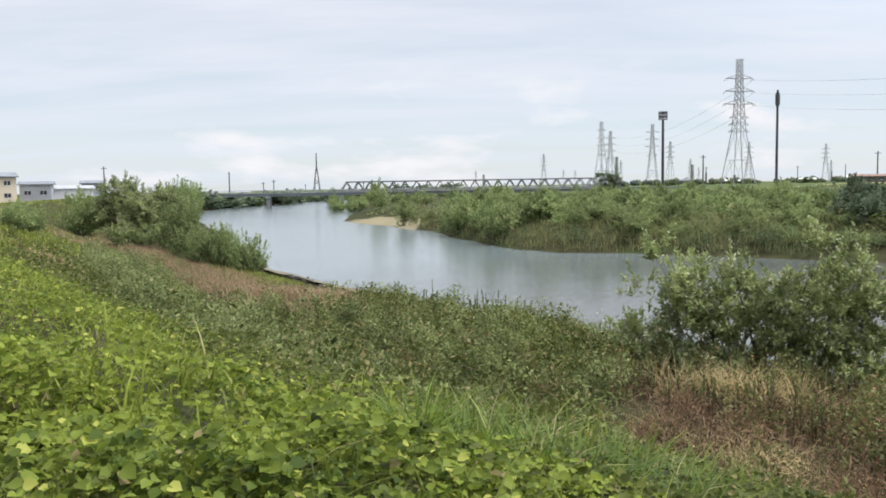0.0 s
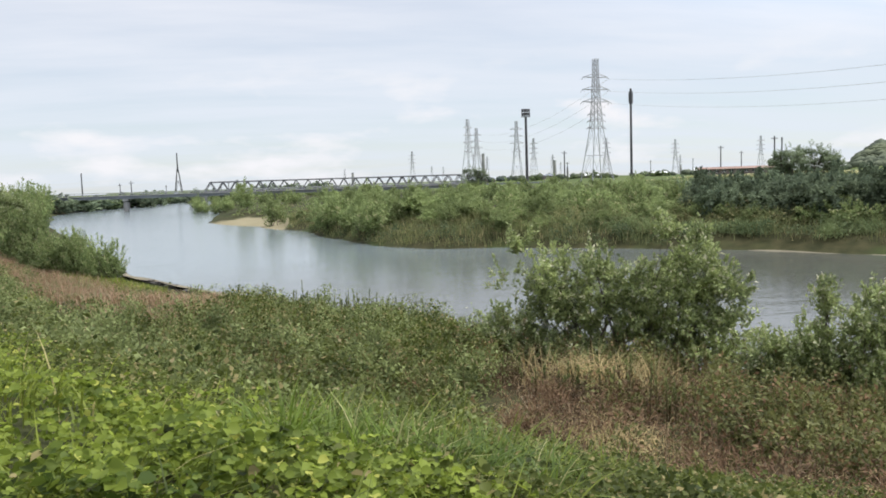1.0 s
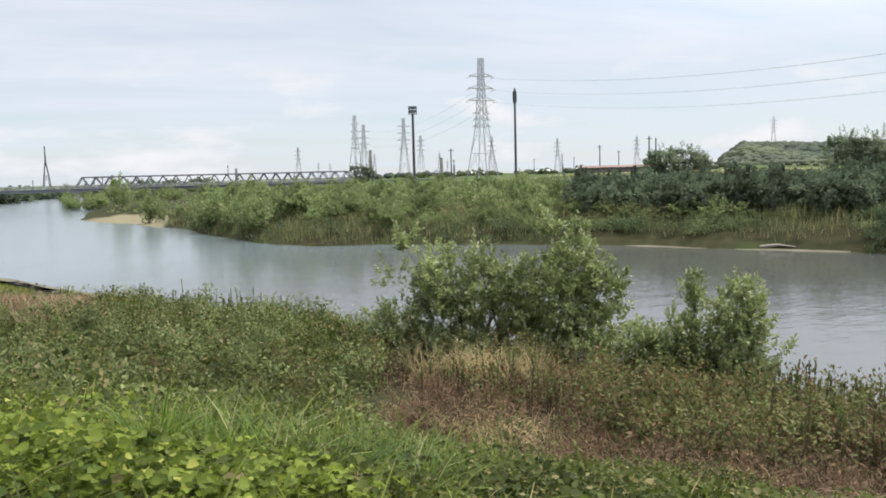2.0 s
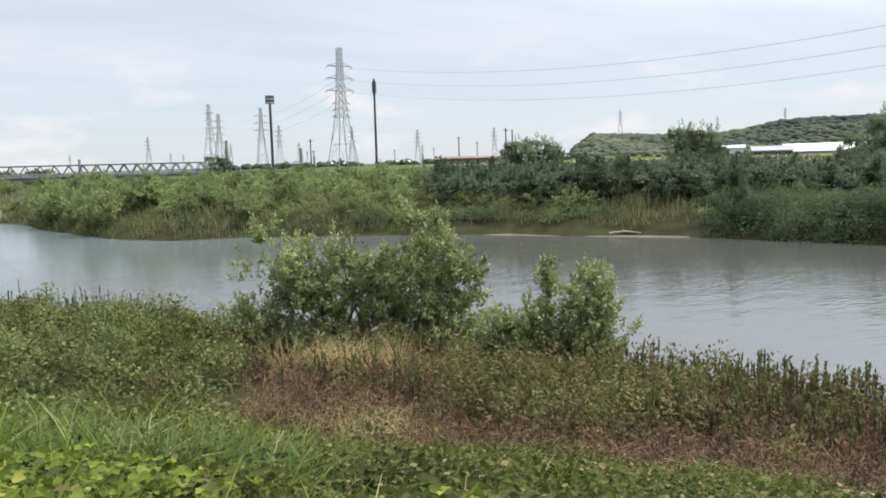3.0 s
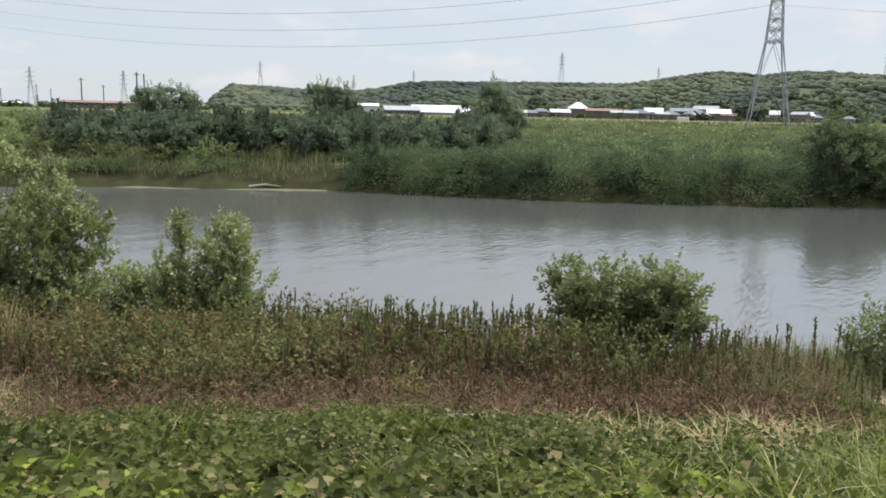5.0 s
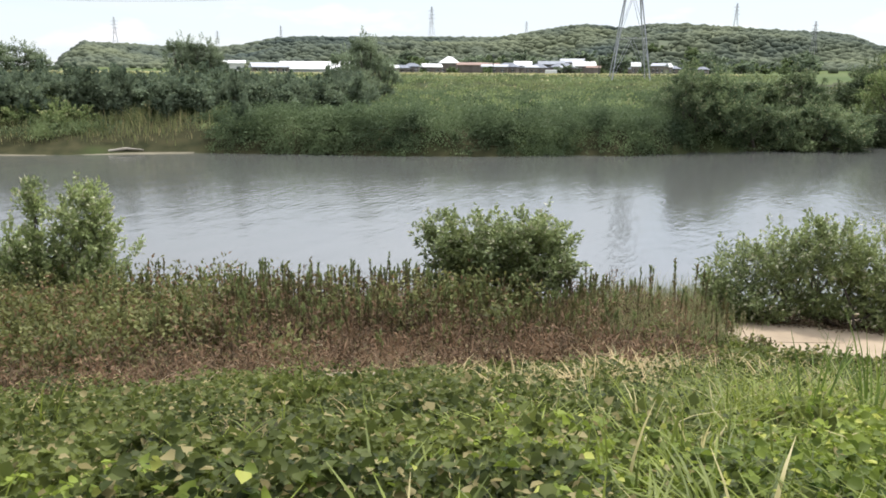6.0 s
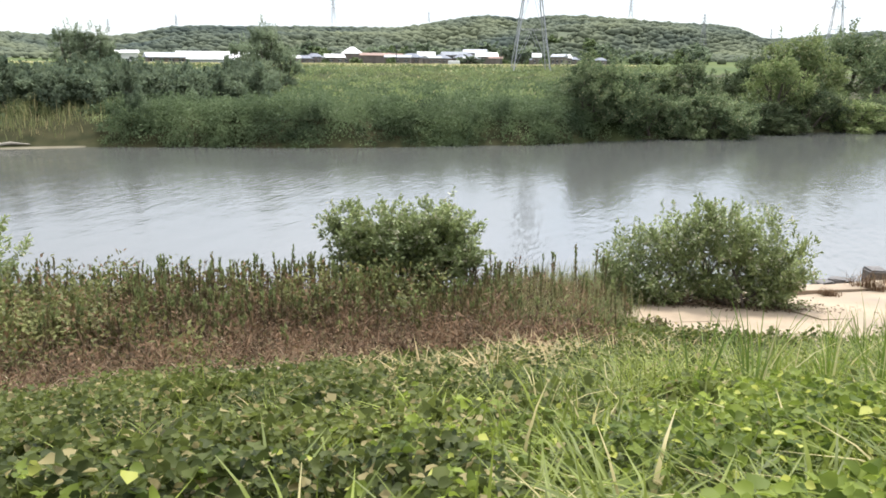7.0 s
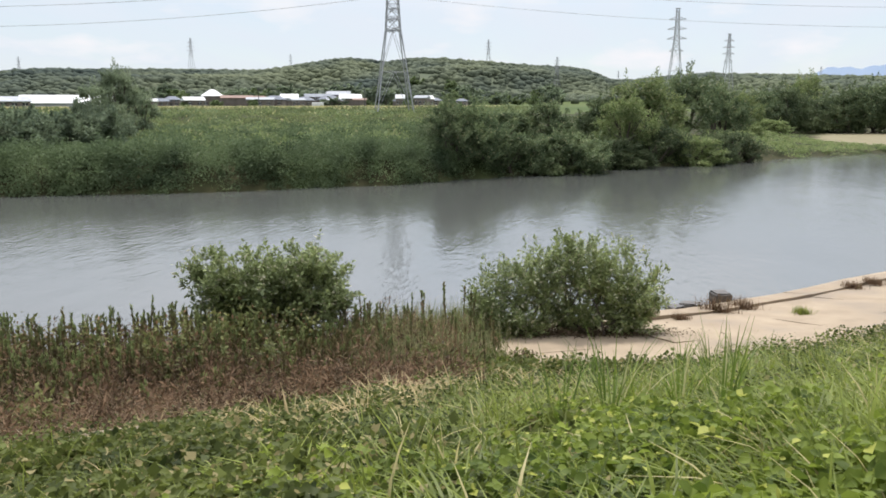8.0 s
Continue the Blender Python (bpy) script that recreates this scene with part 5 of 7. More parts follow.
def stalks(n, az0, az1, d0, d1, share, tall, per, leaf):
    x, y = polar(rng, n, az0, az1, d0, d1, 0.8)
    near, far, crest = land(x, y)
    keep = (rng.random(n) < share(x, y, near, crest, bearing(x, y))) & (near > 0.4 + 1.2 * step(45, 50, y)) & ~on_apron(x, y, near)
    x, y = x[keep], y[keep]
    m = len(x)
    h = rng.uniform(*tall, m) * (0.9 + 0.25 * wobble(x, y, 1.1, 3.0))
    foot = on_land(x, y)
    top = foot + rng.normal(size=(m, 3)) * [0.05, 0.05, 0] * h[:, None] + np.stack([0 * h, 0 * h, h], -1)
    own = np.repeat(np.arange(m), per)
    k = 0.35 + 0.66 * rng.random(len(own)) ** 0.75
    way = rng.normal(size=(len(own), 3)) * [1, 1, 0.2] + [0, 0, 3.4]
    base = foot[own] * (1 - k[:, None]) + top[own] * k[:, None]
    ln = leaf * rng.uniform(0.7, 1.3, len(own)) * (1.2 - 0.3 * k)
    live = (rng.random(len(own)) < step(0.6, 0.92, k)) & (rng.random(m)[own] < 0.8)
    lv = lambda s: leaves(base[s], way[s], rng.normal(size=(s.sum(), 3)) * 0.5 + [0, 0, 1], ln[s], ln[s] * 0.36)
    return stems(foot, top, 0.022, 0.008, 4), lv(live), lv(~live)


s1, g1, d1 = stalks(4800, 13, 86, 14, 30, stalk_row, (0.5, 1.38), 38, 0.125)
s2, g2, d2 = stalks(1700, -9, 17, 27, 60, lambda x, y, near, crest, az: step(6.5, 4.5, near) * step(0.8, 2.0, near) * (0.1 + 0.8 * step(-0.2, 0.4, wobble(x, y, 1.6, 3.0))), (0.45, 1.25), 34, 0.12)
s3, g3, d3 = stalks(900, -12, 16, 18, 60, lambda x, y, near, crest, az: green_bench(x, y, near, crest, az) * step(0.1, 0.5, wobble(x, y, 2.0, 15.0)), (0.6, 1.3), 30, 0.11)
stuff("weed_stalks", [s1, s2, s3], M_stalk, "dark upright weed stalks along the water", "weeds")
stuff("stalk_leaves", [g1, g2, g3, d2, d3], M_weed, "narrow green leaves topping upright weed stalks", "weeds")
stuff("dry_stalk_leaves", [d1], M_stalk_leaf, "withered brown leaves low on weed stalks", "weeds")

# low willow growth and grasses at the water's edge
edge = lambda x, y, near, crest, az: step(6, 3.5, near) * step(0.2, 0.8, near) * np.clip(step(20, 12, az) * 0.9 + 0.35 * step(61, 65, az) * step(73, 70, az) + 0.8 * step(72, 77, az) * step(85, 82, az), 0, 1)
block, st = weeds(5200, -14, 86, 20, 60, 0.8, edge, (0.2, 0.75), 20, 0.15, 0.34)
stuff("weeds", block, M_willow, "low pale green growth at the water's edge", "weeds")
x, y = polar(rng, 9000, 71, 85.5, 17, 26, 0.6)
near, far, crest = land(x, y)
keep = (near > 1.0) & (near < 8) & (rng.random(len(x)) < 0.75 * step(71, 75, bearing(x, y)) * step(85, 80, bearing(x, y) + 2.0 * wobble(x, y, 0.8, 3.0)))
x, y = x[keep], y[keep]
n = len(x)
stuff("grass", [blades(on_land(x, y), rng.normal(size=(n, 3)), rng.uniform(0.5, 1.15, n), rng.uniform(0.010, 0.022, n), 3, rng.uniform(0.1, 0.8, n))], M_reed, "tall olive grass beside the spreading bush", "grass")

# reddish and pale reeds further up the bank
x, y = polar(rng, 150000, -28, -2, 28, 120, 1.0)
near, far, crest = land(x, y)
az = bearing(x, y)
share = step(-3, -6, az) * step(3.0, 6.5, near) * step(12, 15, crest) * (0.25 + 0.75 * step(-0.5, 0.1, wobble(x, y, 3.5, 4.0))) * step(33, 37, np.hypot(x, y))
keep = rng.random(len(x)) < share
x, y = x[keep], y[keep]
n = len(x)
stuff("dry_reeds", [blades(on_land(x, y), rng.normal(size=(n, 3)), rng.uniform(0.4, 1.15, n), rng.uniform(0.02, 0.055, n), 2, rng.uniform(0.1, 1.1, n))], M_redreed, "reddish brown reeds on the upstream bank", "reeds")
x, y = polar(rng, 9000, -17, -10, 55, 76, 0.5)
near, far, crest = land(x, y)
keep = (near > 1.8) & (near < 5.5)
x, y = x[keep], y[keep]
n = len(x)
stuff("grass", [blades(on_land(x, y), rng.normal(size=(n, 3)), rng.uniform(0.3, 0.7, n), rng.uniform(0.03, 0.06, n), 2, rng.uniform(0.2, 0.9, n))], M_grass, "pale green grass at the upstream water edge", "grass")
# the dike further off
x, y = polar(rng, 42000, -40, -17, 38, 230, 1.0)
near, far, crest = land(x, y)
keep = (crest > -3) & (crest < 13) & (rng.random(len(x)) < 0.8 - 0.5 * (patch(x, y, -38.6, 81, 9) + patch(x, y, -45, 99, 8)))
x, y = x[keep], y[keep]
n = len(x)
stuff("grass", [blades(on_land(x, y), rng.normal(size=(n, 3)), rng.uniform(0.25, 0.6, n), rng.uniform(0.06, 0.16, n), 2, rng.uniform(0.3, 1.1, n))], M_grass, "green grass of the distant dike", "grass")

# ---------------------------------------------------------------- reeds and meadow over the river
x, y = polar(rng, 540000, -6, 112, 70, 200, 1.0)
near, far, crest = land(x, y)
az = bearing(x, y)
share = step(0.0, 1.0, far - 0.9 * ((x > 38) & (x < 57))) * step(20, 8, far + 4 * wobble(x, y, 7.0, 1.0))
keep = (rng.random(len(x)) < share * np.where((az > 20) & (az < 50), 0.5, 1.0)) & ~((x < -4) & (y > 140) & (far < 14)) & (sand_bar(x, y) < 0.35)
x, y, az, far = x[keep], y[keep], az[keep], far[keep]
n = len(x)
tall = rng.uniform(0.6, 1.9, n) * (1 + 0.35 * wobble(x, y, 3.0, 2.0)) * (0.75 + 0.25 * step(2, 5, far))
lean = rng.normal(size=(n, 3))
wide = rng.uniform(0.035, 0.09, n)
thin_out = rng.random(n) < np.where(az > 97, 0.35, 0.09)
tall = np.where(az > 99.5, tall * 0.3, tall)
leafy_bank = step(43, 49, az + 2 * wobble(x, y, 8.0, 5.0)) > rng.random(n)
a = ~leafy_bank
stuff("reeds", [blades(on_land(x[a], y[a]), lean[a], tall[a], wide[a], 2, rng.uniform(0.1, 0.8, a.sum()))], M_reed, "olive and yellowish reeds along the opposite bank", "reeds")
p = on_land(x, y)
p[:, 2] += tall * rng.uniform(0.1, 1.0, n) * 0.4
q = leafy_bank & thin_out
ln = rng.uniform(0.12, 0.28, n)
stuff("bank_vines", [leaves(p[q], lean[q] * [1, 1, 0.6] - [0.3, 0.1, 0.0], rng.normal(size=(q.sum(), 3)) * 0.5 + [0, 0, 1], ln[q], ln[q] * 0.6)], M_bank, "deep green vines over the opposite bank", "vine")

for i in range(110):
    az = rng.uniform(-1, 38)
    d0 = np.interp(az, [-1, 1.5, 4, 8, 14, 26, 36, 46, 58, 71, 78], [136, 119, 106, 96, 90, 90, 84, 79, 74, 76, 84])
    s = rng.uniform(0.35, 0.85)
    copy_thing(willow if rng.random() < 0.4 else (willow2 if az < 46 else thick2), spot(az, d0 + rng.random() ** 1.5 * 14, -0.1, (s * 1.2, s * 1.2, s * rng.uniform(0.6, 1.1)), rng.uniform(0, 360)))


def far_mounds(count, az0, az1, d0, d1, share, radius, tall, per, leaf, narrow, drape=False):
    x, y = polar(rng, count, az0, az1, d0, d1, 0.9)
    near, far, crest = land(x, y)
    keep = (far > (-0.35 if drape else 0.6)) & (rng.random(count) < share(x, y, far, bearing(x, y)))
    x, y, m = x[keep], y[keep], int(keep.sum())
    r, h = rng.uniform(*radius, m), rng.uniform(*tall, m)
    own = np.repeat(np.arange(m), per)
    b = ball(rng, len(own))
    b[:, 2] = b[:, 2] if drape else np.abs(b[:, 2])
    pos = on_land(x, y)[own] + b * np.stack([r, r, h], -1)[own] * rng.uniform(0.6, 1.08, len(own))[:, None]
    ln = leaf * rng.uniform(0.6, 1.4, len(own))
    return [leaves(pos, b + rng.normal(size=b.shape) * 0.7, rng.normal(size=b.shape) * 0.4 + b * 1.0 + [0, 0, 0.35], ln, ln * narrow)]


fringe = lambda x, y, far, az: step(5.0, 2.5, far) * ~((x < -4) & (y > 140)) * ~((x > 38) & (x < 57) & (far < 1.8))
stuff("bank_plants", far_mounds(3600, -8, 48, 80, 230, fringe, (0.5, 1.4), (0.5, 1.5), 60, 0.28, 0.5), M_riverside, "dark bushy plants along the opposite waterline", "plants")
stuff("bank_plants", far_mounds(3000, -6, 48, 84, 150, lambda x, y, far, az: step(3, 5, far) * step(16, 9, far) * step(-0.3, 0.3, wobble(x, y, 5.0, 8.0)), (0.7, 1.8), (1.0, 2.4), 70, 0.30, 0.25), M_reed, "bushy olive reed clumps on the opposite bank", "reeds")
stuff("dry_vines", far_mounds(70, 43.3, 46.8, 97, 106, lambda x, y, far, az: step(-0.5, 0.3, wobble(x, y, 2.5, 3.0)), (0.6, 1.5), (1.6, 3.3), 90, 0.3, 0.5), M_dry, "withered orange-brown vines over the thicket", "vine")
stuff("bank_plants", far_mounds(4200, 16, 50, 74, 106, lambda x, y, far, az: step(1.5, 3, far) * step(14, 8, far) * step(-0.1, 0.4, wobble(x, y, 3.0, 28.0)), (0.5, 1.3), (0.5, 1.3), 110, 0.2, 0.5), M_vine, "green bushy plants among the tall reeds", "plants")
vine_bank = lambda x, y, far, az: step(44, 49, az) * step(9, 5, far)
stuff("bank_vines", far_mounds(4000, 44, 99, 68, 120, lambda x, y, far, az: step(45, 48, az) * step(2.4, 1.6, far) * (0.6 + 0.4 * step(-0.3, 0.3, wobble(x, y, 2.4, 4.0))), (0.5, 1.7), (0.7, 2.5), 460, 0.17, 0.65, True), M_bank, "wall of dark green vines above the water", "vine")
stuff("bank_vines", far_mounds(1000, 44, 82, 70, 102, vine_bank, (0.8, 2.3), (0.8, 2.5), 380, 0.19, 0.7), M_bank, "lumpy dark green vines along the water", "vine")
stuff("bank_vines", far_mounds(2600, 46, 84, 76, 180, lambda x, y, far, az: step(5, 9, far) * step(110, 80, far) * step(-0.2, 0.4, wobble(x, y, 6.0, 18.0)), (0.9, 2.6), (0.5, 1.5), 90, 0.30, 0.65), M_bank, "soft green lumps of vine over the meadow", "vine")
stuff("bank_plants", far_mounds(900, 96.5, 113, 110, 190, lambda x, y, far, az: step(0.3, 1.2, far) * step(45, 20, far) * (sand_bar(x, y) < 0.3), (0.5, 1.8), (0.15, 0.6), 70, 0.24, 0.5), M_shrub, "light green low plants round the sand bar", "plants")
stuff("meadow_plants", far_mounds(1500, 14, 84, 82, 300, lambda x, y, far, az: step(5, 9, far) * step(190, 170, far) * step(-0.2, 0.3, wobble(x, y, 14.0, 8.0)), (0.9, 3.0), (0.5, 1.3), 55, 0.5, 0.65), M_vine, "dark leafy mounds across the river meadow", "plants")
stuff("meadow_plants", far_mounds(900, -6, 84, 84, 260, lambda x, y, far, az: step(3, 9, far) * step(190, 170, far), (0.8, 2.2), (0.6, 1.6), 55, 0.45, 0.55), M_shrub, "lighter leafy mounds across the river meadow", "plants")
x, y = polar(rng, 80000, 14, 84, 84, 330, 1.15)
near, far, crest = land(x, y)
keep = (far > 6) & (far < 196) & (rng.random(len(x)) < 0.55 + 0.45 * step(-0.4, 0.2, wobble(x, y, 12.0, 2.0)))
x, y = x[keep], y[keep]
n = len(x)
stuff("meadow", [blades(on_land(x, y), rng.normal(size=(n, 3)), rng.uniform(0.5, 1.3, n) * (1 + 0.3 * wobble(x, y, 6.0, 3.0)), rng.uniform(0.10, 0.30, n) * np.hypot(x, y) / 130, 2, rng.uniform(0.3, 1.2, n))], M_meadow, "rank green meadow of grass and vines", "meadow")
x, y = polar(rng, 42000, 12, 82, 180, 360, 0.8)
near, far, crest = land(x, y)
keep = (far > 110) & (far < 240) & (rng.random(len(x)) < step(178, 196, far) + 0.03)
x, y = x[keep], y[keep]
n = len(x)
stuff("meadow", [blades(on_land(x, y), rng.normal(size=(n, 3)), rng.uniform(0.4, 1.0, n), rng.uniform(0.4, 0.9, n), 2, rng.uniform(0.4, 1.2, n))], M_pale_meadow, "pale mown grass on the far dike", "meadow")

# ---------------------------------------------------------------- woods on the hills
def lumps(x, y, size, rng, squash=0.8):
    """Uneven crowns: each a small rough dome."""
    bm = bmesh.new()
    bmesh.ops.create_icosphere(bm, subdivisions=1, radius=1.0)
    bm.verts.ensure_lookup_table()
    v0 = np.array([v.co[:] for v in bm.verts])
    f0 = np.array([[v.index for v in f.verts] for f in bm.faces])
    bm.free()
    n = len(x)
    k = rng.uniform(0.78, 1.18, (n, len(v0), 1))
    v = v0[None] * k * np.asarray(size)[:, None, None] * [1, 1, squash]
    c = np.stack([x, y, height(x, y) + np.asarray(size) * (0.5 if squash > 0.6 else 0.05)], -1)
    v = v + c[:, None, :]
    f = f0[None] + (np.arange(n) * len(v0))[:, None, None]
    return v.reshape(-1, 3), f.reshape(-1, 3)


x, y = polar(rng, 17000, 34, 118, 640, 930, 0.7)
up_hill = height(x, y) - 5.5
keep = (up_hill > 3.0) & (rng.random(len(x)) < 0.93)
x, y = x[keep], y[keep]
size = 2.6 + 4.4 * rng.random(len(x)) ** 1.6
v, f = lumps(x, y, size * 0.9, rng, 0.56)
tagged(new("hill_woods", quick_mesh("hill_woods", v, f, [M_forest], smooth=True)), "mixed dark and yellowish green woods on low hills", "woods", kind="stuff")
x, y = polar(rng, 1500, -40, 118, 600, 720, 0.7)
keep = (land(x, y)[1] > 150) & (rng.random(len(x)) < 0.5)
x, y = x[keep], y[keep]
v, f = lumps(x, y, rng.uniform(1.5, 4.0, len(x)), rng)
tagged(new("far_woods", quick_mesh("far_woods", v, f, [M_forest], smooth=True)), "low dark rows of trees on the plain", "woods", kind="stuff")
# mountains beyond, made blue by haze put into their colour
a = np.radians(np.linspace(96, 125, 90))
deg = np.degrees(a)
ridge = 45 + 80 * step(98.5, 105, deg) + 9 * np.sin(deg * 1.9) + 5 * np.sin(deg * 5.3 + 1)
v = np.concatenate([np.stack([np.sin(a) * 4300, np.cos(a) * 4300, 0 * a], -1), np.stack([np.sin(a) * 4500, np.cos(a) * 4500, ridge + 60], -1)])
q = np.array([[i, i + 1, 91 + i, 90 + i] for i in range(89)])
tagged(new("backdrop", quick_mesh("backdrop", v, q, [M_mountain])), "hazy blue mountain ridge on the horizon", "backdrop", kind="structure")

x, y = polar(rng, 16000, -30, -18, 28, 125, 0.9)
near, far, crest = land(x, y)
tan = patch(x, y, -38.6, 81, 9) + patch(x, y, -45, 99, 9) + 0.9 * patch(x, y, -16.2, 34, 3.0) + 0.8 * patch(x, y, -14.0, 35.0, 2.5) + 0.6 * patch(x, y, -34, 90, 8)
keep = rng.random(len(x)) < tan
x, y = x[keep], y[keep]
n = len(x)
stuff("dry_grass", [blades(on_land(x, y), rng.normal(size=(n, 3)), rng.uniform(0.2, 0.65, n), rng.uniform(0.03, 0.08, n), 2, rng.uniform(0.3, 1.2, n))], M_redreed, "tan dry grass on the upstream dike foot", "grass")

x, y = rng.uniform(-9, 9, 42000), rng.uniform(-9, 9, 42000)
near, far, crest = land(x, y)
keep = (crest < 1.2) & (crest > -7) & (np.hypot(x, y) < 9)
x, y = x[keep], y[keep]
n = len(x)
stuff("grass", [blades(on_land(x, y), rng.normal(size=(n, 3)), rng.uniform(0.05, 0.16, n), rng.uniform(0.008, 0.02, n), 2, rng.uniform(0.3, 1.2, n))], M_grass, "short trodden grass on the dike crest", "grass")


# ---------------------------------------------------------------- concrete apron by the water
def along(line, start, stop, gap):
    """Points every gap metres along a line of points, with the way to its left."""
    out, gone = [], 0.0
    for (ax, ay), (bx, by) in zip(line, line[1:]):
        ln = math.hypot(bx - ax, by - ay)
        s = math.ceil(gone / gap) * gap - gone
        while s < ln:
            if start <= gone + s <= stop:
                out.append((ax + (bx - ax) * s / ln, ay + (by - ay) * s / ln))
            s += gap
        gone += ln
    return out


def slab_mesh(quad, thick, rows=4, cols=4, seed=0.0):
    """A slightly uneven concrete slab over four corners, with chamfered rim and side faces."""
    (a, b, c, d), v, q = [np.array(p, float) for p in quad], [], []
    for i in range(rows + 1):
        for j in range(cols + 1):
            s, t = i / rows, j / cols
            p = a * (1 - s) * (1 - t) + b * (1 - s) * t + c * s * t + d * s * (1 - t)
            rim = i in (0, rows) or j in (0, cols)
            z = 0.03 * float(wobble(p[0], p[1], 1.3, seed)) - (0.012 if rim else 0)
            v.append((p[0], p[1], p[2] + z))
    n = cols + 1
    for i in range(rows):
        for j in range(cols):
            q.append((i * n + j, i * n + j + 1, (i + 1) * n + j + 1, (i + 1) * n + j))
    rim = [j for j in range(n)] + [i * n + cols for i in range(1, rows + 1)] + [rows * n + j for j in range(cols - 1, -1, -1)] + [i * n for i in range(rows - 1, 0, -1)]
    low = len(v)
    v += [(v[k][0], v[k][1], v[k][2] - thick) for k in rim]
    m = len(rim)
    q += [(rim[k], low + k, low + (k + 1) % m, rim[(k + 1) % m]) for k in range(m)]
    me = mesh_of("slab", v, [f[::-1] for f in q], M_concrete)
    return me


apron = new("concrete_apron")
tagged(apron, "sunlit tan concrete apron sloping into the river", "pavement", kind="structure")
shore_line = [(23.3, 8.4), (25.4, 4.3), (28.2, -2.0), (32.7, -7.2), (37.6, -12.0), (60, -41), (90, -100)]


def inland(p, q, n):
    dx, dy = q[0] - p[0], q[1] - p[1]
    ln = math.hypot(dx, dy)
    return (dy / ln * n, -dx / ln * n)


knots = along(shore_line, 4.5, 130, 4.5)
for i in range(len(knots) - 2):
    p, q, r = knots[i], knots[i + 1], knots[i + 2]
    for k, (n0, n1, lift) in enumerate(((0.1, 1.25, 0.10), (1.27, 4.98, 0.0), (5.0, 9.6, 0.0))):
        a0, b0, a1, b1 = inland(p, q, n0), inland(q, r, n0), inland(p, q, n1), inland(q, r, n1)
        zz = lambda n: 0.24 + 0.125 * n + lift
        g = 0.002
        corner = [(p[0] + a0[0], p[1] + a0[1], zz(n0)), (q[0] + b0[0], q[1] + b0[1], zz(n0)), (q[0] + b1[0], q[1] + b1[1], zz(n1)), (p[0] + a1[0], p[1] + a1[1], zz(n1))]
        mid = [sum(c[j] for c in corner) / 4 for j in range(2)]
        corner = [(c[0] + (mid[0] - c[0]) * g, c[1] + (mid[1] - c[1]) * g, c[2]) for c in corner]
        part("slab", slab_mesh(corner, 0.35, 5, 6, i * 0.7 + k), apron)

# weeds in the joints of the apron
for i, (az, d, s) in enumerate(((98.2, 28.8, 0.75), (99.8, 29.6, 0.5), (103.5, 28.5, 0.3), (106.2, 34.6, 0.35), (107.4, 35.6, 0.4), (95.9, 27.2, 0.3), (109, 37, 0.35))):
    r2 = np.random.default_rng(300 + i)
    n = 260
    p = np.stack([r2.normal(size=n) * 0.22 * s / 0.4, r2.normal(size=n) * 0.12, np.zeros(n)], -1)
    me = quick_mesh("grass_tuft", *blades(p, r2.normal(size=(n, 3)), r2.uniform(0.4, 1.1, n) * s, r2.uniform(0.01, 0.02, n), 3, r2.uniform(0.1, 1.0, n)), [M_dry if i != 2 else M_grass])
    x, y = math.sin(radians(az)) * d, math.cos(radians(az)) * d
    near = float(land(x, y)[0])
    ob = new("grass_tuft", me)
    ob.matrix_basis = pose(x, y, 0.24 + 0.125 * max(near, 0) + 0.02, 0, 0, 50)
    tagged(ob, "dry grass tuft growing in a concrete joint", "grass", kind="stuff")


def boulder(name, sx, sy, sz, seed, material, rough=0.12):
    bm = bmesh.new()
    bmesh.ops.create_cube(bm, size=2.0)
    bmesh.ops.bevel(bm, geom=bm.edges[:], offset=0.18, segments=2, affect="EDGES")
    r2 = random.Random(seed)
    for v in bm.verts:
        v.co = Vector((v.co.x * sx, v.co.y * sy, v.co.z * sz)) * (1 + r2.uniform(-rough, rough))
    me = bpy.data.meshes.new(name)
    bm.to_mesh(me)
    bm.free()
    me.materials.append(material)
    return me


for az, d, sx, sy, sz, turn, lab in ((98.3, 30.9, 0.34, 0.32, 0.38, 20, "dark square concrete block at the waterline"), (96.3, 29.9, 0.30, 0.25, 0.2, 70, "dark wet stone at the waterline"), (97.0, 30.1, 0.34, 0.2, 0.16, 10, "dark wet stone at the waterline"),
                                     (95.4, 29.3, 0.3, 0.25, 0.2, 35, "dark wet stone at the waterline")):
    ob = new("block" if "block" in lab else "stone", boulder("stone", sx, sy, sz, int(az * 10), M_wet_stone, 0.05 if "block" in lab else 0.2))
    ob.matrix_basis = pose(math.sin(radians(az)) * d, math.cos(radians(az)) * d, 0.12 + sz * 0.4, 0, 0, turn)
    tagged(ob, lab, "block" if "block" in lab else "stone", "blocks at the waterline")
# stones along the upstream water's edge
pebble = new("stone", boulder("stone", 0.35, 0.3, 0.16, 4, M_wet_stone, 0.25))
pebble.matrix_basis = pose(-13.2, 67.6, 0.08)
tagged(pebble, "dark stone lying at the river's edge", "stone", "stones along the shore")
r2 = random.Random(9)
for px, py in along(NEAR_SHORE, 800, 902, 1.7):
    if r2.random() < 0.7:
        s = r2.uniform(0.4, 1.3)
        copy_thing(pebble, pose(px + r2.uniform(-0.5, 0.5), py + r2.uniform(-0.5, 0.5), 0.04, 0, 0, r2.uniform(0, 360)) @ Matrix.Diagonal((s, s, s, 1)))
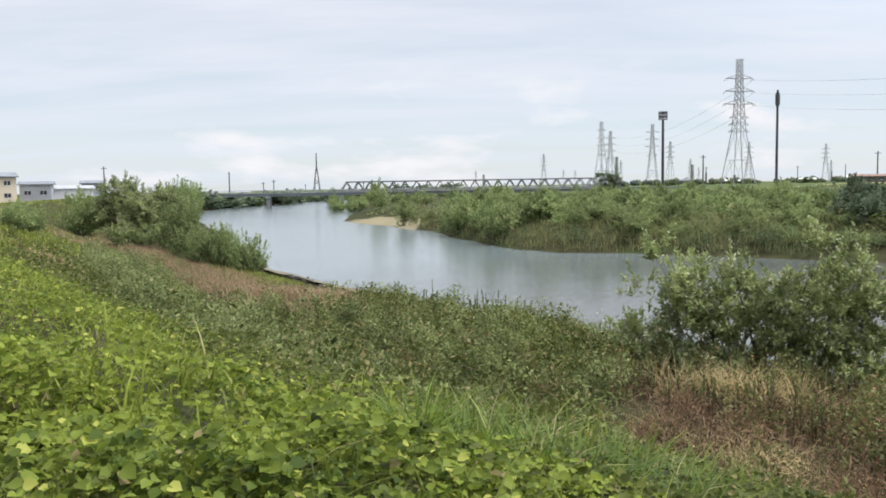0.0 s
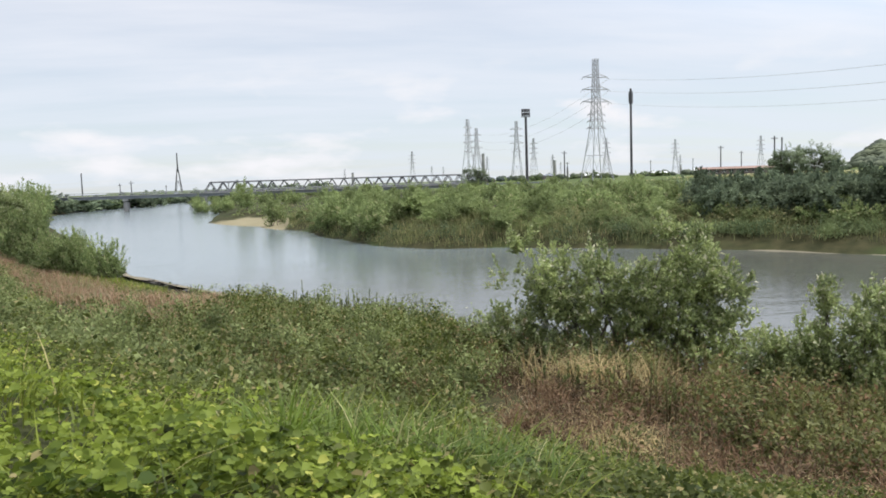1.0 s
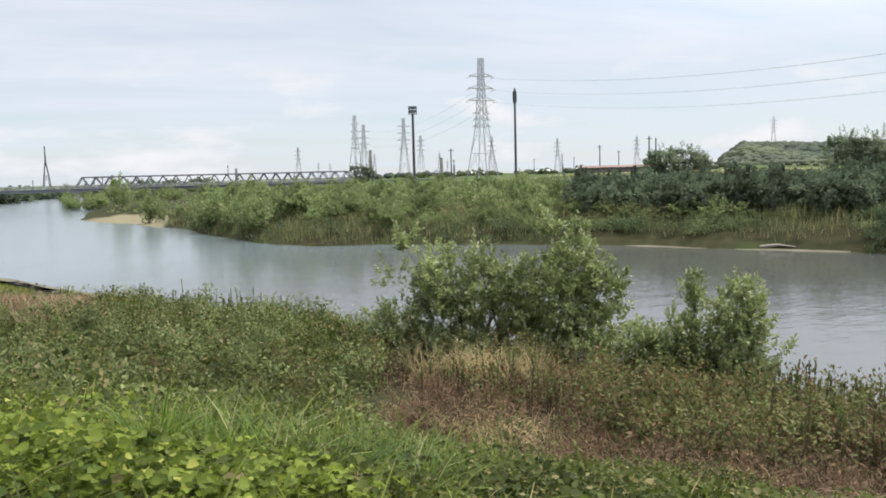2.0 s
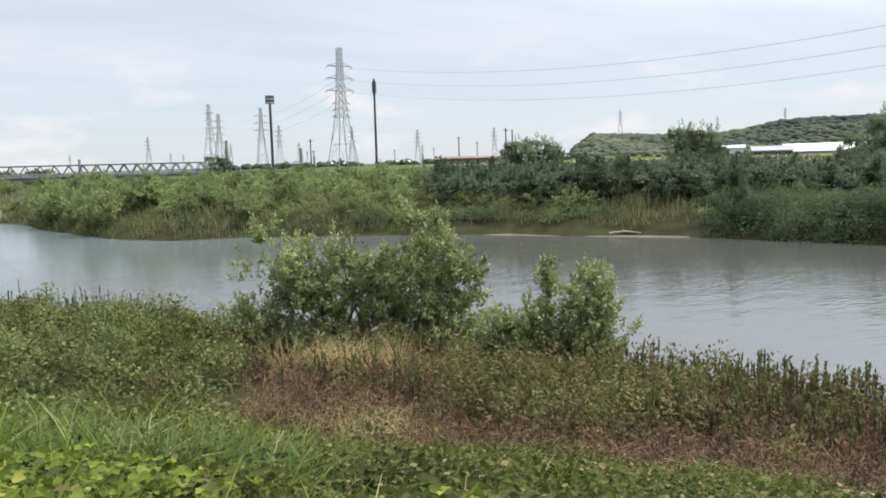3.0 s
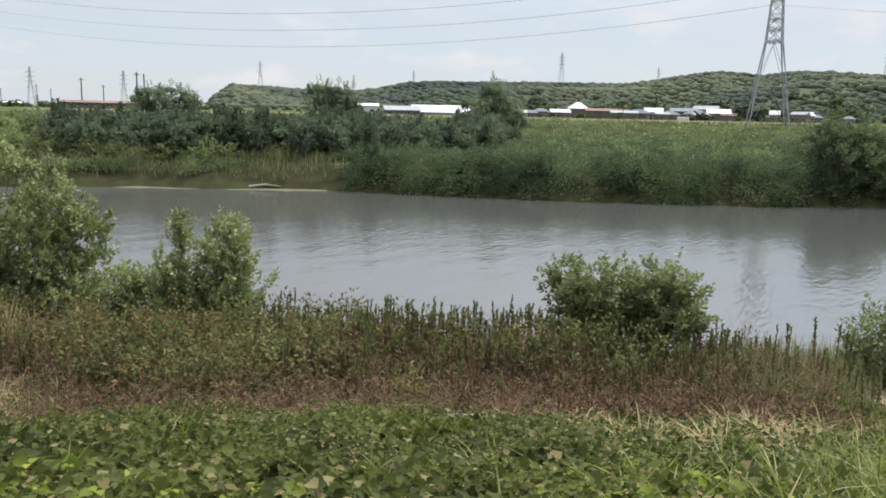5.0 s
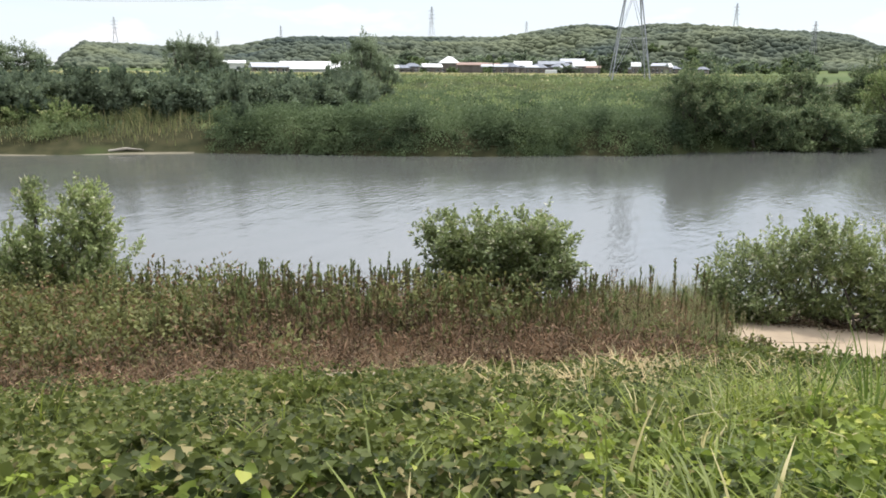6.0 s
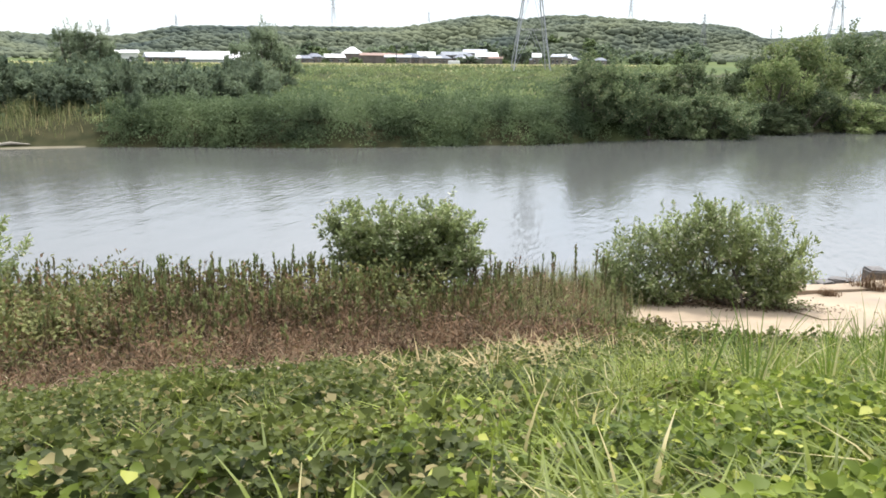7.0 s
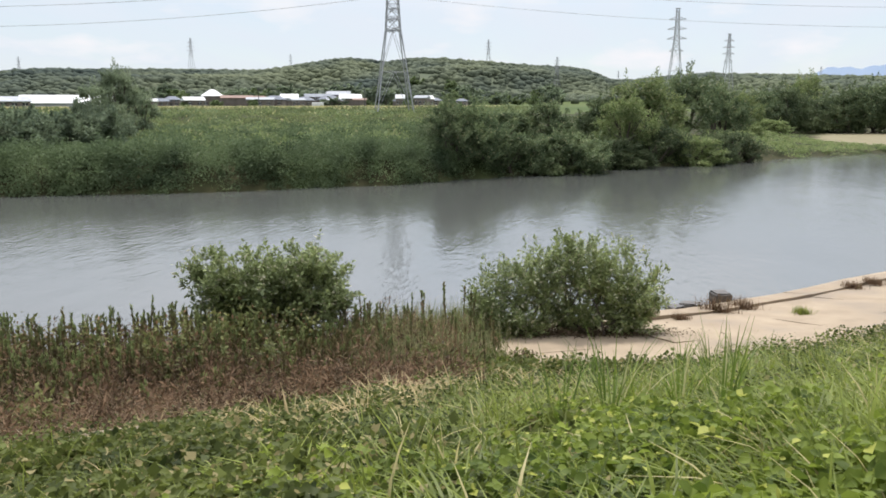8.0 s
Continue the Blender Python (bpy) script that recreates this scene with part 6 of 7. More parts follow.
# pale concrete edging at the foot of the slope
for x0, y0, x1, y1 in ((10.0, 7.3, 10.7, 6.3),):
    dx, dy = x1 - x0, y1 - y0
    ln = math.hypot(dx, dy)
    w = 0.2
    sx, sy = -dy / ln * w, dx / ln * w
    z0, z1 = float(height(x0, y0)) + 0.25, float(height(x1, y1)) + 0.25
    ob = new("kerb", slab_mesh([(x0, y0, z0), (x1, y1, z1), (x1 + sx, y1 + sy, z1), (x0 + sx, y0 + sy, z0)], 0.5, 2, 6, 3.0))
    tagged(ob, "pale concrete edging at the foot of the dike", "kerb", kind="structure")


# sandy margins of the far shore
def shore_strip(name, line, w0, w1, label, z, material, rise):
    v, q = [], []
    pts = along(line, 0, 1e4, 1.2)
    for i, p in enumerate(pts[:-1]):
        n0 = inland(pts[i + 1], p, 1.0)
        k = min(1.0, i / 3, (len(pts) - 2 - i) / 3)
        a, b = w0 * k * (0.8 + 0.4 * float(wobble(p[0], p[1], 3.0))), w1 * k * (0.8 + 0.4 * float(wobble(p[0], p[1], 2.0, 2.0)))
        v += [(p[0] - n0[0] * a, p[1] - n0[1] * a, -0.05), (p[0] - n0[0] * a * 0.6, p[1] - n0[1] * a * 0.6, z), (p[0] + n0[0] * b, p[1] + n0[1] * b, z + rise)]
    for i in range(len(pts) - 2):
        for k in range(2):
            q.append((i * 3 + k, i * 3 + k + 1, i * 3 + k + 4, i * 3 + k + 3))
    tagged(new(name, mesh_of(name, v, q, material, True)), label, "sand", kind="structure")


shore_strip("sand_strip", [(39.5, 72.0), (55.6, 51.5)], 0.75, 0.3, "thin strip of pale sand under the far bank", 0.03, M_far_sand, 0.07)
shore_strip("sand_strip", [(6, 38.5), (-1.3, 49), (-7.8, 58.5), (-16.4, 72.8), (-24, 93)], 1.5, 0.6, "thin strip of pale gravel along the near shore", 0.05, M_far_sand, 0.25)
log = new("driftwood", quick_mesh("driftwood", *tapered([(0, 0, 0.1), (1.5, 0.1, 0.32), (3.0, 0.0, 0.18)], [0.16, 0.13, 0.05], 6), [M_driftwood]))
log.matrix_basis = pose(49.2, 60.2, 0.1, 0, 0, -48)
tagged(log, "bleached driftwood log on the far shore", "log")


# ---------------------------------------------------------------- lattice pylons and masts
def bars(name, rows, material, sides=4):
    p, t, r = np.array([a for a, b, c in rows], float), np.array([b for a, b, c in rows], float), np.array([c for a, b, c in rows], float)
    return quick_mesh(name, *stems(p, t, r, r, sides), [material], smooth=False)


def pylon(label, top, base, waist_z, waist, arms, thick=1.0, group="", material=None):
    """A four-legged lattice pylon: legs spread below the waist, narrow body above it, arms as (height, reach, insulator length)."""
    material = material or M_steel
    root = tagged(new("transmission_pylon"), label, "pylon", group)
    wide = lambda z: np.interp(z, [0, waist_z, top * 0.66, top * 0.86, top], [base, waist, waist * 0.68, waist * 0.5, waist * 0.45]) / 2
    corners = [(1, 1), (-1, 1), (-1, -1), (1, -1)]
    at = lambda c, z: (c[0] * wide(z), c[1] * wide(z), z)
    for c in corners:
        part("leg", bars("leg", [(at(c, 0), at(c, waist_z), 0.2 * thick), (at(c, waist_z), at(c, top * 0.66), 0.17 * thick), (at(c, top * 0.66), at(c, top * 0.86), 0.15 * thick), (at(c, top * 0.86), at(c, top), 0.13 * thick)], material), root)
    rows, z = [], 0.0
    while z < top - 1.0:
        z2 = min(z + max(2.4, wide(z) * 2 * 0.95), top) if z >= waist_z - 0.1 else z + waist_z / 2
        for i in range(4):
            a, b = corners[i], corners[(i + 1) % 4]
            r = (0.07 if z < waist_z - 0.1 else 0.1) * thick
            rows += [(at(a, z2), at(b, z2), r)] + ([(at(a, z), at(b, z2), r), (at(b, z), at(a, z2), r)] if z >= waist_z - 0.1 else [(at(a, z), tuple((p + q) / 2 for p, q in zip(at(a, z2), at(b, z2))), r), (at(b, z), tuple((p + q) / 2 for p, q in zip(at(a, z2), at(b, z2))), r)])
        z = z2
    part("bracing", bars("bracing", rows, material), root)
    for z, reach, ins in arms:
        for s in (-1, 1):
            tip = (s * reach, 0, z + 0.25)
            w = wide(z)
            r = 0.15 if ins > 2 or not ins else 0.1
            rows = [((s * w, w, z), tip, r * thick), ((s * w, -w, z), tip, r * thick), ((s * w, w, z + r * 12), tip, r * 0.8 * thick), ((s * w, -w, z + r * 12), tip, r * 0.8 * thick), ((s * w, w, z), (s * w, -w, z), 0.08 * thick),
                    ((s * (w + reach) / 2, 0, z + 0.1), (s * (w + reach) / 2, 0, z + 1.2), 0.06 * thick)]
            arm = part("crossarm", bars("crossarm", rows, material), root)
            if ins:
                ib = bars("insulator", [((tip[0], s2 * 0.1, tip[2]), (tip[0] + s * 0.3, s2 * ins * 0.75, tip[2] - ins * 0.55), 0.09 * thick) for s2 in (-1, 1)], M_dark_steel)
                part("insulator", ib, arm)
    part("peak", bars("peak", [((-wide(top) * 1.9, 0, top), (wide(top) * 1.9, 0, top), 0.14 * thick), ((0, -wide(top), top), (0, wide(top), top), 0.12 * thick)], material), root)
    return root


GROUND_A, GROUND_B = 4.6, 4.8
pyl_a = pylon("tall grey steel lattice pylon carrying power lines", 59.5, 11.8, 26, 4.7, [(50.6, 6.6, 2.2), (44.7, 7.0, 2.2), (38.8, 7.4, 2.2), (32.6, 4.2, 1.2), (29.4, 4.4, 1.2), (26.2, 4.6, 1.2)], 1.0, "pylons")
ax, ay = math.sin(radians(20.35)) * 400, math.cos(radians(20.35)) * 400
bx, by = math.sin(radians(74.55)) * 270, math.cos(radians(74.55)) * 270
line_turn = math.degrees(math.atan2(by - ay, bx - ax)) - 90
pyl_a.matrix_basis = pose(ax, ay, GROUND_A, 0, 0, line_turn - 12)
copy_thing(pyl_a, pose(bx, by, GROUND_B, 0, 0, line_turn))
far_pylon = pylon("distant grey lattice pylon", 60, 11, 30, 5.0, [(52, 6.5, 0), (45, 7, 0), (38, 7.2, 0), (29, 5, 0)], 1.25, "pylons")
far_pylon.matrix_basis = pose(math.sin(radians(11.3)) * 765, math.cos(radians(11.3)) * 765, 5, 0, 0, 40)
# bearing, distance, foot height, size
for az, d, z, s in ((11.91, 900, 5, 1.0), (14.75, 815, 5, 1.0), (15.94, 1150, 5, 0.98), (12.62, 1400, 5, 0.7), (17.27, 1300, 5, 0.65), (17.82, 1500, 5, 0.5), (21.01, 760, 5, 0.62), (25.65, 1000, 5, 0.72), (25.96, 1500, 5, 0.6), (31.11, 1100, 5, 0.78), (7.27, 1200, 5, 0.8), (8.65, 1800, 5, 0.6), (9.47, 1900, 5, 0.6), (2.44, 1800, 5, 0.6), (39.91, 830, 26, 0.47), (46.3, 900, 24, 0.38), (50.49, 900, 32, 0.35), (60.83, 900, 40, 0.58), (67.39, 900, 42, 0.3), (81.13, 900, 46, 0.5), (85.92, 720, 22, 0.42), (93.85, 610, 16, 0.96), (97.2, 640, 18, 0.66), (90.09, 1000, 28, 0.3), (102.82, 900, 24, 0.32)):
    copy_thing(far_pylon, pose(math.sin(radians(az)) * d, math.cos(radians(az)) * d, z, 0, 0, -az + 25 * math.sin(az * 7)) @ Matrix.Diagonal((s, s, s, 1)))
slim = pylon("slender distant radio tower", 30, 5.0, 18, 0.9, [], 1.3, "pylons", M_dark_steel)
slim.matrix_basis = pose(math.sin(radians(-8.9)) * 640, math.cos(radians(-8.9)) * 640, 5)


def wires(name, p, q, sag, label, r=0.045, twin=0.4, n=36):
    """Two bundled conductors that hang between two points."""
    p, q = Vector(p), Vector(q)
    root = tagged(new(name), label, "power line", "power lines")
    side = (q - p).cross(Vector((0, 0, 1))).normalized() * twin / 2
    for s in (-1, 1):
        pts = [p.lerp(q, i / n) + side * s - Vector((0, 0, sag * 4 * (i / n) * (1 - i / n))) for i in range(n + 1)]
        part("cable", quick_mesh("cable", *tapered(pts, [r] * len(pts), 4), [M_wire]), root)
    return root


def arm_end(x, y, z0, turn, z, reach, s):
    v = pose(x, y, z0, 0, 0, turn) @ Vector((s * reach, 0, z - 0.6))
    return v


cx, cy = math.sin(radians(11.3)) * 765, math.cos(radians(11.3)) * 765
ex, ey = 300, -330
for z, reach in ((50.6, 6.8), (44.7, 7.2), (38.8, 7.6)):
    for s in (-1,):
        a_end = arm_end(ax, ay, GROUND_A, line_turn - 12, z, reach, s)
        b_end = arm_end(bx, by, GROUND_B, line_turn, z, reach, s)
        wires("power_line", a_end, b_end, 12.5, "paired grey power cables sagging between pylons")
        wires("power_line", a_end, arm_end(cx, cy, 5, 40, z, reach * 0.95, s), 14, "paired grey power cables sagging between pylons", r=0.03)
        wires("power_line", b_end, (ex + s * reach, ey, 6 + z), 14, "paired grey power cables sagging between pylons", r=0.03)


def pole_part(name, r0, r1, z0, z1, material, sides=10):
    return quick_mesh(name, *tapered([(0, 0, z0), (0, 0, (z0 + z1) / 2), (0, 0, z1)], [r0, (r0 + r1) / 2, r1], sides), [material])


def box_mesh(name, x0, x1, y0, y1, z0, z1, material, bevel=0.0):
    bm = bmesh.new()
    bmesh.ops.create_cube(bm, size=1.0)
    for v in bm.verts:
        v.co = Vector(((x0 + x1) / 2 + v.co.x * (x1 - x0), (y0 + y1) / 2 + v.co.y * (y1 - y0), (z0 + z1) / 2 + v.co.z * (z1 - z0)))
    if bevel:
        bmesh.ops.bevel(bm, geom=bm.edges[:], offset=bevel, segments=1, affect="EDGES")
    me = bpy.data.meshes.new(name)
    bm.to_mesh(me)
    bm.free()
    me.materials.append(material)
    return me


mast = tagged(new("floodlight_mast"), "tall dark floodlight mast with a square lamp head", "mast")
part("pole", pole_part("pole", 0.62, 0.5, 0, 29.5, M_dark_steel), mast)
head = part("lamp_head", bars("lamp_head", [((-1.7, 0, z), (1.7, 0, z), 0.18) for z in (29.4, 30.9, 32.4)] + [((x, 0, 29.2), (x, 0, 32.6), 0.14) for x in (-1.6, -0.5, 0.5, 1.6)], M_dark_steel), mast)
for x in (-1.15, 0.0, 1.15):
    for z in (29.8, 31.3):
        part("lamp", box_mesh("lamp", x - 0.45, x + 0.45, -0.45, 0.25, z, z + 0.95, M_truss if x else M_dark_steel, 0.08), head)
stand(mast, 15.45, 330, 0, (1, 1, 1), -15)
mast2 = tagged(new("antenna_mast"), "slim tall dark pole with a narrow antenna top", "mast")
part("pole", pole_part("pole", 0.48, 0.36, 0, 35, M_dark_steel), mast2)
top = part("antenna", pole_part("antenna", 0.62, 0.62, 29.5, 34.0, M_dark_steel), mast2)
for k in range(4):
    part("antenna_panel", box_mesh("antenna_panel", 0.62 * math.cos(k * 1.57) - 0.16, 0.62 * math.cos(k * 1.57) + 0.16, 0.62 * math.sin(k * 1.57) - 0.16, 0.62 * math.sin(k * 1.57) + 0.16, 30.0, 33.6, M_truss, 0.03), top)
stand(mast2, 22.72, 300, 0, (1, 1, 1.0), 0)
post = tagged(new("utility_pole"), "distant dark utility pole with a crossbar", "pole", "utility poles")
part("pole", pole_part("pole", 0.3, 0.22, 0, 12, M_dark_steel), post)
part("crossbar", bars("crossbar", [((-1.2, 0, 11.2), (1.2, 0, 11.2), 0.12)], M_dark_steel), post)
stand(post, 31.95, 480, 0, (1.6, 1.6, 1.7), 0)
for az, d, s in ((32.4, 480, 0.95), (28.6, 420, 0.7), (29.9, 460, 0.6), (18.3, 420, 0.5), (18.1, 430, 0.8), (24.0, 520, 0.5), (-12.6, 420, 0.55), (-14.9, 430, 0.75), (-11.9, 420, 0.6), (-9.7, 500, 0.5), (-6.1, 520, 0.5), (-5.6, 520, 0.55), (26.8, 500, 0.5), (65.2, 300, 0.35), (72.5, 300, 0.35), (-22.9, 260, 0.45)):
    copy_thing(post, spot(az, d, 0, (s, s, s), az * 30))

# ---------------------------------------------------------------- bridges
truss = tagged(new("truss_bridge"), "long dark steel truss bridge across the river", "bridge")
X0, X1, YT, ZB, ZT, PANELS = -54.0, 83.0, 424.0, 5.6, 10.6, 22
pw = (X1 - X0) / PANELS
diag_up = bars("diagonal", [((0, 0, 0), (pw / 2, 0, ZT - ZB), 0.24)], M_truss)
diag_down = bars("diagonal", [((0, 0, ZT - ZB), (pw / 2, 0, 0), 0.24)], M_truss)
for y in (YT, YT + 5.5):
    part("top_chord", bars("top_chord", [((X0 + pw / 2, y, ZT), (X1 - pw / 2, y, ZT), 0.34)], M_truss), truss)
    part("bottom_chord", bars("bottom_chord", [((X0, y, ZB), (X1, y, ZB), 0.42)], M_truss), truss)
    for i in range(PANELS):
        for me, off in ((diag_up, 0), (diag_down, pw / 2)):
            ob = part("diagonal", me, truss)
            ob.matrix_basis = pose(X0 + i * pw + off, y, ZB)
part("deck", box_mesh("deck", X0 - 20, X1 + 60, YT + 0.4, YT + 5.1, ZB - 0.9, ZB - 0.15, M_girder), truss)
for x in np.linspace(X0, X1, 4):
    part("pier", box_mesh("pier", x - 1.2, x + 1.2, YT - 0.5, YT + 6, -1, ZB - 0.5, M_old_concrete, 0.2), truss)
road_bridge = tagged(new("girder_bridge"), "low grey road bridge on concrete piers", "bridge")
gx0, gy0, gx1, gy1 = -125.0, 297.0, 62.0, 316.0
gang = math.degrees(math.atan2(gy1 - gy0, gx1 - gx0))
glen = math.hypot(gx1 - gx0, gy1 - gy0)
road_bridge.matrix_basis = pose(gx0, gy0, 0, 0, 0, gang)
part("girder", box_mesh("girder", 0, glen, 0.6, 7.4, 4.75, 5.75, M_girder), road_bridge)
part("deck", box_mesh("deck", 0, glen, 0, 8, 5.75, 6.0, M_old_concrete), road_bridge)
for y in (0.15, 7.85):
    part("railing", bars("railing", [((0, y, 6.9), (glen, y, 6.9), 0.07), ((0, y, 6.45), (glen, y, 6.45), 0.06)] + [((x, y, 6.0), (x, y, 6.9), 0.06) for x in np.arange(1, glen, 4.0)], M_steel), road_bridge)
for x in (59.0, 86.0, 113.0, 140.0, 167.0, 30.0):
    pier = part("pier", box_mesh("pier", x - 0.8, x + 0.8, 1.6, 6.4, -1.5, 3.9, M_old_concrete, 0.3), road_bridge)
    part("pier_cap", box_mesh("pier_cap", x - 1.0, x + 1.0, 0.6, 7.4, 3.9, 4.72, M_old_concrete, 0.15), pier)


# ---------------------------------------------------------------- houses and sheds
def house(label, w, d, h, rise, wall, roof, storeys=2, hip=False, name="house", group="houses"):
    root = tagged(new(name), label, "house" if name == "house" else "building", group)
    body = part("wall", box_mesh("wall", -w / 2, w / 2, -d / 2, d / 2, -1.0, h, wall), root)
    e, inset = 0.6, (d * 0.45 if hip else 0.0)
    v = [(-w / 2 - e, -d / 2 - e, h), (w / 2 + e, -d / 2 - e, h), (w / 2 + e, d / 2 + e, h), (-w / 2 - e, d / 2 + e, h), (-w / 2 - e + inset, 0, h + rise), (w / 2 + e - inset, 0, h + rise)]
    v += [(a, b, c - 0.25) for a, b, c in v[:4]]
    f = [(0, 1, 5, 4), (2, 3, 4, 5), (1, 2, 5), (3, 0, 4), (0, 6, 7, 1), (1, 7, 8, 2), (2, 8, 9, 3), (3, 9, 6, 0), (9, 8, 7, 6)]
    part("roof", mesh_of("roof", v, f, roof), root)
    n = max(2, int(w / 3.2))
    for s in range(storeys):
        for i in range(n):
            x = -w / 2 + (i + 0.5) * w / n
            z = 0.9 + s * (h / storeys)
            win = part("window", box_mesh("window", x - 0.8, x + 0.8, -d / 2 - 0.06, -d / 2 + 0.1, z, z + 1.3, M_glass_dark), root)
            part("window_frame", bars("window_frame", [((x - 0.85, -d / 2 - 0.07, z), (x + 0.85, -d / 2 - 0.07, z), 0.06), ((x - 0.85, -d / 2 - 0.07, z + 1.3), (x + 0.85, -d / 2 - 0.07, z + 1.3), 0.06), ((x, -d / 2 - 0.07, z), (x, -d / 2 - 0.07, z + 1.3), 0.05)], M_white_wall), win)
    return root


def face(ob, az, d, lift=0.0, turn=0.0, scale=(1, 1, 1)):
    return stand(ob, az, d, lift, scale, -az + turn)


for ob, az, d, turn in ((house("cream three-storey house behind the dike", 9, 8, 10.1, 1.2, M_cream_wall, M_grey_roof, 3), -29.2, 250, 8), (house("blue-grey flat-fronted house behind the dike", 8, 7, 8.0, 0.8, M_grey_wall, M_grey_roof, 2), -26.9, 255, -6),
                        (house("long white shed behind the dike", 12, 8, 6.2, 0.9, M_white_wall, M_pale_roof, 1, name="shed"), -25.0, 262, 5), (house("pale blue-roofed shed behind the dike", 7, 6, 6.6, 0.9, M_grey_wall, M_grey_roof, 2, name="shed"), -23.6, 290, 0)):
    x, y = math.sin(radians(az)) * d, math.cos(radians(az)) * d
    ob.matrix_basis = pose(x, y, max(2.0, float(height(x, y)) - 2.0), 0, 0, -az + turn)
face(house("long warehouse with a bright white roof", 30, 16, 2.6, 2.8, M_grey_wall, M_white_roof, 0, name="warehouse", group="sheds"), 53.14, 325, -0.9, 4)
face(house("dark shed with a pale roof beside the warehouse", 13, 9, 2.6, 1.6, M_brown_wall, M_pale_roof, 1, name="shed", group="sheds"), 49.7, 312, -0.3, 8)
face(house("low white shed among trees", 9, 8, 3.6, 1.0, M_white_wall, M_white_roof, 1, name="shed", group="sheds"), 47.24, 335, 0.2, 0)
r3 = random.Random(44)
white = house("dark farmhouse with a white sheet roof", 9, 7, 3.4, 1.7, M_brown_wall, M_white_roof, 1)
grey = house("farmhouse with a grey tiled roof", 10, 8, 4.6, 2.4, M_brown_wall, M_tile_roof, 2, True)
brown = house("dark wooden farmhouse with a tiled roof", 11, 7, 3.6, 2.2, M_brown_wall, M_tile_roof, 1, True)
pale = house("low farmhouse with a pale sheet roof", 12, 7, 3.6, 1.1, M_brown_wall, M_pale_roof, 1)
blue = house("long two-storey house with a blue-grey roof", 14, 8, 5.4, 1.9, M_brown_wall, M_grey_roof, 2)
barn = house("long dark brown wooden barn", 16, 8, 4.6, 1.4, M_brown_wall, M_rust_roof, 0, name="barn")
cone = house("white pyramid-roofed hall among farmhouses", 11, 11, 5.6, 3.4, M_brown_wall, M_white_roof, 1, True, name="hall")
face(white, 60.85, 432, 0, 12, (1.05, 1, 0.95))
face(grey, 59.5, 450, 0, -10, (0.8, 0.8, 0.75))
face(brown, 70.0, 455, 0, 24)
face(pale, 65.3, 436, 0, -6, (1.1, 1, 1))
face(blue, 69.2, 462, 0, 7, (1, 1, 0.95))
face(barn, 63.7, 448, 0, 3, (1, 1, 0.95))
face(cone, 62.1, 466, 0, 0)
for src, az, d, w, h, turn in ((white, 67.25, 458, 0.95, 1.35, -4), (white, 71.45, 450, 1.15, 1.3, 6), (pale, 70.7, 466, 0.9, 1.75, -10), (pale, 67.75, 432, 0.6, 0.9, 30), (brown, 66.25, 446, 0.95, 0.95, -18), (pale, 70.4, 430, 0.65, 0.85, 4),
                               (brown, 68.3, 440, 0.8, 0.85, 40), (barn, 72.1, 436, 0.45, 0.75, 0), (white, 74.95, 452, 0.5, 1.3, 3), (grey, 74.8, 470, 0.6, 0.8, 30), (pale, 76.5, 448, 0.6, 1.25, -28), (white, 76.95, 455, 0.55, 1.2, 34), (grey, 77.4, 470, 0.9, 0.85, 12),
                               (white, 58.2, 430, 0.55, 0.8, -14), (brown, 58.7, 445, 0.8, 0.7, 20), (grey, 79.3, 470, 0.8, 0.8, -8), (barn, 65.0, 470, 0.6, 1.0, 6), (white, 69.95, 475, 0.35, 1.7, 45)):
    copy_thing(src, spot(az, d, 0, (w, w, h), -az + turn))
for az in (-15.9, -15.3, -9.9, -9.0, -4.2, 0.5, 17.0, 20.0, 24.6, 27.4, 28.4, 12.8):
    src = r3.choice((white, grey))
    copy_thing(src, spot(az, r3.uniform(560, 720), 0, (1.0, 0.8, r3.uniform(0.6, 0.9)), -az + r3.uniform(-20, 20)))
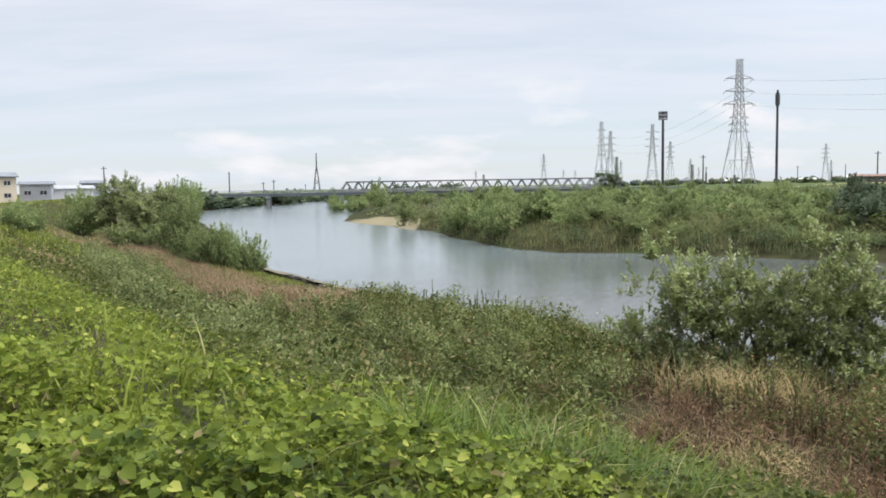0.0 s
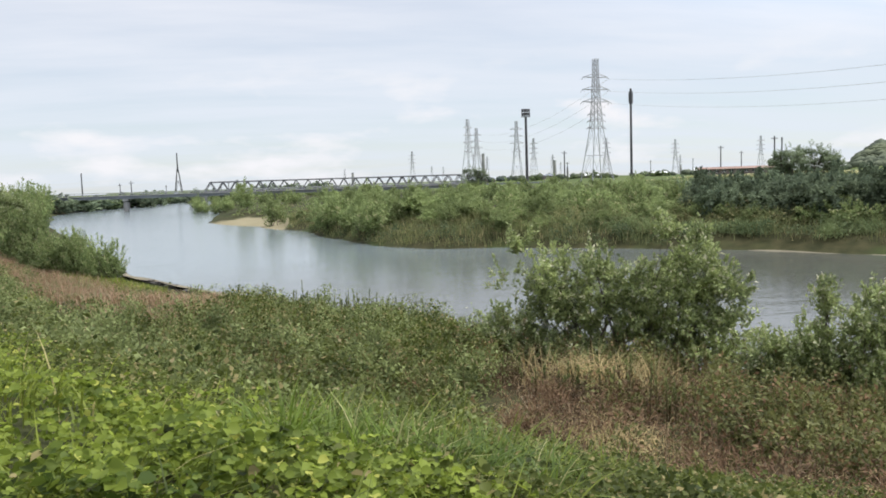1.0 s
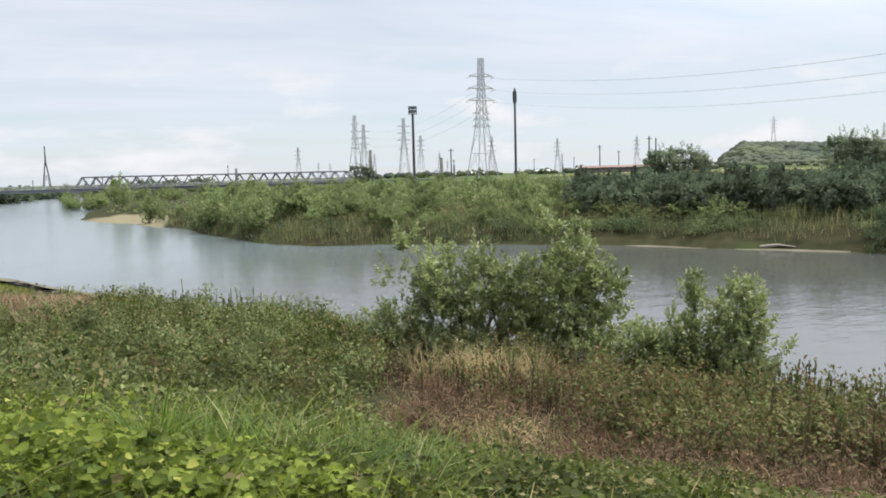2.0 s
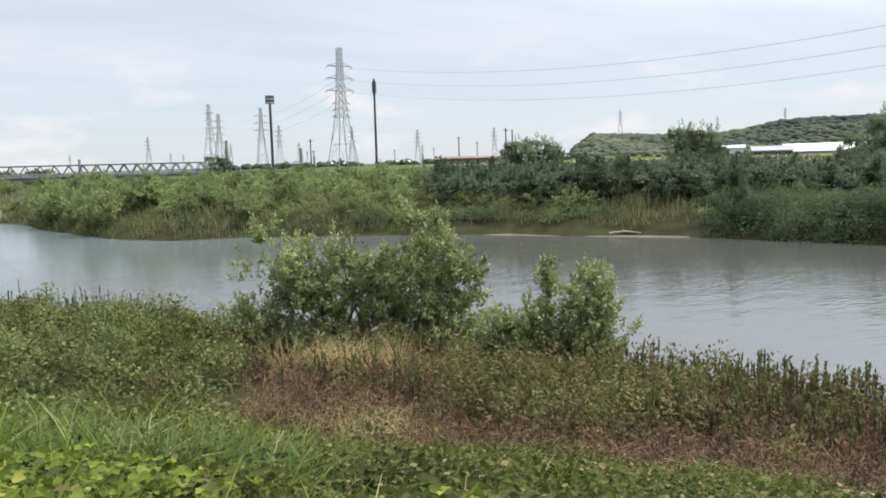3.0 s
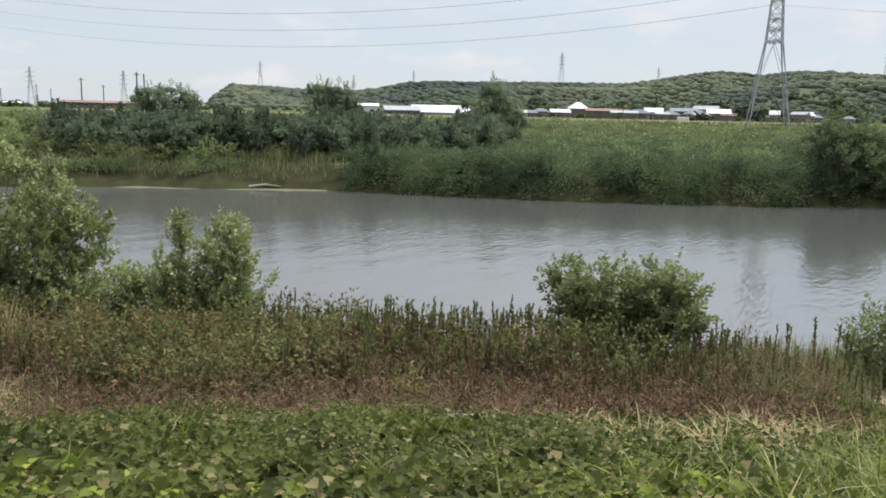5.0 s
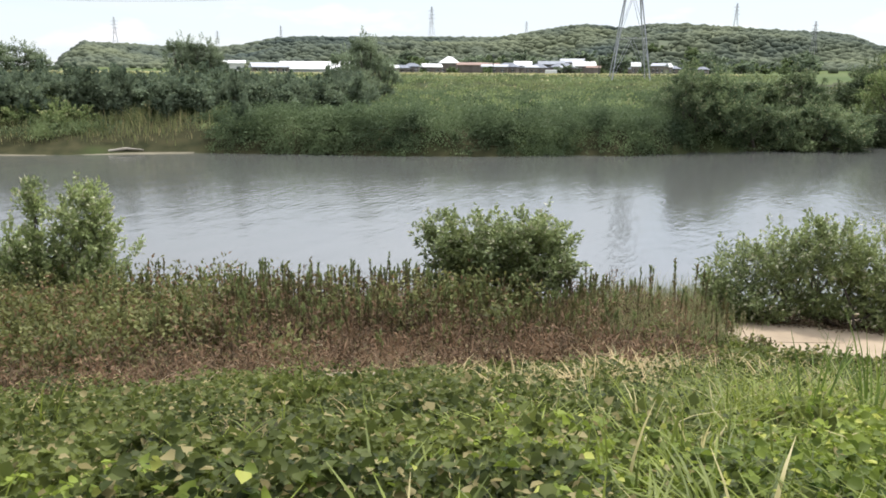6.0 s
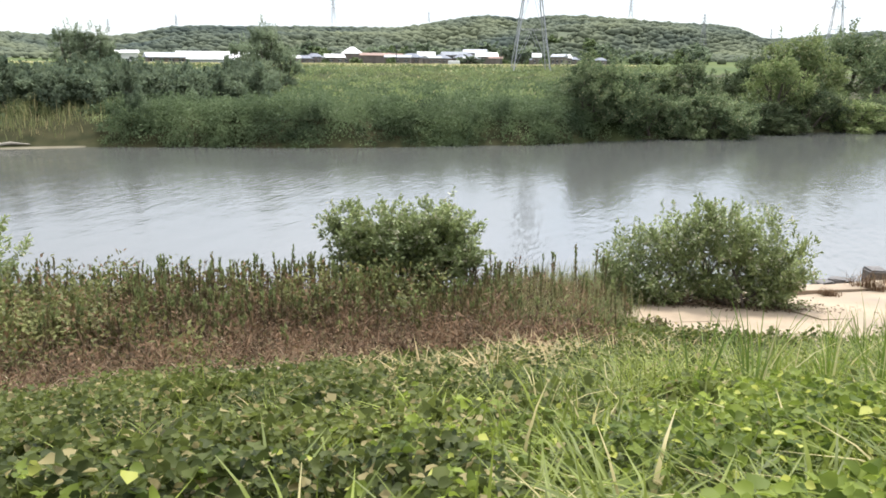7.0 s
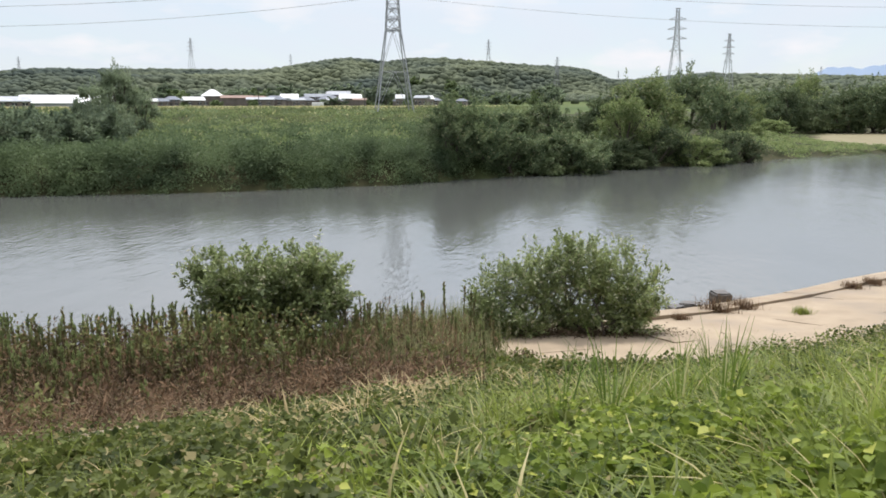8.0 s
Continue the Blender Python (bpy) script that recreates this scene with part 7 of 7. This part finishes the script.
face(house("long low factory with a rusty roof", 34, 12, 2.6, 1.0, M_brown_wall, M_rust_roof, 1, name="factory", group="sheds"), 29.52, 420, 0.3, 0)
face(house("white factory hall beyond the bridge", 24, 14, 3.4, 1.0, M_grey_wall, M_pale_roof, 1, name="factory", group="sheds"), -14.76, 560, 0, 0)
stack = tagged(new("chimney"), "pale distant factory chimney", "chimney", "chimneys")
part("shaft", pole_part("shaft", 1.6, 1.1, 0, 30, M_old_concrete), stack)
part("rim", pole_part("rim", 1.3, 1.3, 29.6, 30.4, M_girder), stack)
stand(stack, 12.35, 900, 0, (1.4, 1.4, 1.0), 0)
for az, d, s in ((-5.0, 900, 0.5), (3.0, 1000, 0.6), (17.4, 800, 0.6), (18.3, 800, 0.35), (26, 900, 0.35)):
    copy_thing(stack, spot(az, d, 0, (s * 1.5, s * 1.5, s)))


def van(label):
    root = tagged(new("van"), label, "vehicle", "parked vehicles")
    part("body", box_mesh("body", -2.2, 2.2, -0.85, 0.85, 0.35, 1.9, M_white_wall, 0.2), root)
    part("windscreen", box_mesh("windscreen", 1.6, 2.24, -0.7, 0.7, 1.15, 1.7, M_glass_dark, 0.05), root)
    for x in (-1.4, 1.4):
        for y in (-0.85, 0.85):
            w = part("wheel", quick_mesh("wheel", *tapered([(x, y - 0.1, 0.35), (x, y + 0.1, 0.35)], [0.35, 0.35], 12), [M_dark_steel]), root)
    return root


face(van("small white van on the far dike road"), 69.22, 320, 0, 10)

# fallen leaves and low growth under the bush by the concrete
r4 = np.random.default_rng(91)
n = 2600
u, w = r4.normal(size=n) * 1.5, r4.normal(size=n) * 0.35
lx, ly = 24.1 + 0.06 * u + w, 0.9 - u
lz = np.maximum(0.24 + 0.125 * np.clip(land(lx, ly)[0], 0, 9), height(lx, ly)) + 0.03 + 0.22 * r4.random(n) ** 3
ln = r4.uniform(0.06, 0.14, n)
stuff("leaf_litter", [leaves(np.stack([lx, ly, lz], -1), r4.normal(size=(n, 3)) * [1, 1, 0.3], r4.normal(size=(n, 3)) * 0.4 + [0, 0, 1], ln, ln * 0.5)], M_rust, "dark fallen leaves and twigs under the bush", "leaves")
